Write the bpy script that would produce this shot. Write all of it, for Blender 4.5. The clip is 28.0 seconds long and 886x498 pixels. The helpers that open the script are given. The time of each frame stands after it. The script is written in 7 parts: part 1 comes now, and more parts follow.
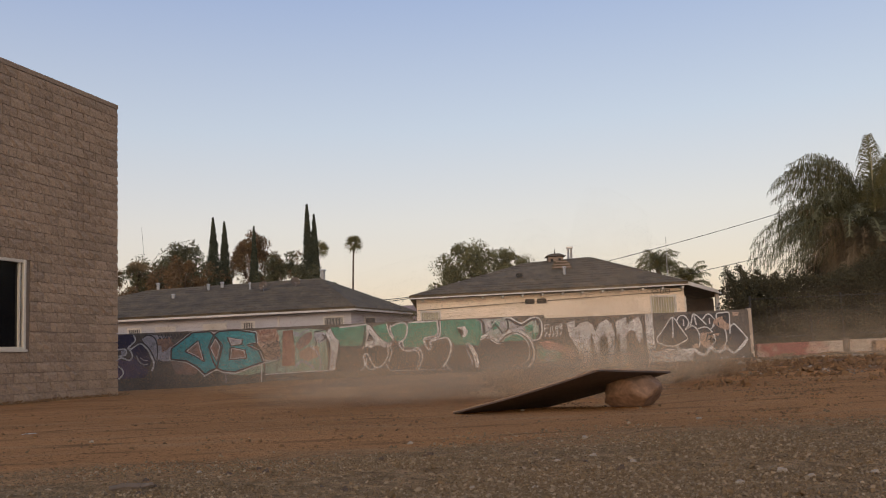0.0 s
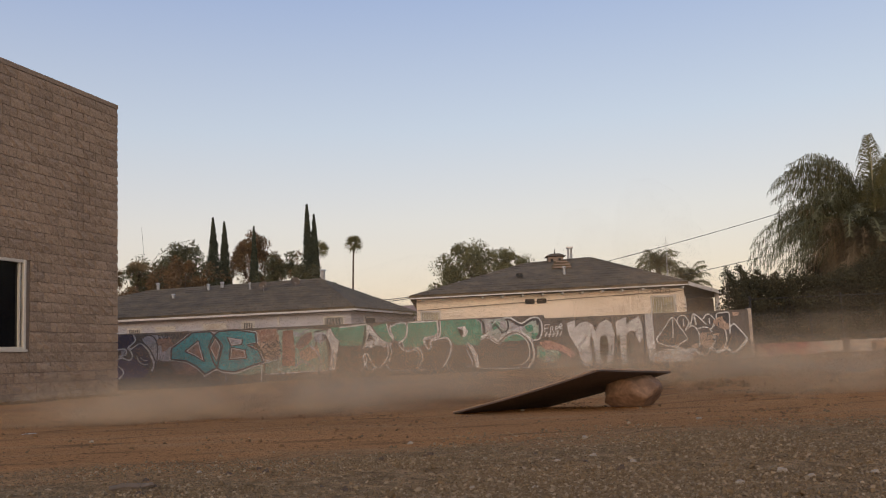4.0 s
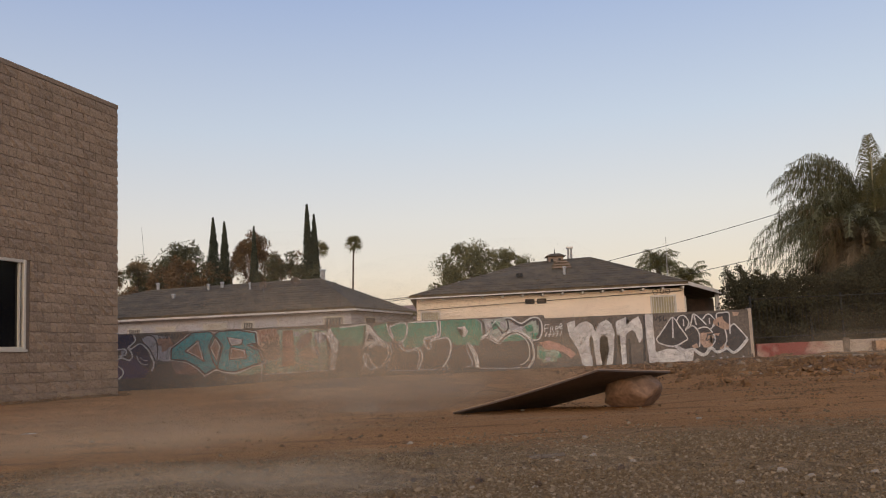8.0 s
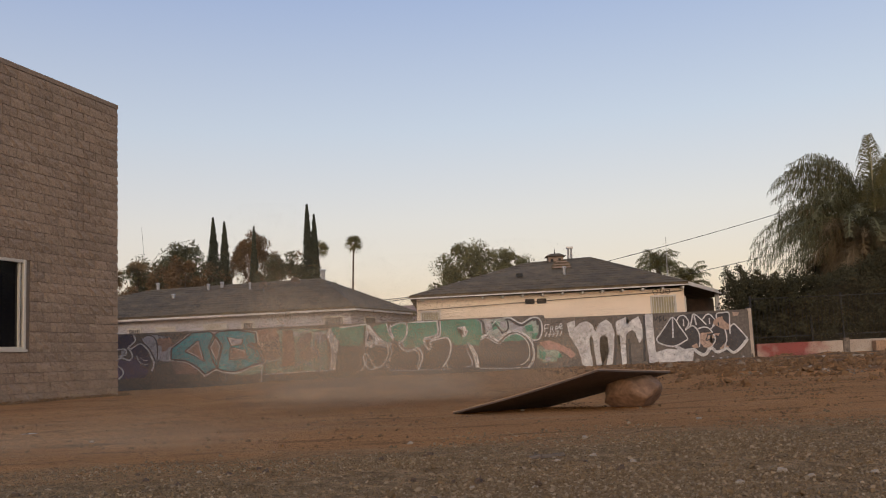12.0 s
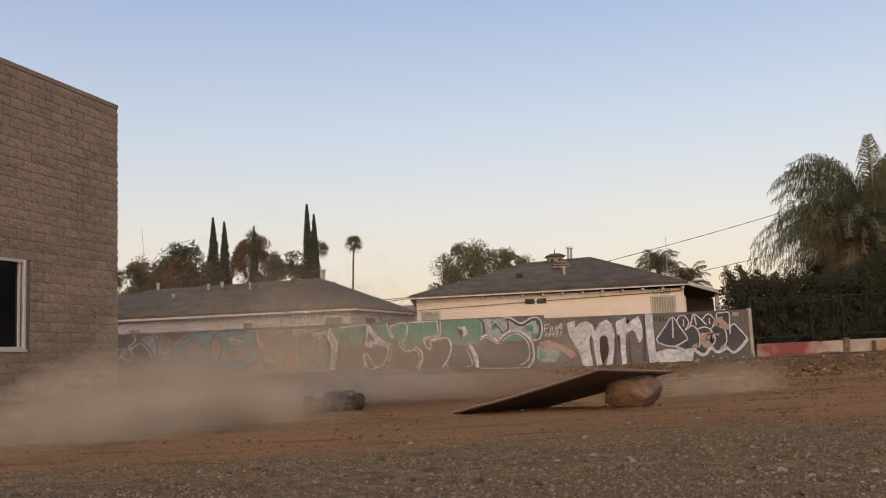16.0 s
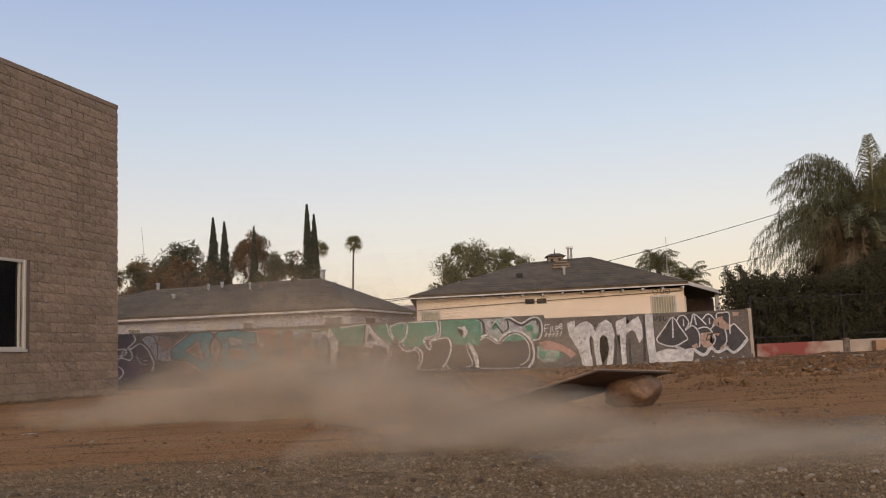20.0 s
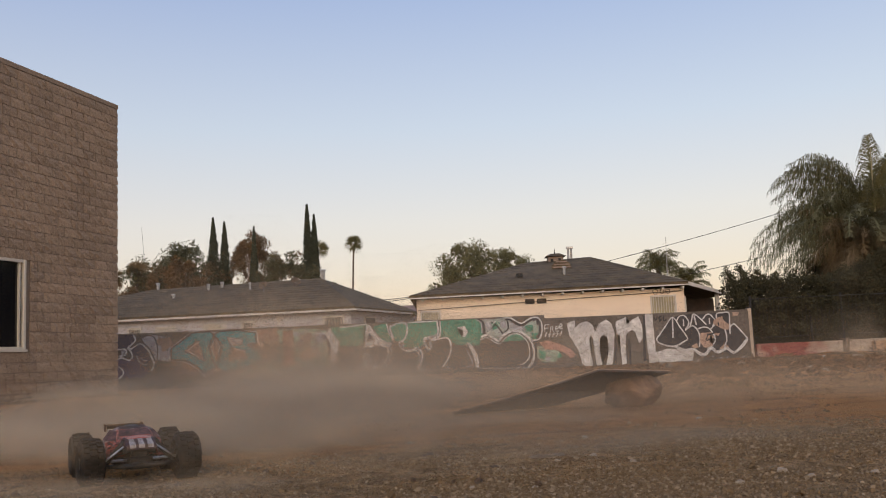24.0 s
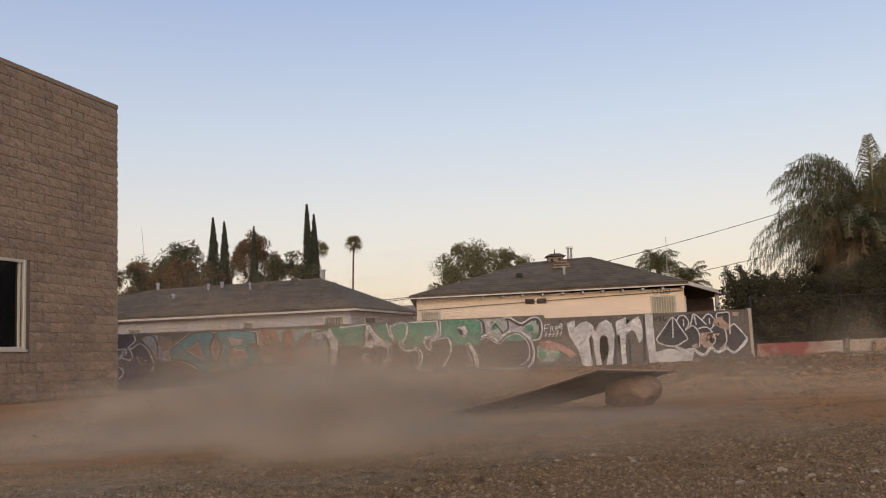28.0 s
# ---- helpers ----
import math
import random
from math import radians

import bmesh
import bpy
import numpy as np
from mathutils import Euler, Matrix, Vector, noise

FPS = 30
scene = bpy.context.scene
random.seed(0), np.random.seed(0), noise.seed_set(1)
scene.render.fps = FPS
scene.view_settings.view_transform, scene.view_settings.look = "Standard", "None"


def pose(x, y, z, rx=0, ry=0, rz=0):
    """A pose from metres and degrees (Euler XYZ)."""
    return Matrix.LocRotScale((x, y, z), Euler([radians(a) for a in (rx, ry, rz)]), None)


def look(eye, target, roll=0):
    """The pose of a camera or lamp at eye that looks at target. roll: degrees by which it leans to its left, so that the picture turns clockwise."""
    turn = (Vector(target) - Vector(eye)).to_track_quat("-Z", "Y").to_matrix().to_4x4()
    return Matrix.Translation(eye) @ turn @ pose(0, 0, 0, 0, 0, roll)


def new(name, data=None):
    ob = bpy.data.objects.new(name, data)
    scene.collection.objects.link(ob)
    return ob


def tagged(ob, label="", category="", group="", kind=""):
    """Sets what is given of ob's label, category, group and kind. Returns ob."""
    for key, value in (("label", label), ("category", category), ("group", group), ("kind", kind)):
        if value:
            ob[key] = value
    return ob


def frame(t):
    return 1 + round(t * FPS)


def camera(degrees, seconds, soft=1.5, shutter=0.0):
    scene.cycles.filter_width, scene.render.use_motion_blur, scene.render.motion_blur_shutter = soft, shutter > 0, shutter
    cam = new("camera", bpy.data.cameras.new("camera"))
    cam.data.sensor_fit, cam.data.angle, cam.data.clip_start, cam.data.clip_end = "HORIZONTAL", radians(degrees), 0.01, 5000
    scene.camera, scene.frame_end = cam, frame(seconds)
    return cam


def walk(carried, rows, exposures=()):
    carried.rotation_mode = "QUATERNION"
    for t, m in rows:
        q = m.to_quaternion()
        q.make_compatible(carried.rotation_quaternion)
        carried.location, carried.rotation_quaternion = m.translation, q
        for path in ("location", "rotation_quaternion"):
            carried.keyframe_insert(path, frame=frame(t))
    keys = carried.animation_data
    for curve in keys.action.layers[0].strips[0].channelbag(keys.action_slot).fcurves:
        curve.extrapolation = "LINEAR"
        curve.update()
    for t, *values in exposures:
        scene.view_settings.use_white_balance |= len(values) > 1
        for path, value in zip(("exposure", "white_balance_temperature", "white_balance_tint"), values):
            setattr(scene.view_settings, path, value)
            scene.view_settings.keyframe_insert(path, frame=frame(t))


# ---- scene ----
cam = camera(52.2, 28.0, soft=1.05, shutter=0.13)
EYE = Vector((0, 0, 0.42))
AIM = EYE + Vector((0, math.cos(radians(6.88)), math.sin(radians(6.88)))) * 10
walk(cam, [(0, look(EYE, AIM, -2.6)), (28, look(EYE, AIM, -2.6))], [(0, 0.04), (12.5, 0.04), (14.5, 0.14), (28, 0.14)])

# ---- light: clear sky shortly after sunset, glow behind the houses ----
world = bpy.data.worlds.new("dusk_sky")
scene.world = world
world.use_nodes = True
wn, wl = world.node_tree.nodes, world.node_tree.links
sky = wn.new("ShaderNodeTexSky")
sky.sky_type, sky.sun_disc = "NISHITA", False
sky.sun_elevation, sky.sun_rotation = radians(3.4), radians(202)
sky.altitude, sky.air_density, sky.dust_density, sky.ozone_density = 50, 1.0, 1.0, 2.3
# hazy evening air: peach near the horizon, pale lavender-blue above, blended with the clear sky
way, up, haze, air = wn.new("ShaderNodeTexCoord"), wn.new("ShaderNodeSeparateXYZ"), wn.new("ShaderNodeValToRGB"), wn.new("ShaderNodeMix")
stops = haze.color_ramp.elements
stops[0].position, stops[0].color = 0.0, (0.80, 0.60, 0.46, 1)
stops[1].position, stops[1].color = 1.0, (0.17, 0.27, 0.52, 1)
for at, c in ((0.07, (0.83, 0.66, 0.535, 1)), (0.15, (0.775, 0.685, 0.62, 1)), (0.25, (0.60, 0.625, 0.685, 1)), (0.38, (0.40, 0.465, 0.655, 1))):
    stops.new(at).color = c
wl.new(way.outputs["Generated"], up.inputs[0]), wl.new(up.outputs["Z"], haze.inputs["Fac"])
air.data_type = "RGBA"
clear = wn.new("ShaderNodeMix")
clear.data_type, clear.blend_type = "RGBA", "MULTIPLY"
clear.inputs["Factor"].default_value, clear.inputs["B"].default_value = 1.0, (0.45, 0.40, 0.40, 1)
wl.new(sky.outputs[0], clear.inputs["A"])
air.inputs["Factor"].default_value = 0.22
wl.new(haze.outputs["Color"], air.inputs["A"]), wl.new(clear.outputs["Result"], air.inputs["B"])
wn["Background"].inputs["Strength"].default_value = 1.0
wl.new(air.outputs["Result"], wn["Background"].inputs["Color"])

sun = new("sun", bpy.data.lights.new("sun", "SUN"))
sun.data.energy, sun.data.angle, sun.data.color = 1.6, radians(40), (1.0, 0.82, 0.65)
sun.matrix_world = look((0, 0, 0), (0.10, 0.97, -0.24))
scene.cycles.transparent_max_bounces = 256  # for the layered dust


# ---- materials ----
def nodes_of(name):
    m = bpy.data.materials.new(name)
    m.use_nodes = True
    return m, m.node_tree.nodes, m.node_tree.links


def surface(name, colour, rough=0.85, second=None, scale=6.0, fine=60.0, vary=0.25, bump=0.3, metal=0.0, dist=0.01, by_piece=0.0, coat=0.0):
    """A surface with broad stains between two colours, fine grain and relief; by_piece varies each object's tone."""
    m, n, l = nodes_of(name)
    b = n["Principled BSDF"]
    b.inputs["Roughness"].default_value, b.inputs["Metallic"].default_value = rough, metal
    b.inputs["Coat Weight"].default_value = coat
    co = n.new("ShaderNodeTexCoord")
    big, small = n.new("ShaderNodeTexNoise"), n.new("ShaderNodeTexNoise")
    for t, s in ((big, scale), (small, fine)):
        t.inputs["Scale"].default_value, t.inputs["Detail"].default_value = s, 6
        l.new(co.outputs["Object"], t.inputs["Vector"])
    mix = n.new("ShaderNodeMix")
    mix.data_type = "RGBA"
    c2 = second or tuple(c * (1 - vary) for c in colour)
    mix.inputs["A"].default_value, mix.inputs["B"].default_value = (*colour, 1), (*c2, 1)
    ramp = n.new("ShaderNodeMapRange")
    ramp.inputs["From Min"].default_value, ramp.inputs["From Max"].default_value = 0.35, 0.65
    l.new(big.outputs["Fac"], ramp.inputs["Value"])
    l.new(ramp.outputs["Result"], mix.inputs["Factor"])
    grain = n.new("ShaderNodeHueSaturation")
    val = n.new("ShaderNodeMapRange")
    val.inputs["From Min"].default_value, val.inputs["From Max"].default_value = 0.3, 0.7
    val.inputs["To Min"].default_value, val.inputs["To Max"].default_value = 1 - vary, 1 + vary
    l.new(small.outputs["Fac"], val.inputs["Value"])
    out = val.outputs["Result"]
    if by_piece:
        info = n.new("ShaderNodeObjectInfo")
        pr = n.new("ShaderNodeMapRange")
        pr.inputs["To Min"].default_value, pr.inputs["To Max"].default_value = 1 - by_piece, 1 + by_piece
        l.new(info.outputs["Random"], pr.inputs["Value"])
        mul = n.new("ShaderNodeMath")
        mul.operation = "MULTIPLY"
        l.new(out, mul.inputs[0]), l.new(pr.outputs["Result"], mul.inputs[1])
        out = mul.outputs[0]
    l.new(out, grain.inputs["Value"])
    l.new(mix.outputs["Result"], grain.inputs["Color"])
    l.new(grain.outputs["Color"], b.inputs["Base Color"])
    if bump:
        bp = n.new("ShaderNodeBump")
        bp.inputs["Strength"].default_value, bp.inputs["Distance"].default_value = bump, dist
        l.new(small.outputs["Fac"], bp.inputs["Height"])
        l.new(bp.outputs["Normal"], b.inputs["Normal"])
    return m


def leaf_surface(name, colour, second, rough=0.6):
    """Foliage: every leaf or blade takes its own tone."""
    m, n, l = nodes_of(name)
    b = n["Principled BSDF"]
    b.inputs["Roughness"].default_value = rough
    b.inputs["Specular IOR Level"].default_value = 0.12
    geo, mix = n.new("ShaderNodeNewGeometry"), n.new("ShaderNodeMix")
    mix.data_type = "RGBA"
    mix.inputs["A"].default_value, mix.inputs["B"].default_value = (*colour, 1), (*second, 1)
    l.new(geo.outputs["Random Per Island"], mix.inputs["Factor"])
    l.new(mix.outputs["Result"], b.inputs["Base Color"])
    return m


def ground_surface():
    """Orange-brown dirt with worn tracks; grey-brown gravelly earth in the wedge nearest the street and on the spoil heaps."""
    m, n, l = nodes_of("dirt_ground")
    b = n["Principled BSDF"]
    b.inputs["Roughness"].default_value = 1.0
    b.inputs["Specular IOR Level"].default_value = 0.0
    co = n.new("ShaderNodeTexCoord")

    def noise_at(scale, detail=8, stretch=None):
        t = n.new("ShaderNodeTexNoise")
        t.inputs["Scale"].default_value, t.inputs["Detail"].default_value = scale, detail
        if stretch:
            mp = n.new("ShaderNodeMapping")
            mp.inputs["Scale"].default_value = stretch
            l.new(co.outputs["Object"], mp.inputs["Vector"])
            l.new(mp.outputs["Vector"], t.inputs["Vector"])
        else:
            l.new(co.outputs["Object"], t.inputs["Vector"])
        return t.outputs["Fac"]

    def mixed(a, c, fac, lo, hi):
        r, mx = n.new("ShaderNodeMapRange"), n.new("ShaderNodeMix")
        r.inputs["From Min"].default_value, r.inputs["From Max"].default_value = lo, hi
        l.new(fac, r.inputs["Value"])
        mx.data_type = "RGBA"
        for key, v in (("A", a), ("B", c)):
            if isinstance(v, tuple):
                mx.inputs[key].default_value = (*v, 1)
            else:
                l.new(v, mx.inputs[key])
        l.new(r.outputs["Result"], mx.inputs["Factor"])
        return mx.outputs["Result"]

    dirt = mixed((0.465, 0.225, 0.093), (0.355, 0.172, 0.072), noise_at(0.35, 6, (0.6, 1.6, 1)), 0.35, 0.65)
    dirt = mixed(dirt, (0.42, 0.235, 0.112), noise_at(1.6, 8, (0.5, 2.2, 1)), 0.52, 0.75)
    dirt = mixed(dirt, (0.225, 0.118, 0.054), noise_at(2.6, 8, (0.4, 1.7, 1)), 0.56, 0.70)
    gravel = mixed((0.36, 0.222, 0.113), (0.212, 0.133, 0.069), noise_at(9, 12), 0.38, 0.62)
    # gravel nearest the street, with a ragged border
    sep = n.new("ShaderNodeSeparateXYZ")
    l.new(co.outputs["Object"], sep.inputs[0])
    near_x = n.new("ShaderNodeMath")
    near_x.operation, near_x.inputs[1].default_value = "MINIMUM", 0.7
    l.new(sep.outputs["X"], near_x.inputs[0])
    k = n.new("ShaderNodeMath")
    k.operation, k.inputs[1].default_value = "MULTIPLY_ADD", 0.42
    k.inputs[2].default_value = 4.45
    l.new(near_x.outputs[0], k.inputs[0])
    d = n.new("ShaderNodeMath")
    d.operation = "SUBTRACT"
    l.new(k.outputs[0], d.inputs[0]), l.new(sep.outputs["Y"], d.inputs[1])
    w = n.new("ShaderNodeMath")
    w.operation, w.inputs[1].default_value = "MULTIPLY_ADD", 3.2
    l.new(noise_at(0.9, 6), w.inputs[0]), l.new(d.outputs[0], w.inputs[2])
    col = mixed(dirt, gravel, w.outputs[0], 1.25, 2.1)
    col = mixed(col, (0.085, 0.052, 0.030), noise_at(38, 6), 0.56, 0.70)
    col = mixed(col, (0.34, 0.235, 0.145), noise_at(70, 3), 0.68, 0.78)
    # dug earth on the heaps beyond the ramp
    far_y, far_x, both = n.new("ShaderNodeMapRange"), n.new("ShaderNodeMapRange"), n.new("ShaderNodeMath")
    far_y.inputs["From Min"].default_value, far_y.inputs["From Max"].default_value = 9.0, 13.0
    far_x.inputs["From Min"].default_value, far_x.inputs["From Max"].default_value = 2.5, 5.0
    l.new(sep.outputs["Y"], far_y.inputs["Value"]), l.new(sep.outputs["X"], far_x.inputs["Value"])
    both.operation = "MULTIPLY"
    l.new(far_y.outputs[0], both.inputs[0]), l.new(far_x.outputs[0], both.inputs[1])
    dug = n.new("ShaderNodeMath")
    dug.operation = "MULTIPLY"
    l.new(both.outputs[0], dug.inputs[0]), l.new(noise_at(1.5, 10), dug.inputs[1])
    col = mixed(col, (0.165, 0.105, 0.064), dug.outputs[0], 0.42, 0.56)
    l.new(col, b.inputs["Base Color"])
    bp = n.new("ShaderNodeBump")
    bp.inputs["Strength"].default_value, bp.inputs["Distance"].default_value = 0.9, 0.035
    add = n.new("ShaderNodeMath")
    l.new(noise_at(9, 10), add.inputs[0]), l.new(noise_at(40, 6), add.inputs[1])
    l.new(add.outputs[0], bp.inputs["Height"])
    l.new(bp.outputs["Normal"], b.inputs["Normal"])
    return m


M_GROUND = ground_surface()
M_BLOCK = surface("split_face_block", (0.37, 0.258, 0.168), 0.95, (0.285, 0.196, 0.128), 0.55, 26, 0.22, 0.55, dist=0.03, by_piece=0.13)
M_MORTAR = surface("mortar", (0.235, 0.17, 0.118), 0.95, vary=0.15)
M_FRAME = surface("cream_window_frame", (0.62, 0.54, 0.42), 0.5, vary=0.08, bump=0.05)
M_WALLPAINT = surface("grey_wall_paint", (0.15, 0.125, 0.104), 0.9, (0.095, 0.075, 0.060), 0.7, 14, 0.25, 0.3)
M_CREAM = surface("cream_stucco", (0.83, 0.68, 0.52), 0.9, (0.77, 0.62, 0.47), 0.8, 45, 0.06, 0.3)
M_BLUEGREY = surface("pale_grey_stucco", (0.48, 0.455, 0.475), 0.9, (0.41, 0.39, 0.405), 0.7, 45, 0.08, 0.3)
M_ROOF = surface("dark_shingle", (0.138, 0.098, 0.054), 0.95, (0.082, 0.060, 0.036), 1.6, 16, 0.40, 0.6, by_piece=0.10)
M_ROOF2 = surface("pinkish_far_roof", (0.30, 0.20, 0.17), 0.9, vary=0.2)
M_WHITE = surface("white_trim", (0.60, 0.55, 0.49), 0.6, (0.48, 0.43, 0.37), 2, 40, 0.08, 0.1)
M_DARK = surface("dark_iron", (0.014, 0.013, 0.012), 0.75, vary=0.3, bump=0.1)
M_METAL = surface("galvanised_metal", (0.42, 0.40, 0.38), 0.45, vary=0.2, bump=0.1, metal=0.7)
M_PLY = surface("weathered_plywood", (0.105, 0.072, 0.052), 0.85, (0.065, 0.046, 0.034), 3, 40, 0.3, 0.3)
M_PLYEDGE = surface("pale_plywood_top", (0.36, 0.24, 0.16), 0.9, (0.28, 0.18, 0.12), 4, 50, 0.2, 0.3)
M_DARKCLOD = surface("damp_dirt", (0.115, 0.072, 0.043), 0.95, (0.075, 0.047, 0.03), 30, 90, 0.3, 0.5)
M_ROCK = surface("brown_boulder", (0.235, 0.136, 0.080), 0.92, (0.15, 0.086, 0.051), 7, 30, 0.3, 0.45, dist=0.02)


def faded_red():
    """White wall with a broad red sprayed area that breaks up towards both ends."""
    m, n, l = nodes_of("faded_red_spray")
    b = n["Principled BSDF"]
    b.inputs["Roughness"].default_value = 0.9
    co, sep, no, fine = n.new("ShaderNodeTexCoord"), n.new("ShaderNodeSeparateXYZ"), n.new("ShaderNodeTexNoise"), n.new("ShaderNodeTexNoise")
    l.new(co.outputs["Object"], sep.inputs[0])
    no.inputs["Scale"].default_value, no.inputs["Detail"].default_value = 1.5, 5
    fine.inputs["Scale"].default_value, fine.inputs["Detail"].default_value = 14, 6
    l.new(co.outputs["Object"], no.inputs["Vector"]), l.new(co.outputs["Object"], fine.inputs["Vector"])
    d, add, r = n.new("ShaderNodeMath"), n.new("ShaderNodeMath"), n.new("ShaderNodeMapRange")
    away = n.new("ShaderNodeMath")
    d.operation, d.inputs[1].default_value = "SUBTRACT", 11.75
    away.operation = "ABSOLUTE"
    l.new(sep.outputs["X"], d.inputs[0]), l.new(d.outputs[0], away.inputs[0])
    add.operation, add.inputs[1].default_value = "MULTIPLY_ADD", 2.6
    l.new(no.outputs["Fac"], add.inputs[0]), l.new(away.outputs[0], add.inputs[2])
    r.inputs["From Min"].default_value, r.inputs["From Max"].default_value = 2.75, 1.95
    l.new(add.outputs[0], r.inputs["Value"])
    ground, top, out = n.new("ShaderNodeMix"), n.new("ShaderNodeMix"), n.new("ShaderNodeMix")
    for mx, a, c in ((ground, (0.46, 0.37, 0.29), (0.36, 0.27, 0.21)), (top, (0.26, 0.045, 0.036), (0.215, 0.075, 0.058))):
        mx.data_type = "RGBA"
        mx.inputs["A"].default_value, mx.inputs["B"].default_value = (*a, 1), (*c, 1)
        l.new(fine.outputs["Fac"], mx.inputs["Factor"])
    out.data_type = "RGBA"
    l.new(ground.outputs["Result"], out.inputs["A"]), l.new(top.outputs["Result"], out.inputs["B"]), l.new(r.outputs["Result"], out.inputs["Factor"])
    l.new(out.outputs["Result"], b.inputs["Base Color"])
    return m


M_REDFADE = faded_red()
M_LOWWHITE = surface("dusty_white_wall", (0.43, 0.35, 0.275), 0.9, (0.34, 0.26, 0.20), 1.5, 20, 0.12, 0.2)
M_BARK = surface("grey_brown_bark", (0.16, 0.12, 0.09), 0.95, vary=0.4, fine=14, bump=0.8, dist=0.03)
M_CUPOLA = surface("brown_cupola_paint", (0.27, 0.195, 0.15), 0.8, vary=0.2)
M_CARD = surface("cardboard", (0.34, 0.20, 0.115), 0.9, vary=0.12, bump=0.1)
# tree and cypress leaf colours are lifted: distance haze put into the colour
L_TREE = leaf_surface("dark_green_leaf", (0.085, 0.085, 0.050), (0.130, 0.120, 0.068), 0.8)
L_OLIVE = leaf_surface("olive_leaf", (0.11, 0.105, 0.048), (0.19, 0.17, 0.085))
L_CYPRESS = leaf_surface("cypress_leaf", (0.054, 0.059, 0.040), (0.078, 0.082, 0.054), 0.9)
L_RUSSET = leaf_surface("russet_leaf", (0.125, 0.082, 0.046), (0.185, 0.112, 0.056), 0.8)
L_HEDGE = leaf_surface("hedge_leaf", (0.038, 0.036, 0.020), (0.074, 0.066, 0.036), 0.9)
L_PALM = leaf_surface("palm_leaf", (0.078, 0.078, 0.042), (0.165, 0.155, 0.082))
L_SPEAR = leaf_surface("young_palm_leaf", (0.075, 0.072, 0.030), (0.15, 0.13, 0.060))
M_SPEARRIB = surface("pale_palm_rib", (0.30, 0.25, 0.12), 0.7, vary=0.15, bump=0.1)
L_DRY = leaf_surface("dry_palm_leaf", (0.125, 0.092, 0.052), (0.215, 0.155, 0.088))


def glass_surface(name, colour, rough=0.06):
    m, n, l = nodes_of(name)
    b = n["Principled BSDF"]
    b.inputs["Base Color"].default_value = (*colour, 1)
    b.inputs["Roughness"].default_value = rough
    return m


M_TINT = surface("dull_dark_window", (0.020, 0.012, 0.018), 0.75, (0.13, 0.062, 0.070), 30, 70, 0.3, 0)
M_GLASS = glass_surface("dark_window_glass", (0.008, 0.008, 0.009))
M_DULLGLASS = surface("dusty_window_pane", (0.06, 0.055, 0.055), 0.35, (0.10, 0.092, 0.088), 4, 40, 0.15, 0)
M_CURTAIN = surface("yellow_curtain", (0.42, 0.36, 0.20), 0.9, (0.30, 0.27, 0.20), 3, 30, 0.1, 0.1)


# ---- building blocks ----
def thing(name, label="", category="", group="", kind="", at=None):
    ob = new(name)
    if at is not None:
        ob.matrix_basis = at
    return tagged(ob, label, category, group, kind)


def mesh_of(name, bm, material, smooth=False):
    me = bpy.data.meshes.new(name)
    bm.to_mesh(me)
    bm.free()
    me.materials.append(material)
    if smooth:
        me.shade_smooth()
    return me


def part(name, bm, material, parent=None, label="", smooth=False, kind=""):
    """Links a bmesh as one mesh object under a thing or a part."""
    ob = new(name, mesh_of(name, bm, material, smooth))
    ob.parent = parent
    return tagged(ob, label, kind=kind)


def raw(name, verts, faces, material, parent=None, label="", kind="", smooth=False):
    me = bpy.data.meshes.new(name)
    me.from_pydata(verts, [], faces)
    me.materials.append(material)
    if smooth:
        me.shade_smooth()
    ob = new(name, me)
    ob.parent = parent
    return tagged(ob, label, kind=kind)


def box(bm, x0, x1, y0, y1, z0, z1, bevel=0.0, m=None):
    made = bmesh.ops.create_cube(bm, size=1.0)["verts"]
    for v in made:
        v.co = Vector(((x0 + x1) / 2 + v.co.x * (x1 - x0), (y0 + y1) / 2 + v.co.y * (y1 - y0), (z0 + z1) / 2 + v.co.z * (z1 - z0)))
    if m is not None:
        bmesh.ops.transform(bm, matrix=m, verts=made)
    if bevel:
        bmesh.ops.bevel(bm, geom=list({e for v in made for e in v.link_edges}), offset=bevel, segments=1, affect="EDGES")
    return bm


def boxed(*a, **k):
    return box(bmesh.new(), *a, **k)


def rod(bm, a, b, r0, r1=None, sides=8, caps=True):
    """A tapered rod from a to b."""
    a, b = Vector(a), Vector(b)
    q = (b - a).to_track_quat("Z", "Y").to_matrix()
    rings = []
    for p, r in ((a, r0), (b, r0 if r1 is None else r1)):
        rings.append([bm.verts.new(p + q @ Vector((math.cos(i * math.tau / sides) * r, math.sin(i * math.tau / sides) * r, 0))) for i in range(sides)])
    for i in range(sides):
        bm.faces.new((rings[0][i], rings[0][(i + 1) % sides], rings[1][(i + 1) % sides], rings[1][i]))
    if caps:
        bm.faces.new(rings[0][::-1]), bm.faces.new(rings[1])
    return bm


def rodded(*a, **k):
    return rod(bmesh.new(), *a, **k)


def bent_rod(points, radii, sides=7):
    bm = bmesh.new()
    for i in range(len(points) - 1):
        rod(bm, points[i], points[i + 1], radii[i], radii[i + 1], sides, caps=i in (0, len(points) - 2))
    return bm


def hull_of(points):
    bm = bmesh.new()
    for p in points:
        bm.verts.new(p)
    out = bmesh.ops.convex_hull(bm, input=bm.verts)
    bmesh.ops.delete(bm, geom=[g for g in out["geom_interior"] if isinstance(g, bmesh.types.BMVert)], context="VERTS")
    bmesh.ops.recalc_face_normals(bm, faces=bm.faces)
    return bm


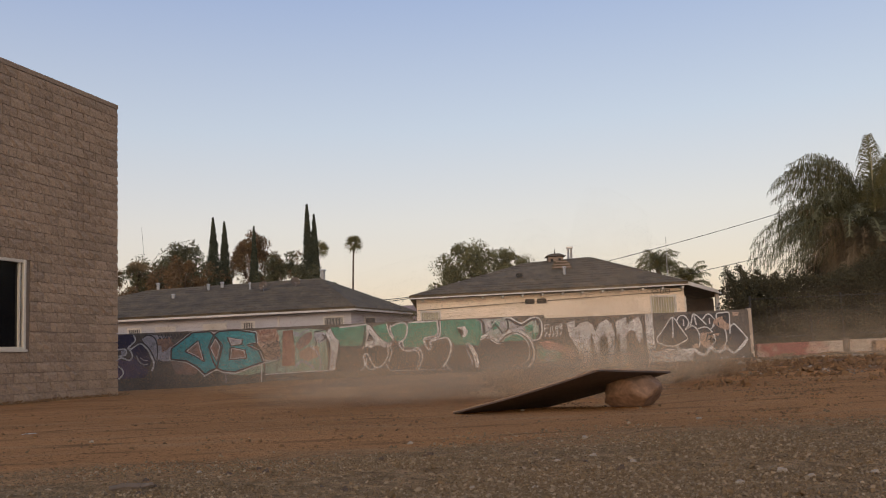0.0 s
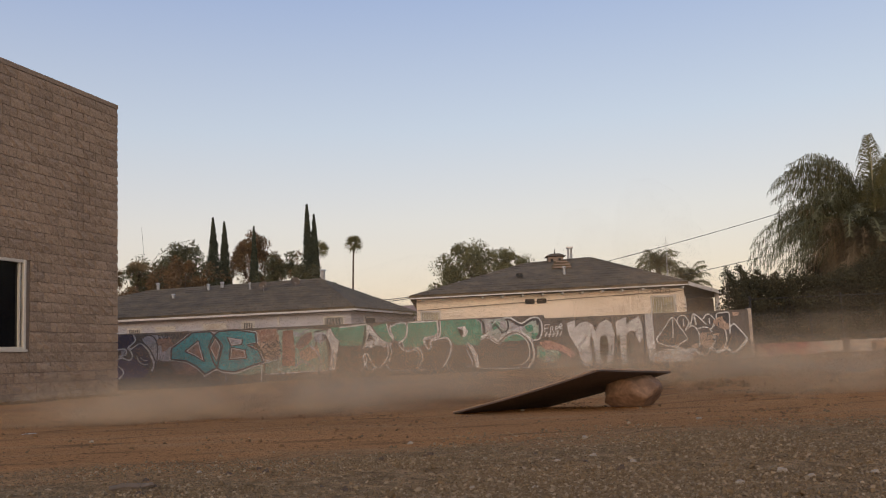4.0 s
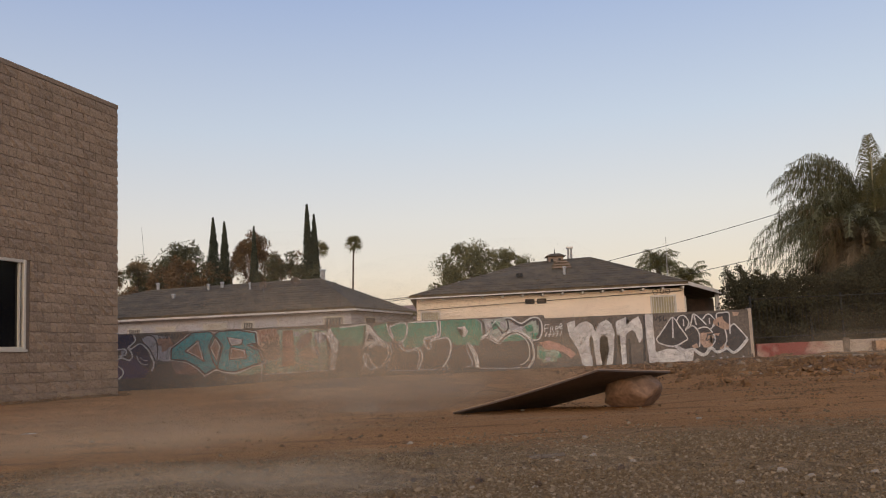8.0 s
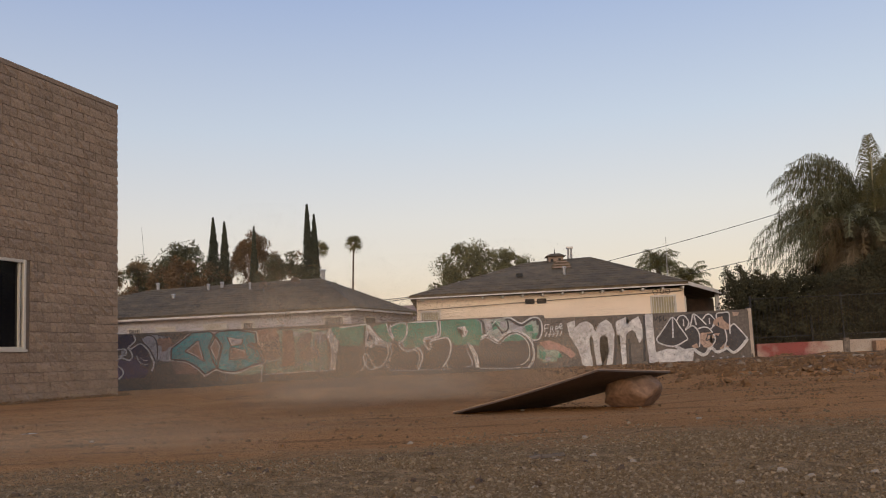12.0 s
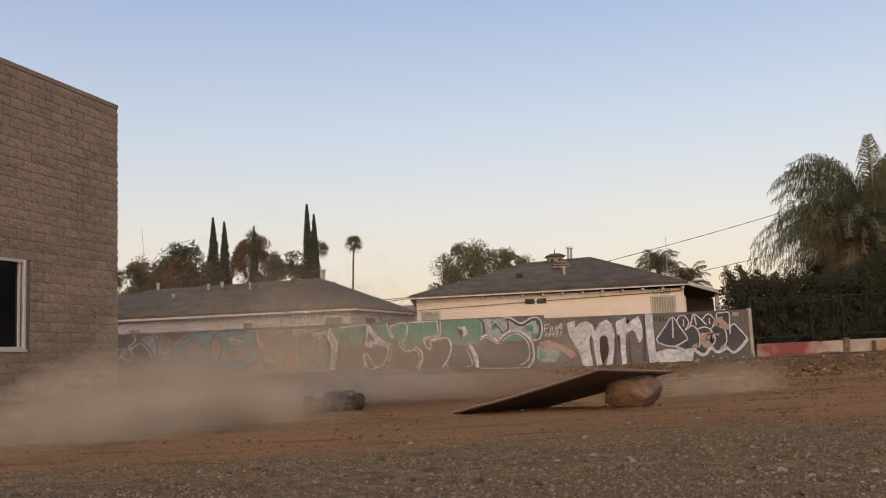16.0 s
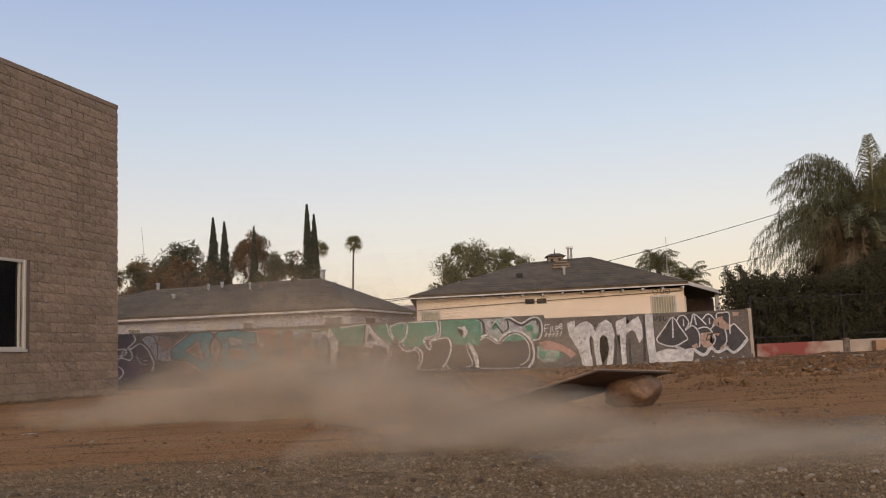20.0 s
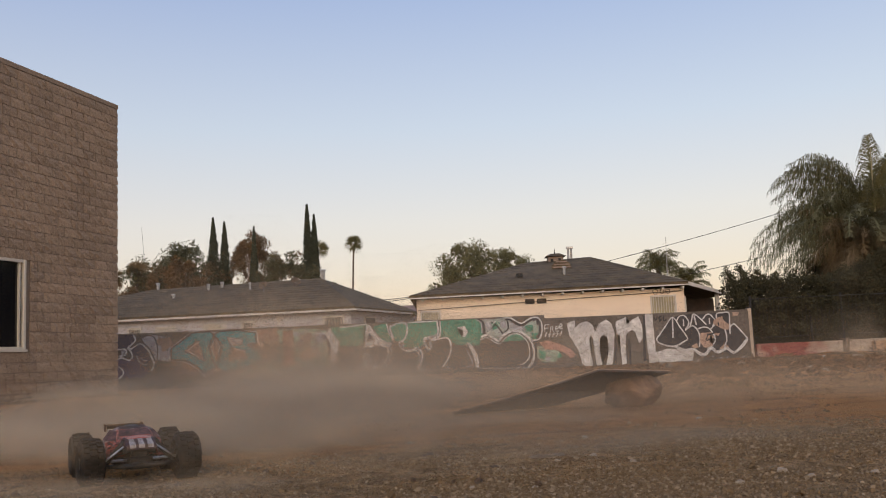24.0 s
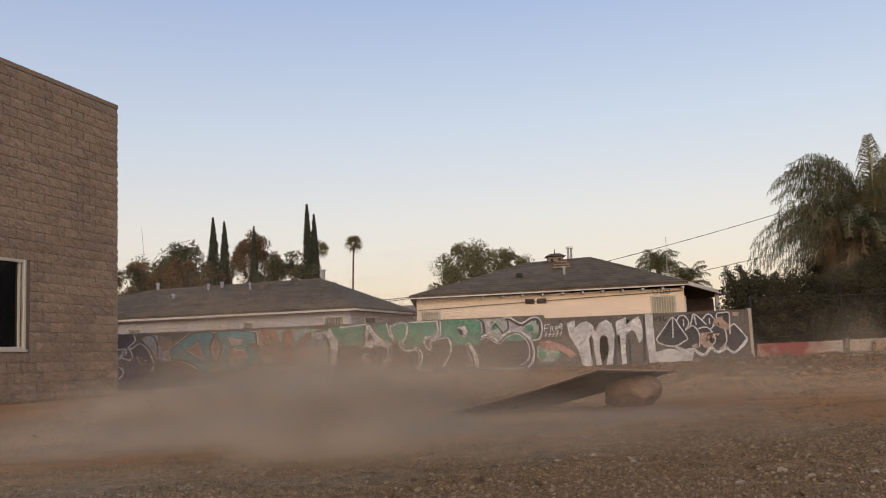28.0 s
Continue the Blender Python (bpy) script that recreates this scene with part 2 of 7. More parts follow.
# ---- ground ----
def heap(x, y):
    """Spoil heaps of dug earth in front of the low wall, and gentle unevenness everywhere."""
    p = Vector((x, y, 0))
    near = max(0.0, 1 - math.hypot(x, y) / 400)
    h = (0.018 * noise.noise(p * 0.7) + 0.012 * noise.noise(p * 2.1)) * near
    # beaten ridges left by wheels
    h += 0.003 * noise.noise(Vector((x * 1.6, y * 4, 3))) * near
    # heaps on the right
    side = max(0.0, min(1.0, (x - 2.6 - 0.1 * (y - 11)) / 3.0)) * max(0.0, min(1.0, (y - 9.5) / 3)) * max(0.0, min(1.0, (20 - y) / 4))
    lump = 0.03 + 0.10 * noise.noise(p * 0.45 + Vector((7, 1, 0))) + 0.07 * noise.noise(p * 1.3) + 0.05 * abs(noise.noise(p * 3.1)) + 0.05 * max(0.0, noise.noise(p * 1.9 + Vector((3, 8, 0))))
    h += side * max(-0.03, lump * 1.25)
    # the lot falls away gently behind the ramp
    h -= 0.09 * max(0.0, min(1.0, (y - 6.5) / 3.1)) * max(0.0, min(1.0, (3.6 - x) / 1.8)) + 0.07 * max(0.0, min(1.0, (y - 15) / 10)) * max(0.0, min(1.0, (x - 1.8) / 1.8))
    # the strip along the foot of the long wall lies lower, darker
    if y > 26 and x < -6:
        h -= 0.12 * min(1.0, (y - 26) / 4) * min(1.0, (-6 - x) / 2)
    # earth banked against the low wall
    if x > 8.5 and 28 < y < 33:
        h += 0.15 * min(1.0, (y - 28) / 2.8) * min(1.0, (x - 8.5) / 2) * (0.55 + 0.9 * noise.noise(Vector((x * 1.4, y * 0.7, 9))))
    return h


def make_ground():
    xs = sorted({*np.round(np.arange(-7, 10.01, 0.12), 3), *np.round(np.arange(-26, 26.1, 0.5), 3), -400, -150, -70, -40, 40, 70, 150, 400})
    ys = sorted({*np.round(np.arange(1.5, 19.01, 0.12), 3), *np.round(np.arange(-6, 33.1, 0.35), 3), -400, -150, -60, -20, 36, 45, 60, 80, 120, 200, 600})
    verts = [(x, y, heap(x, y)) for y in ys for x in xs]
    w = len(xs)
    faces = [(j * w + i, j * w + i + 1, (j + 1) * w + i + 1, (j + 1) * w + i) for j in range(len(ys) - 1) for i in range(w - 1)]
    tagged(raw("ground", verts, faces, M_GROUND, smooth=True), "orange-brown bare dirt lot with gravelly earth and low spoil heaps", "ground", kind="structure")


make_ground()


def in_gravel(x, y):
    return 4.45 + 0.42 * min(x, 0.7) - y + 0.5 * noise.noise(Vector((x, y, 0)) * 1.1)


def pebble(rng, r):
    """Corners of a small broken stone."""
    pts, a0 = [], rng.uniform(0, 6)
    for z, n, k in ((-0.4, 4, 1.0), (0.25, 4, 0.8)):
        for i in range(n):
            a = a0 + i * math.tau / n + rng.uniform(-0.3, 0.3)
            pts.append((math.cos(a) * k * rng.uniform(0.7, 1.2) * r, math.sin(a) * k * rng.uniform(0.5, 1.0) * r, (z + rng.uniform(-0.1, 0.15)) * r))
    pts.append((rng.uniform(-0.3, 0.3) * r, rng.uniform(-0.3, 0.3) * r, 0.55 * r * rng.uniform(0.6, 1.2)))
    c, d = math.sin(rng.uniform(-0.6, 0.6)), math.sin(rng.uniform(-0.6, 0.6))
    return [(x, y, z + c * x + d * y) for x, y, z in pts]


PEBBLE_FACES = [(0, 1, 5, 4), (1, 2, 6, 5), (2, 3, 7, 6), (3, 0, 4, 7), (4, 5, 8), (5, 6, 8), (6, 7, 8), (7, 4, 8)]


def gravel(name, count, area, sizes, keep, label, material):
    rng = random.Random(len(name))
    verts, faces, n = [], [], 0
    while n < count:
        x, y = rng.uniform(area[0], area[1]), rng.uniform(area[2], area[3])
        if rng.random() > keep(x, y):
            continue
        r = sizes[0] + (sizes[1] - sizes[0]) * rng.random() ** 3
        a, z, k = rng.uniform(0, 6.28), heap(x, y) + 0.24 * r, len(verts)
        ca, sa = math.cos(a), math.sin(a)
        verts += [(x + px * ca - py * sa, y + px * sa + py * ca, z + pz) for px, py, pz in pebble(rng, r)]
        faces += [tuple(k + i for i in f) for f in PEBBLE_FACES]
        n += 1
    return tagged(raw(name, verts, faces, material), label, "gravel", kind="stuff")


def stone_surface(name, a, b):
    """Broken stones: most as dark as the earth, a few pale."""
    m = leaf_surface(name, a, b, 0.95)
    n, l = m.node_tree.nodes, m.node_tree.links
    few, mix = n.new("ShaderNodeMath"), n["Mix"]
    few.operation, few.inputs[1].default_value = "POWER", 3.4
    l.new(n["Geometry"].outputs["Random Per Island"], few.inputs[0])
    l.new(few.outputs[0], mix.inputs["Factor"])
    n["Principled BSDF"].inputs["Specular IOR Level"].default_value = 0.0
    return m


M_GRAVEL = stone_surface("loose_gravel", (0.162, 0.108, 0.060), (0.335, 0.245, 0.157))
M_CLOD = stone_surface("dirt_clods", (0.15, 0.086, 0.044), (0.245, 0.145, 0.075))
gravel("loose_gravel", 82000, (-2.6, 3.6, 2.2, 6.4), (0.0022, 0.0105), lambda x, y: min(1, max(0.0, 0.35 + in_gravel(x, y))) * min(1.0, 3.2 / y) * max(0.12, min(1.0, 0.55 + 1.6 * noise.noise(Vector((x * 1.1, y * 1.6, 4))))), "grey-brown broken gravel strewn over the bare earth", M_GRAVEL)
gravel("coarse_gravel", 1800, (-2.6, 4.2, 2.2, 6.6), (0.006, 0.018), lambda x, y: min(1, max(0.05, 0.3 + in_gravel(x, y))), "pale broken stones lying among the gravel", M_GRAVEL)
gravel("scattered_stones", 7000, (-6, 8, 4.6, 16), (0.004, 0.020), lambda x, y: (0.2 + 0.5 * max(0, min(1, 0.25 * x))) * max(0.06, min(1.0, 0.2 + 2.4 * noise.noise(Vector((x * 0.8, y * 0.9, 11))))), "small stones and dirt crumbs scattered over the dirt", M_CLOD)
gravel("spoil_rubble", 15000, (2.5, 17, 9.5, 30.5), (0.010, 0.070), lambda x, y: 0.9 if heap(x, y) > 0.02 else 0.12, "clods and rubble lying on the dug earth", M_CLOD)
M_RUBBLE = stone_surface("pale_rubble", (0.20, 0.145, 0.10), (0.42, 0.335, 0.25))
gravel("broken_concrete", 420, (3.6, 8.5, 11.0, 14.5), (0.012, 0.045), lambda x, y: 1.0 if abs(y - 11.9 - 0.12 * x) < 0.7 else 0.08, "pale crumbs of broken concrete on the dug earth", M_RUBBLE)
gravel("concrete_chunks", 46, (5.0, 13.0, 18.0, 29.0), (0.05, 0.16), lambda x, y: 0.6, "pale chunks of broken concrete below the low wall", M_RUBBLE)


# ---- block building beside the lot ----
CORNER = Vector((-7.54, 20.8, 0))
ALONG = Vector((-0.2705, -0.9627, 0))  # from the far corner towards the street
OUT = Vector((0.9627, -0.2705, 0))     # face normal, towards the lot
COURSE, BLOCK, COURSES, BASE = 0.2032, 0.4064, 33, -0.10
BUILD = Matrix(((ALONG.x, OUT.x, 0, CORNER.x), (ALONG.y, OUT.y, 0, CORNER.y), (0, 0, 1, 0), (0, 0, 0, 1)))  # x along, y out, z up
WIN = (2.96, 7.24, 5, 14)  # opening: from, to along the wall; first course and the one above it


def make_building():
    b = thing("block_building", "tan split-face concrete block building with a large dark window", "building", at=BUILD)
    top = BASE + COURSES * COURSE
    w0, w1, c0, c1 = WIN
    z0, z1 = BASE + c0 * COURSE + 0.05, BASE + c1 * COURSE
    for x0, x1, za, zb in ((0.03, w0, -0.4, top), (w0, w1, -0.4, z0), (w0, w1, z1, top), (w1, 17.5, -0.4, top)):
        part("wall_panel", boxed(x0, x1, -0.32, -0.024, za, zb), M_MORTAR, b)
    for q in ((0.03, 0.32, -9, -0.32), (17.2, 17.5, -9, -0.32), (0.03, 17.5, -9.3, -9.0)):
        part("other_wall", boxed(*q, -0.3, top - 0.02), M_BLOCK, b)
    part("flat_roof", boxed(0.32, 17.2, -9, -0.32, top - 0.5, top - 0.3), M_MORTAR, b)
    part("parapet_cap", boxed(-0.01, 17.5, -0.33, 0.004, top, top + 0.10), M_BLOCK, b)
    # window: frame, mullion, sill, glass set back in the opening
    win = part("window", boxed(w0, w0 + 0.07, -0.11, 0.012, z0, z1, bevel=0.008), M_FRAME, b, "cream metal framed window with dark glass")
    fr = bmesh.new()
    box(fr, w0 + 0.07, w1, -0.11, 0.0, z1 - 0.06, z1)
    box(fr, w0 + 0.07, w1, -0.11, 0.0, z0, z0 + 0.05)
    box(fr, w0 + 0.13, w0 + 0.165, -0.09, -0.02, z0 + 0.05, z1 - 0.06)
    box(fr, w0 + 2.1, w0 + 2.16, -0.09, -0.03, z0 + 0.05, z1 - 0.06)
    part("frame", fr, M_FRAME, win)
    part("sill", boxed(w0 - 0.02, w1, -0.1, 0.035, z0 - 0.05, z0 - 0.002), M_FRAME, win)
    part("pane", boxed(w0 + 0.07, w1, -0.075, -0.065, z0 + 0.05, z1 - 0.06), M_GLASS, win, "dark reflecting pane")
    # dark sheet in place of the room; its shade is in the colour
    part("reveal", boxed(w0, w1, -0.6, -0.55, z0 - 0.1, z1 + 0.1), M_DARK, win, "dark sheet standing in for the unlit room behind the glass")
    return b


BUILDING = make_building()


# ---- long painted wall across the back of the lot ----
WALL_Y, WALL_TOP, WALL_LOW, STEP = 31.0, 1.73, 1.62, 3.34  # the wall steps down at x = STEP
face = boxed(-24, STEP, WALL_Y, WALL_Y + 0.2, -0.5, WALL_TOP - 0.04)
box(face, STEP, 10.36, WALL_Y, WALL_Y + 0.2, -0.5, WALL_LOW - 0.04)
wall = tagged(part("wall_back", face, M_WALLPAINT), "long dark grey block wall covered with spray-painted lettering", "wall", kind="structure")
capping = bmesh.new()
box(capping, -24, STEP, WALL_Y - 0.012, WALL_Y + 0.212, WALL_TOP - 0.04, WALL_TOP)
box(capping, STEP + 0.01, 10.37, WALL_Y - 0.012, WALL_Y + 0.212, WALL_LOW - 0.04, WALL_LOW - 0.005)
part("coping", capping, M_WALLPAINT, wall)
pl = bmesh.new()
box(pl, -24, 10.36, WALL_Y - 0.05, WALL_Y - 0.001, -0.5, 0.12)
part("footing", pl, M_WALLPAINT, wall)
part("end_post", boxed(10.30, 10.42, WALL_Y - 0.015, WALL_Y + 0.215, -0.5, WALL_LOW + 0.02), M_LOWWHITE, wall, "white-painted wall end")


# ---- low wall with an iron fence ----
def building_foot():
    """Dirt and crumbs banked along the foot of the block building."""
    rng = random.Random(14)
    verts, faces = [], []
    for _ in range(2600):
        u, o, r = rng.uniform(-0.3, 9.0), abs(rng.gauss(0, 0.10)) + 0.01, 0.006 + 0.03 * rng.random() ** 3
        p = CORNER + ALONG * u + OUT * o
        k, z = len(verts), heap(p.x, p.y) + max(0.0, 0.07 - 0.4 * o) * rng.random()
        verts += [(p.x + a, p.y + b, z + c) for a, b, c in pebble(rng, r)]
        faces += [tuple(k + i for i in f) for f in PEBBLE_FACES]
    tagged(raw("dirt_bank", verts, faces, M_CLOD), "crumbs of dirt banked against the block wall", "dirt", kind="stuff")


building_foot()


def make_low_wall():
    w = thing("low_wall", "low wall painted red and off-white below an iron fence", "wall", kind="structure")
    part("red_stretch", boxed(10.62, 13.58, 31.3, 31.5, -0.6, 0.42, bevel=0.01), M_REDFADE, w, "off-white stretch with faded red spray")
    part("pale_stretch", boxed(13.80, 20, 31.3, 31.5, -0.6, 0.43, bevel=0.01), M_LOWWHITE, w, "dusty off-white stretch")
    part("pillar", boxed(13.58, 13.80, 31.26, 31.52, -0.6, 0.5, bevel=0.01), M_BARK, w, "dark square pillar")
    f = thing("iron_fence", "black iron bar fence standing on the low wall", "fence")
    for z in (0.62, 1.95):
        part("rail", boxed(10.5, 20, 31.385, 31.415, z, z + 0.035), M_DARK, f)
    for x in (10.55, 12.6, 13.69, 15.7, 17.8):
        part("post", boxed(x - 0.03, x + 0.03, 31.37, 31.43, 0.3, 2.08), M_DARK, f)
    bar = mesh_of("bar", boxed(-0.006, 0.006, -0.006, 0.006, 0.45, 1.98), M_DARK)
    for i in range(66):
        o = new("bar", bar)
        o.parent, o.location = f, (10.7 + i * 0.135, 31.4, 0)
    part("gate_post", boxed(10.40, 10.52, 31.35, 31.47, -0.3, 1.7), M_DARK, f)


make_low_wall()
tagged(part("cardboard_box", boxed(14.52, 14.9, 30.9, 31.2, -0.02, 0.36, bevel=0.01), M_CARD), "brown cardboard box standing against the low wall", "box")


# ---- houses ----
def hip_roof(eaves, ridge, over=0.0, name="roof", parent=None):
    """Roof slopes from four eave corners (anticlockwise from the front left) to the ridge's two ends; slopes are slabs."""
    e, r = [Vector(p) for p in eaves], [Vector(p) for p in ridge]
    bm = bmesh.new()
    for f in ((e[0], e[1], r[1], r[0]), (e[1], e[2], r[1]), (e[2], e[3], r[0], r[1]), (e[3], e[0], r[0])):
        lo = [bm.verts.new(p) for p in f]
        up = [bm.verts.new(p + Vector((0, 0, 0.09))) for p in f]
        bm.faces.new(up), bm.faces.new(lo[::-1])
        for i in range(len(f)):
            j = (i + 1) % len(f)
            bm.faces.new((lo[i], lo[j], up[j], up[i]))
    return part(name, bm, M_ROOF, parent, "dark shingled hip roof")


def strips(parent, eave_a, eave_b, top_a, top_b, rows, joint=1.0):
    """Shingle courses on one roof slope, each its own slightly raised strip."""
    a, b, c, d = (Vector(p) for p in (eave_a, eave_b, top_b, top_a))
    n = (b - a).cross(d - a).normalized()
    n = n if n.z > 0 else -n
    for i in range(rows):
        s, t = i / rows, (i + 1.12) / rows
        p = [a.lerp(d, s), b.lerp(c, s), b.lerp(c, min(1, t)), a.lerp(d, min(1, t))]
        bm = bmesh.new()
        hi = [bm.verts.new(v + n * k) for v, k in zip(p, (0.112, 0.112, 0.1, 0.1))]
        lo = [bm.verts.new(v + n * 0.092) for v in p]
        bm.faces.new(hi)
        for k in range(4):
            bm.faces.new((lo[k], lo[(k + 1) % 4], hi[(k + 1) % 4], hi[k]))
        bmesh.ops.recalc_face_normals(bm, faces=bm.faces)
        part("shingle_course", bm, M_ROOF, parent)


def barred_window(parent, x0, x1, z0, z1, y, pane, bars=7, frame_mat=None):
    """A window in a front wall at y, with a frame, a pane and security bars before it."""
    w = part("window", boxed(x0, x1, y - 0.02, y + 0.05, z0, z1), pane, parent, "window with security bars")
    fr = bmesh.new()
    for a in ((x0 - 0.06, x1 + 0.06, z1, z1 + 0.06), (x0 - 0.06, x1 + 0.06, z0 - 0.06, z0), (x0 - 0.06, x0, z0, z1), (x1, x1 + 0.06, z0, z1)):
        box(fr, a[0], a[1], y - 0.06, y - 0.001, a[2], a[3])
    part("frame", fr, frame_mat or M_WHITE, w)
    for i in range(bars):
        x = x0 + (x1 - x0) * (i + 0.5) / bars
        part("bar", boxed(x - 0.012, x + 0.012, y - 0.10, y - 0.075, z0 - 0.08, z1 + 0.04), M_WHITE, w)
    for z in (z0 - 0.02, z1 - 0.02):
        part("bar", boxed(x0 - 0.05, x1 + 0.05, y - 0.112, y - 0.1, z, z + 0.03), M_WHITE, w)
    return w


def gutter(parent, a, b, drop=0.14):
    a, b = Vector(a), Vector(b)
    side = (b - a).normalized()
    out = Vector((side.y, -side.x, 0)) * 0.06
    bm = bmesh.new()
    v = [bm.verts.new(p) for p in (a, b, b + out, a + out, a - Vector((0, 0, drop)), b - Vector((0, 0, drop)), b + out - Vector((0, 0, drop)), a + out - Vector((0, 0, drop)))]
    for f in ((0, 1, 2, 3), (7, 6, 5, 4), (3, 2, 6, 7), (0, 4, 5, 1), (0, 3, 7, 4), (1, 5, 6, 2)):
        bm.faces.new([v[i] for i in f])
    part("fascia", bm, M_WHITE, parent, "white-painted eave board")


def roof_pipe(parent, x, y, z0, z1, r=0.07, cap=True):
    bm = rodded((x, y, z0), (x, y, z1), r)
    if cap:
        rod(bm, (x, y, z1), (x, y, z1 + 0.06), r * 1.5, r * 1.3)
    part("vent_pipe", bm, M_METAL, parent, "metal roof vent pipe")


def cream_house():
    h = thing("cream_house", "single-storey cream stucco house with a dark hip roof", "house")
    y0, y1, x0, x1, e = 36.0, 44.0, -1.15, 9.5, 2.78
    for q in ((x0, x1, y0, y0 + 0.2), (x0, x0 + 0.2, y0 + 0.2, y1), (x1 - 0.2, x1, y0 + 0.2, y1), (x0, x1, y1, y1 + 0.2)):
        part("wall", boxed(*q, -0.3, e), M_CREAM, h, "cream stucco wall")
    ev = [(-1.42, 35.6, 2.82), (9.62, 35.6, 2.90), (9.9, 44.6, 2.90), (-1.42, 44.6, 2.82)]
    rg = [(3.6, 40, 4.36), (6.5, 40, 4.50)]
    roof = hip_roof(ev, rg, parent=h)
    strips(roof, ev[0], ev[1], rg[0], rg[1], 13)
    gutter(h, ev[0], ev[1], 0.05)
    tails = mesh_of("rafter_tail", boxed(-0.035, 0.035, 0, 0.45, -0.10, -0.02), M_WHITE)
    for i in range(14):
        o = new("rafter_tail", tails)
        o.parent, o.location = h, (-0.9 + i * 0.79, 35.52, 2.76 + 0.0072 * (i * 0.79))
    for x in (3.17, 3.64):
        v = part("vent", boxed(x, x + 0.37, 35.965, 36.01, 2.40, 2.60), M_DARK, h, "small dark crawl vent")
        for k in range(4):
            part("louvre", boxed(x + 0.02, x + 0.35, 35.945, 35.963, 2.425 + k * 0.045, 2.44 + k * 0.045), M_BARK, v)
    barred_window(h, -0.95, -0.26, 1.6, 2.25, 36.0, M_CURTAIN, 7)
    barred_window(h, 8.2, 9.1, 1.6, 2.46, 36.0, M_CURTAIN, 9)
    roof_pipe(h, 5.0, 37.5, 3.5, 3.93, 0.06)
    # ventilation cupola, twin flue, half-round attic vent
    c = part("cupola", boxed(4.62, 5.28, 39.7, 40.3, 4.30, 4.66), M_CUPOLA, h, "small ventilation cupola on the ridge")
    part("cupola_roof", hull_of([(4.5, 39.55, 4.66), (5.4, 39.55, 4.66), (4.5, 40.45, 4.66), (5.4, 40.45, 4.66), (4.75, 39.85, 4.80), (5.15, 39.85, 4.80), (4.75, 40.15, 4.80), (5.15, 40.15, 4.80)]), M_ROOF, c)
    part("finial", rodded((4.95, 40, 4.78), (4.95, 40, 5.02), 0.03, 0.008), M_DARK, c)
    for x in (4.78, 5.12):
        part("louvre", boxed(x - 0.06, x + 0.06, 39.68, 39.699, 4.42, 4.56), M_DARK, c)
    flue = part("flue", rodded((5.57, 40.1, 4.35), (5.57, 40.1, 5.02), 0.05), M_METAL, h, "twin metal flue")
    part("flue_pipe", rodded((5.70, 40.1, 4.35), (5.70, 40.1, 5.02), 0.05), M_METAL, flue)
    part("flue_cap", boxed(5.49, 5.78, 40.02, 40.18, 5.02, 5.10), M_METAL, flue)
    dorm = bmesh.new()
    ring = [(5.02 + 0.42 * math.cos(a), 0.36 * math.sin(a)) for a in np.linspace(0, math.pi, 9)]
    fr = [dorm.verts.new((x, 38.40, 4.0 + z)) for x, z in ring]
    bk = [dorm.verts.new((x, 39.6, 4.0 + z)) for x, z in ring]
    dorm.faces.new(fr), dorm.faces.new(bk[::-1])
    for i in range(8):
        dorm.faces.new((fr[i], bk[i], bk[i + 1], fr[i + 1]))
    dv = part("eyebrow_vent", dorm, M_ROOF, h, "half-round attic vent")
    for k, hw in enumerate((0.38, 0.34, 0.24)):
        part("slat", boxed(5.02 - hw, 5.02 + hw, 38.36, 38.395, 4.02 + k * 0.115, 4.075 + k * 0.115), M_CUPOLA, dv)
    part("small_vent", boxed(3.0, 3.24, 37.3, 37.6, 3.62, 3.76), M_DARK, h)
    # porch at the end
    part("porch_roof", hull_of([(9.55, 35.62, 2.90), (11.2, 36.2, 2.44), (11.2, 41.2, 2.44), (9.55, 41.2, 2.90), (9.55, 35.62, 2.99), (11.2, 36.2, 2.53), (11.2, 41.2, 2.53), (9.55, 41.2, 2.99)]), M_ROOF, h, "sloping porch roof")
    # nearer wall added to close the view through; porch shade is in its colour
    part("porch_back_wall", boxed(9.6, 11.3, 38.2, 38.35, -0.3, 2.43), M_PLY, h, "added dark wall that closes the back of the porch")
    part("porch_fascia", hull_of([(9.6, 35.56, 2.99), (11.24, 36.13, 2.53), (9.6, 35.61, 2.99), (11.24, 36.19, 2.53), (9.6, 35.56, 2.84), (11.24, 36.13, 2.40), (9.6, 35.61, 2.84), (11.24, 36.19, 2.40)]), M_WHITE, h)
    part("porch_post", boxed(10.82, 10.96, 36.25, 36.39, -0.2, 2.5), M_WHITE, h)
    # dark brown in place of house cream: porch shade put into the colour
    part("porch_back", boxed(9.5, 11.2, 40.6, 40.8, -0.2, 2.5), M_BARK, h, "porch wall coloured dark for the shade under the roof")
    part("doorway_trim", boxed(9.50, 9.62, 36.2, 36.3, -0.2, 2.45), M_WHITE, h)
    part("conduit", bent_rod([(-1.1, 35.93, 2.34), (4.5, 35.93, 2.52), (9.4, 35.93, 2.66)], [0.012] * 3, 5), M_DARK, h)
    for x, r in ((8.35, 0.10), (8.62, 0.08), (8.85, 0.09)):
        bm = bmesh.new()
        pts = [(x + r * math.cos(a), 35.94, 2.66 + r * math.sin(a)) for a in np.linspace(0, math.tau, 11)]
        for i in range(10):
            rod(bm, pts[i], pts[i + 1], 0.012, sides=5, caps=False)
        part("cable_coil", bm, M_DARK, h)
    return h


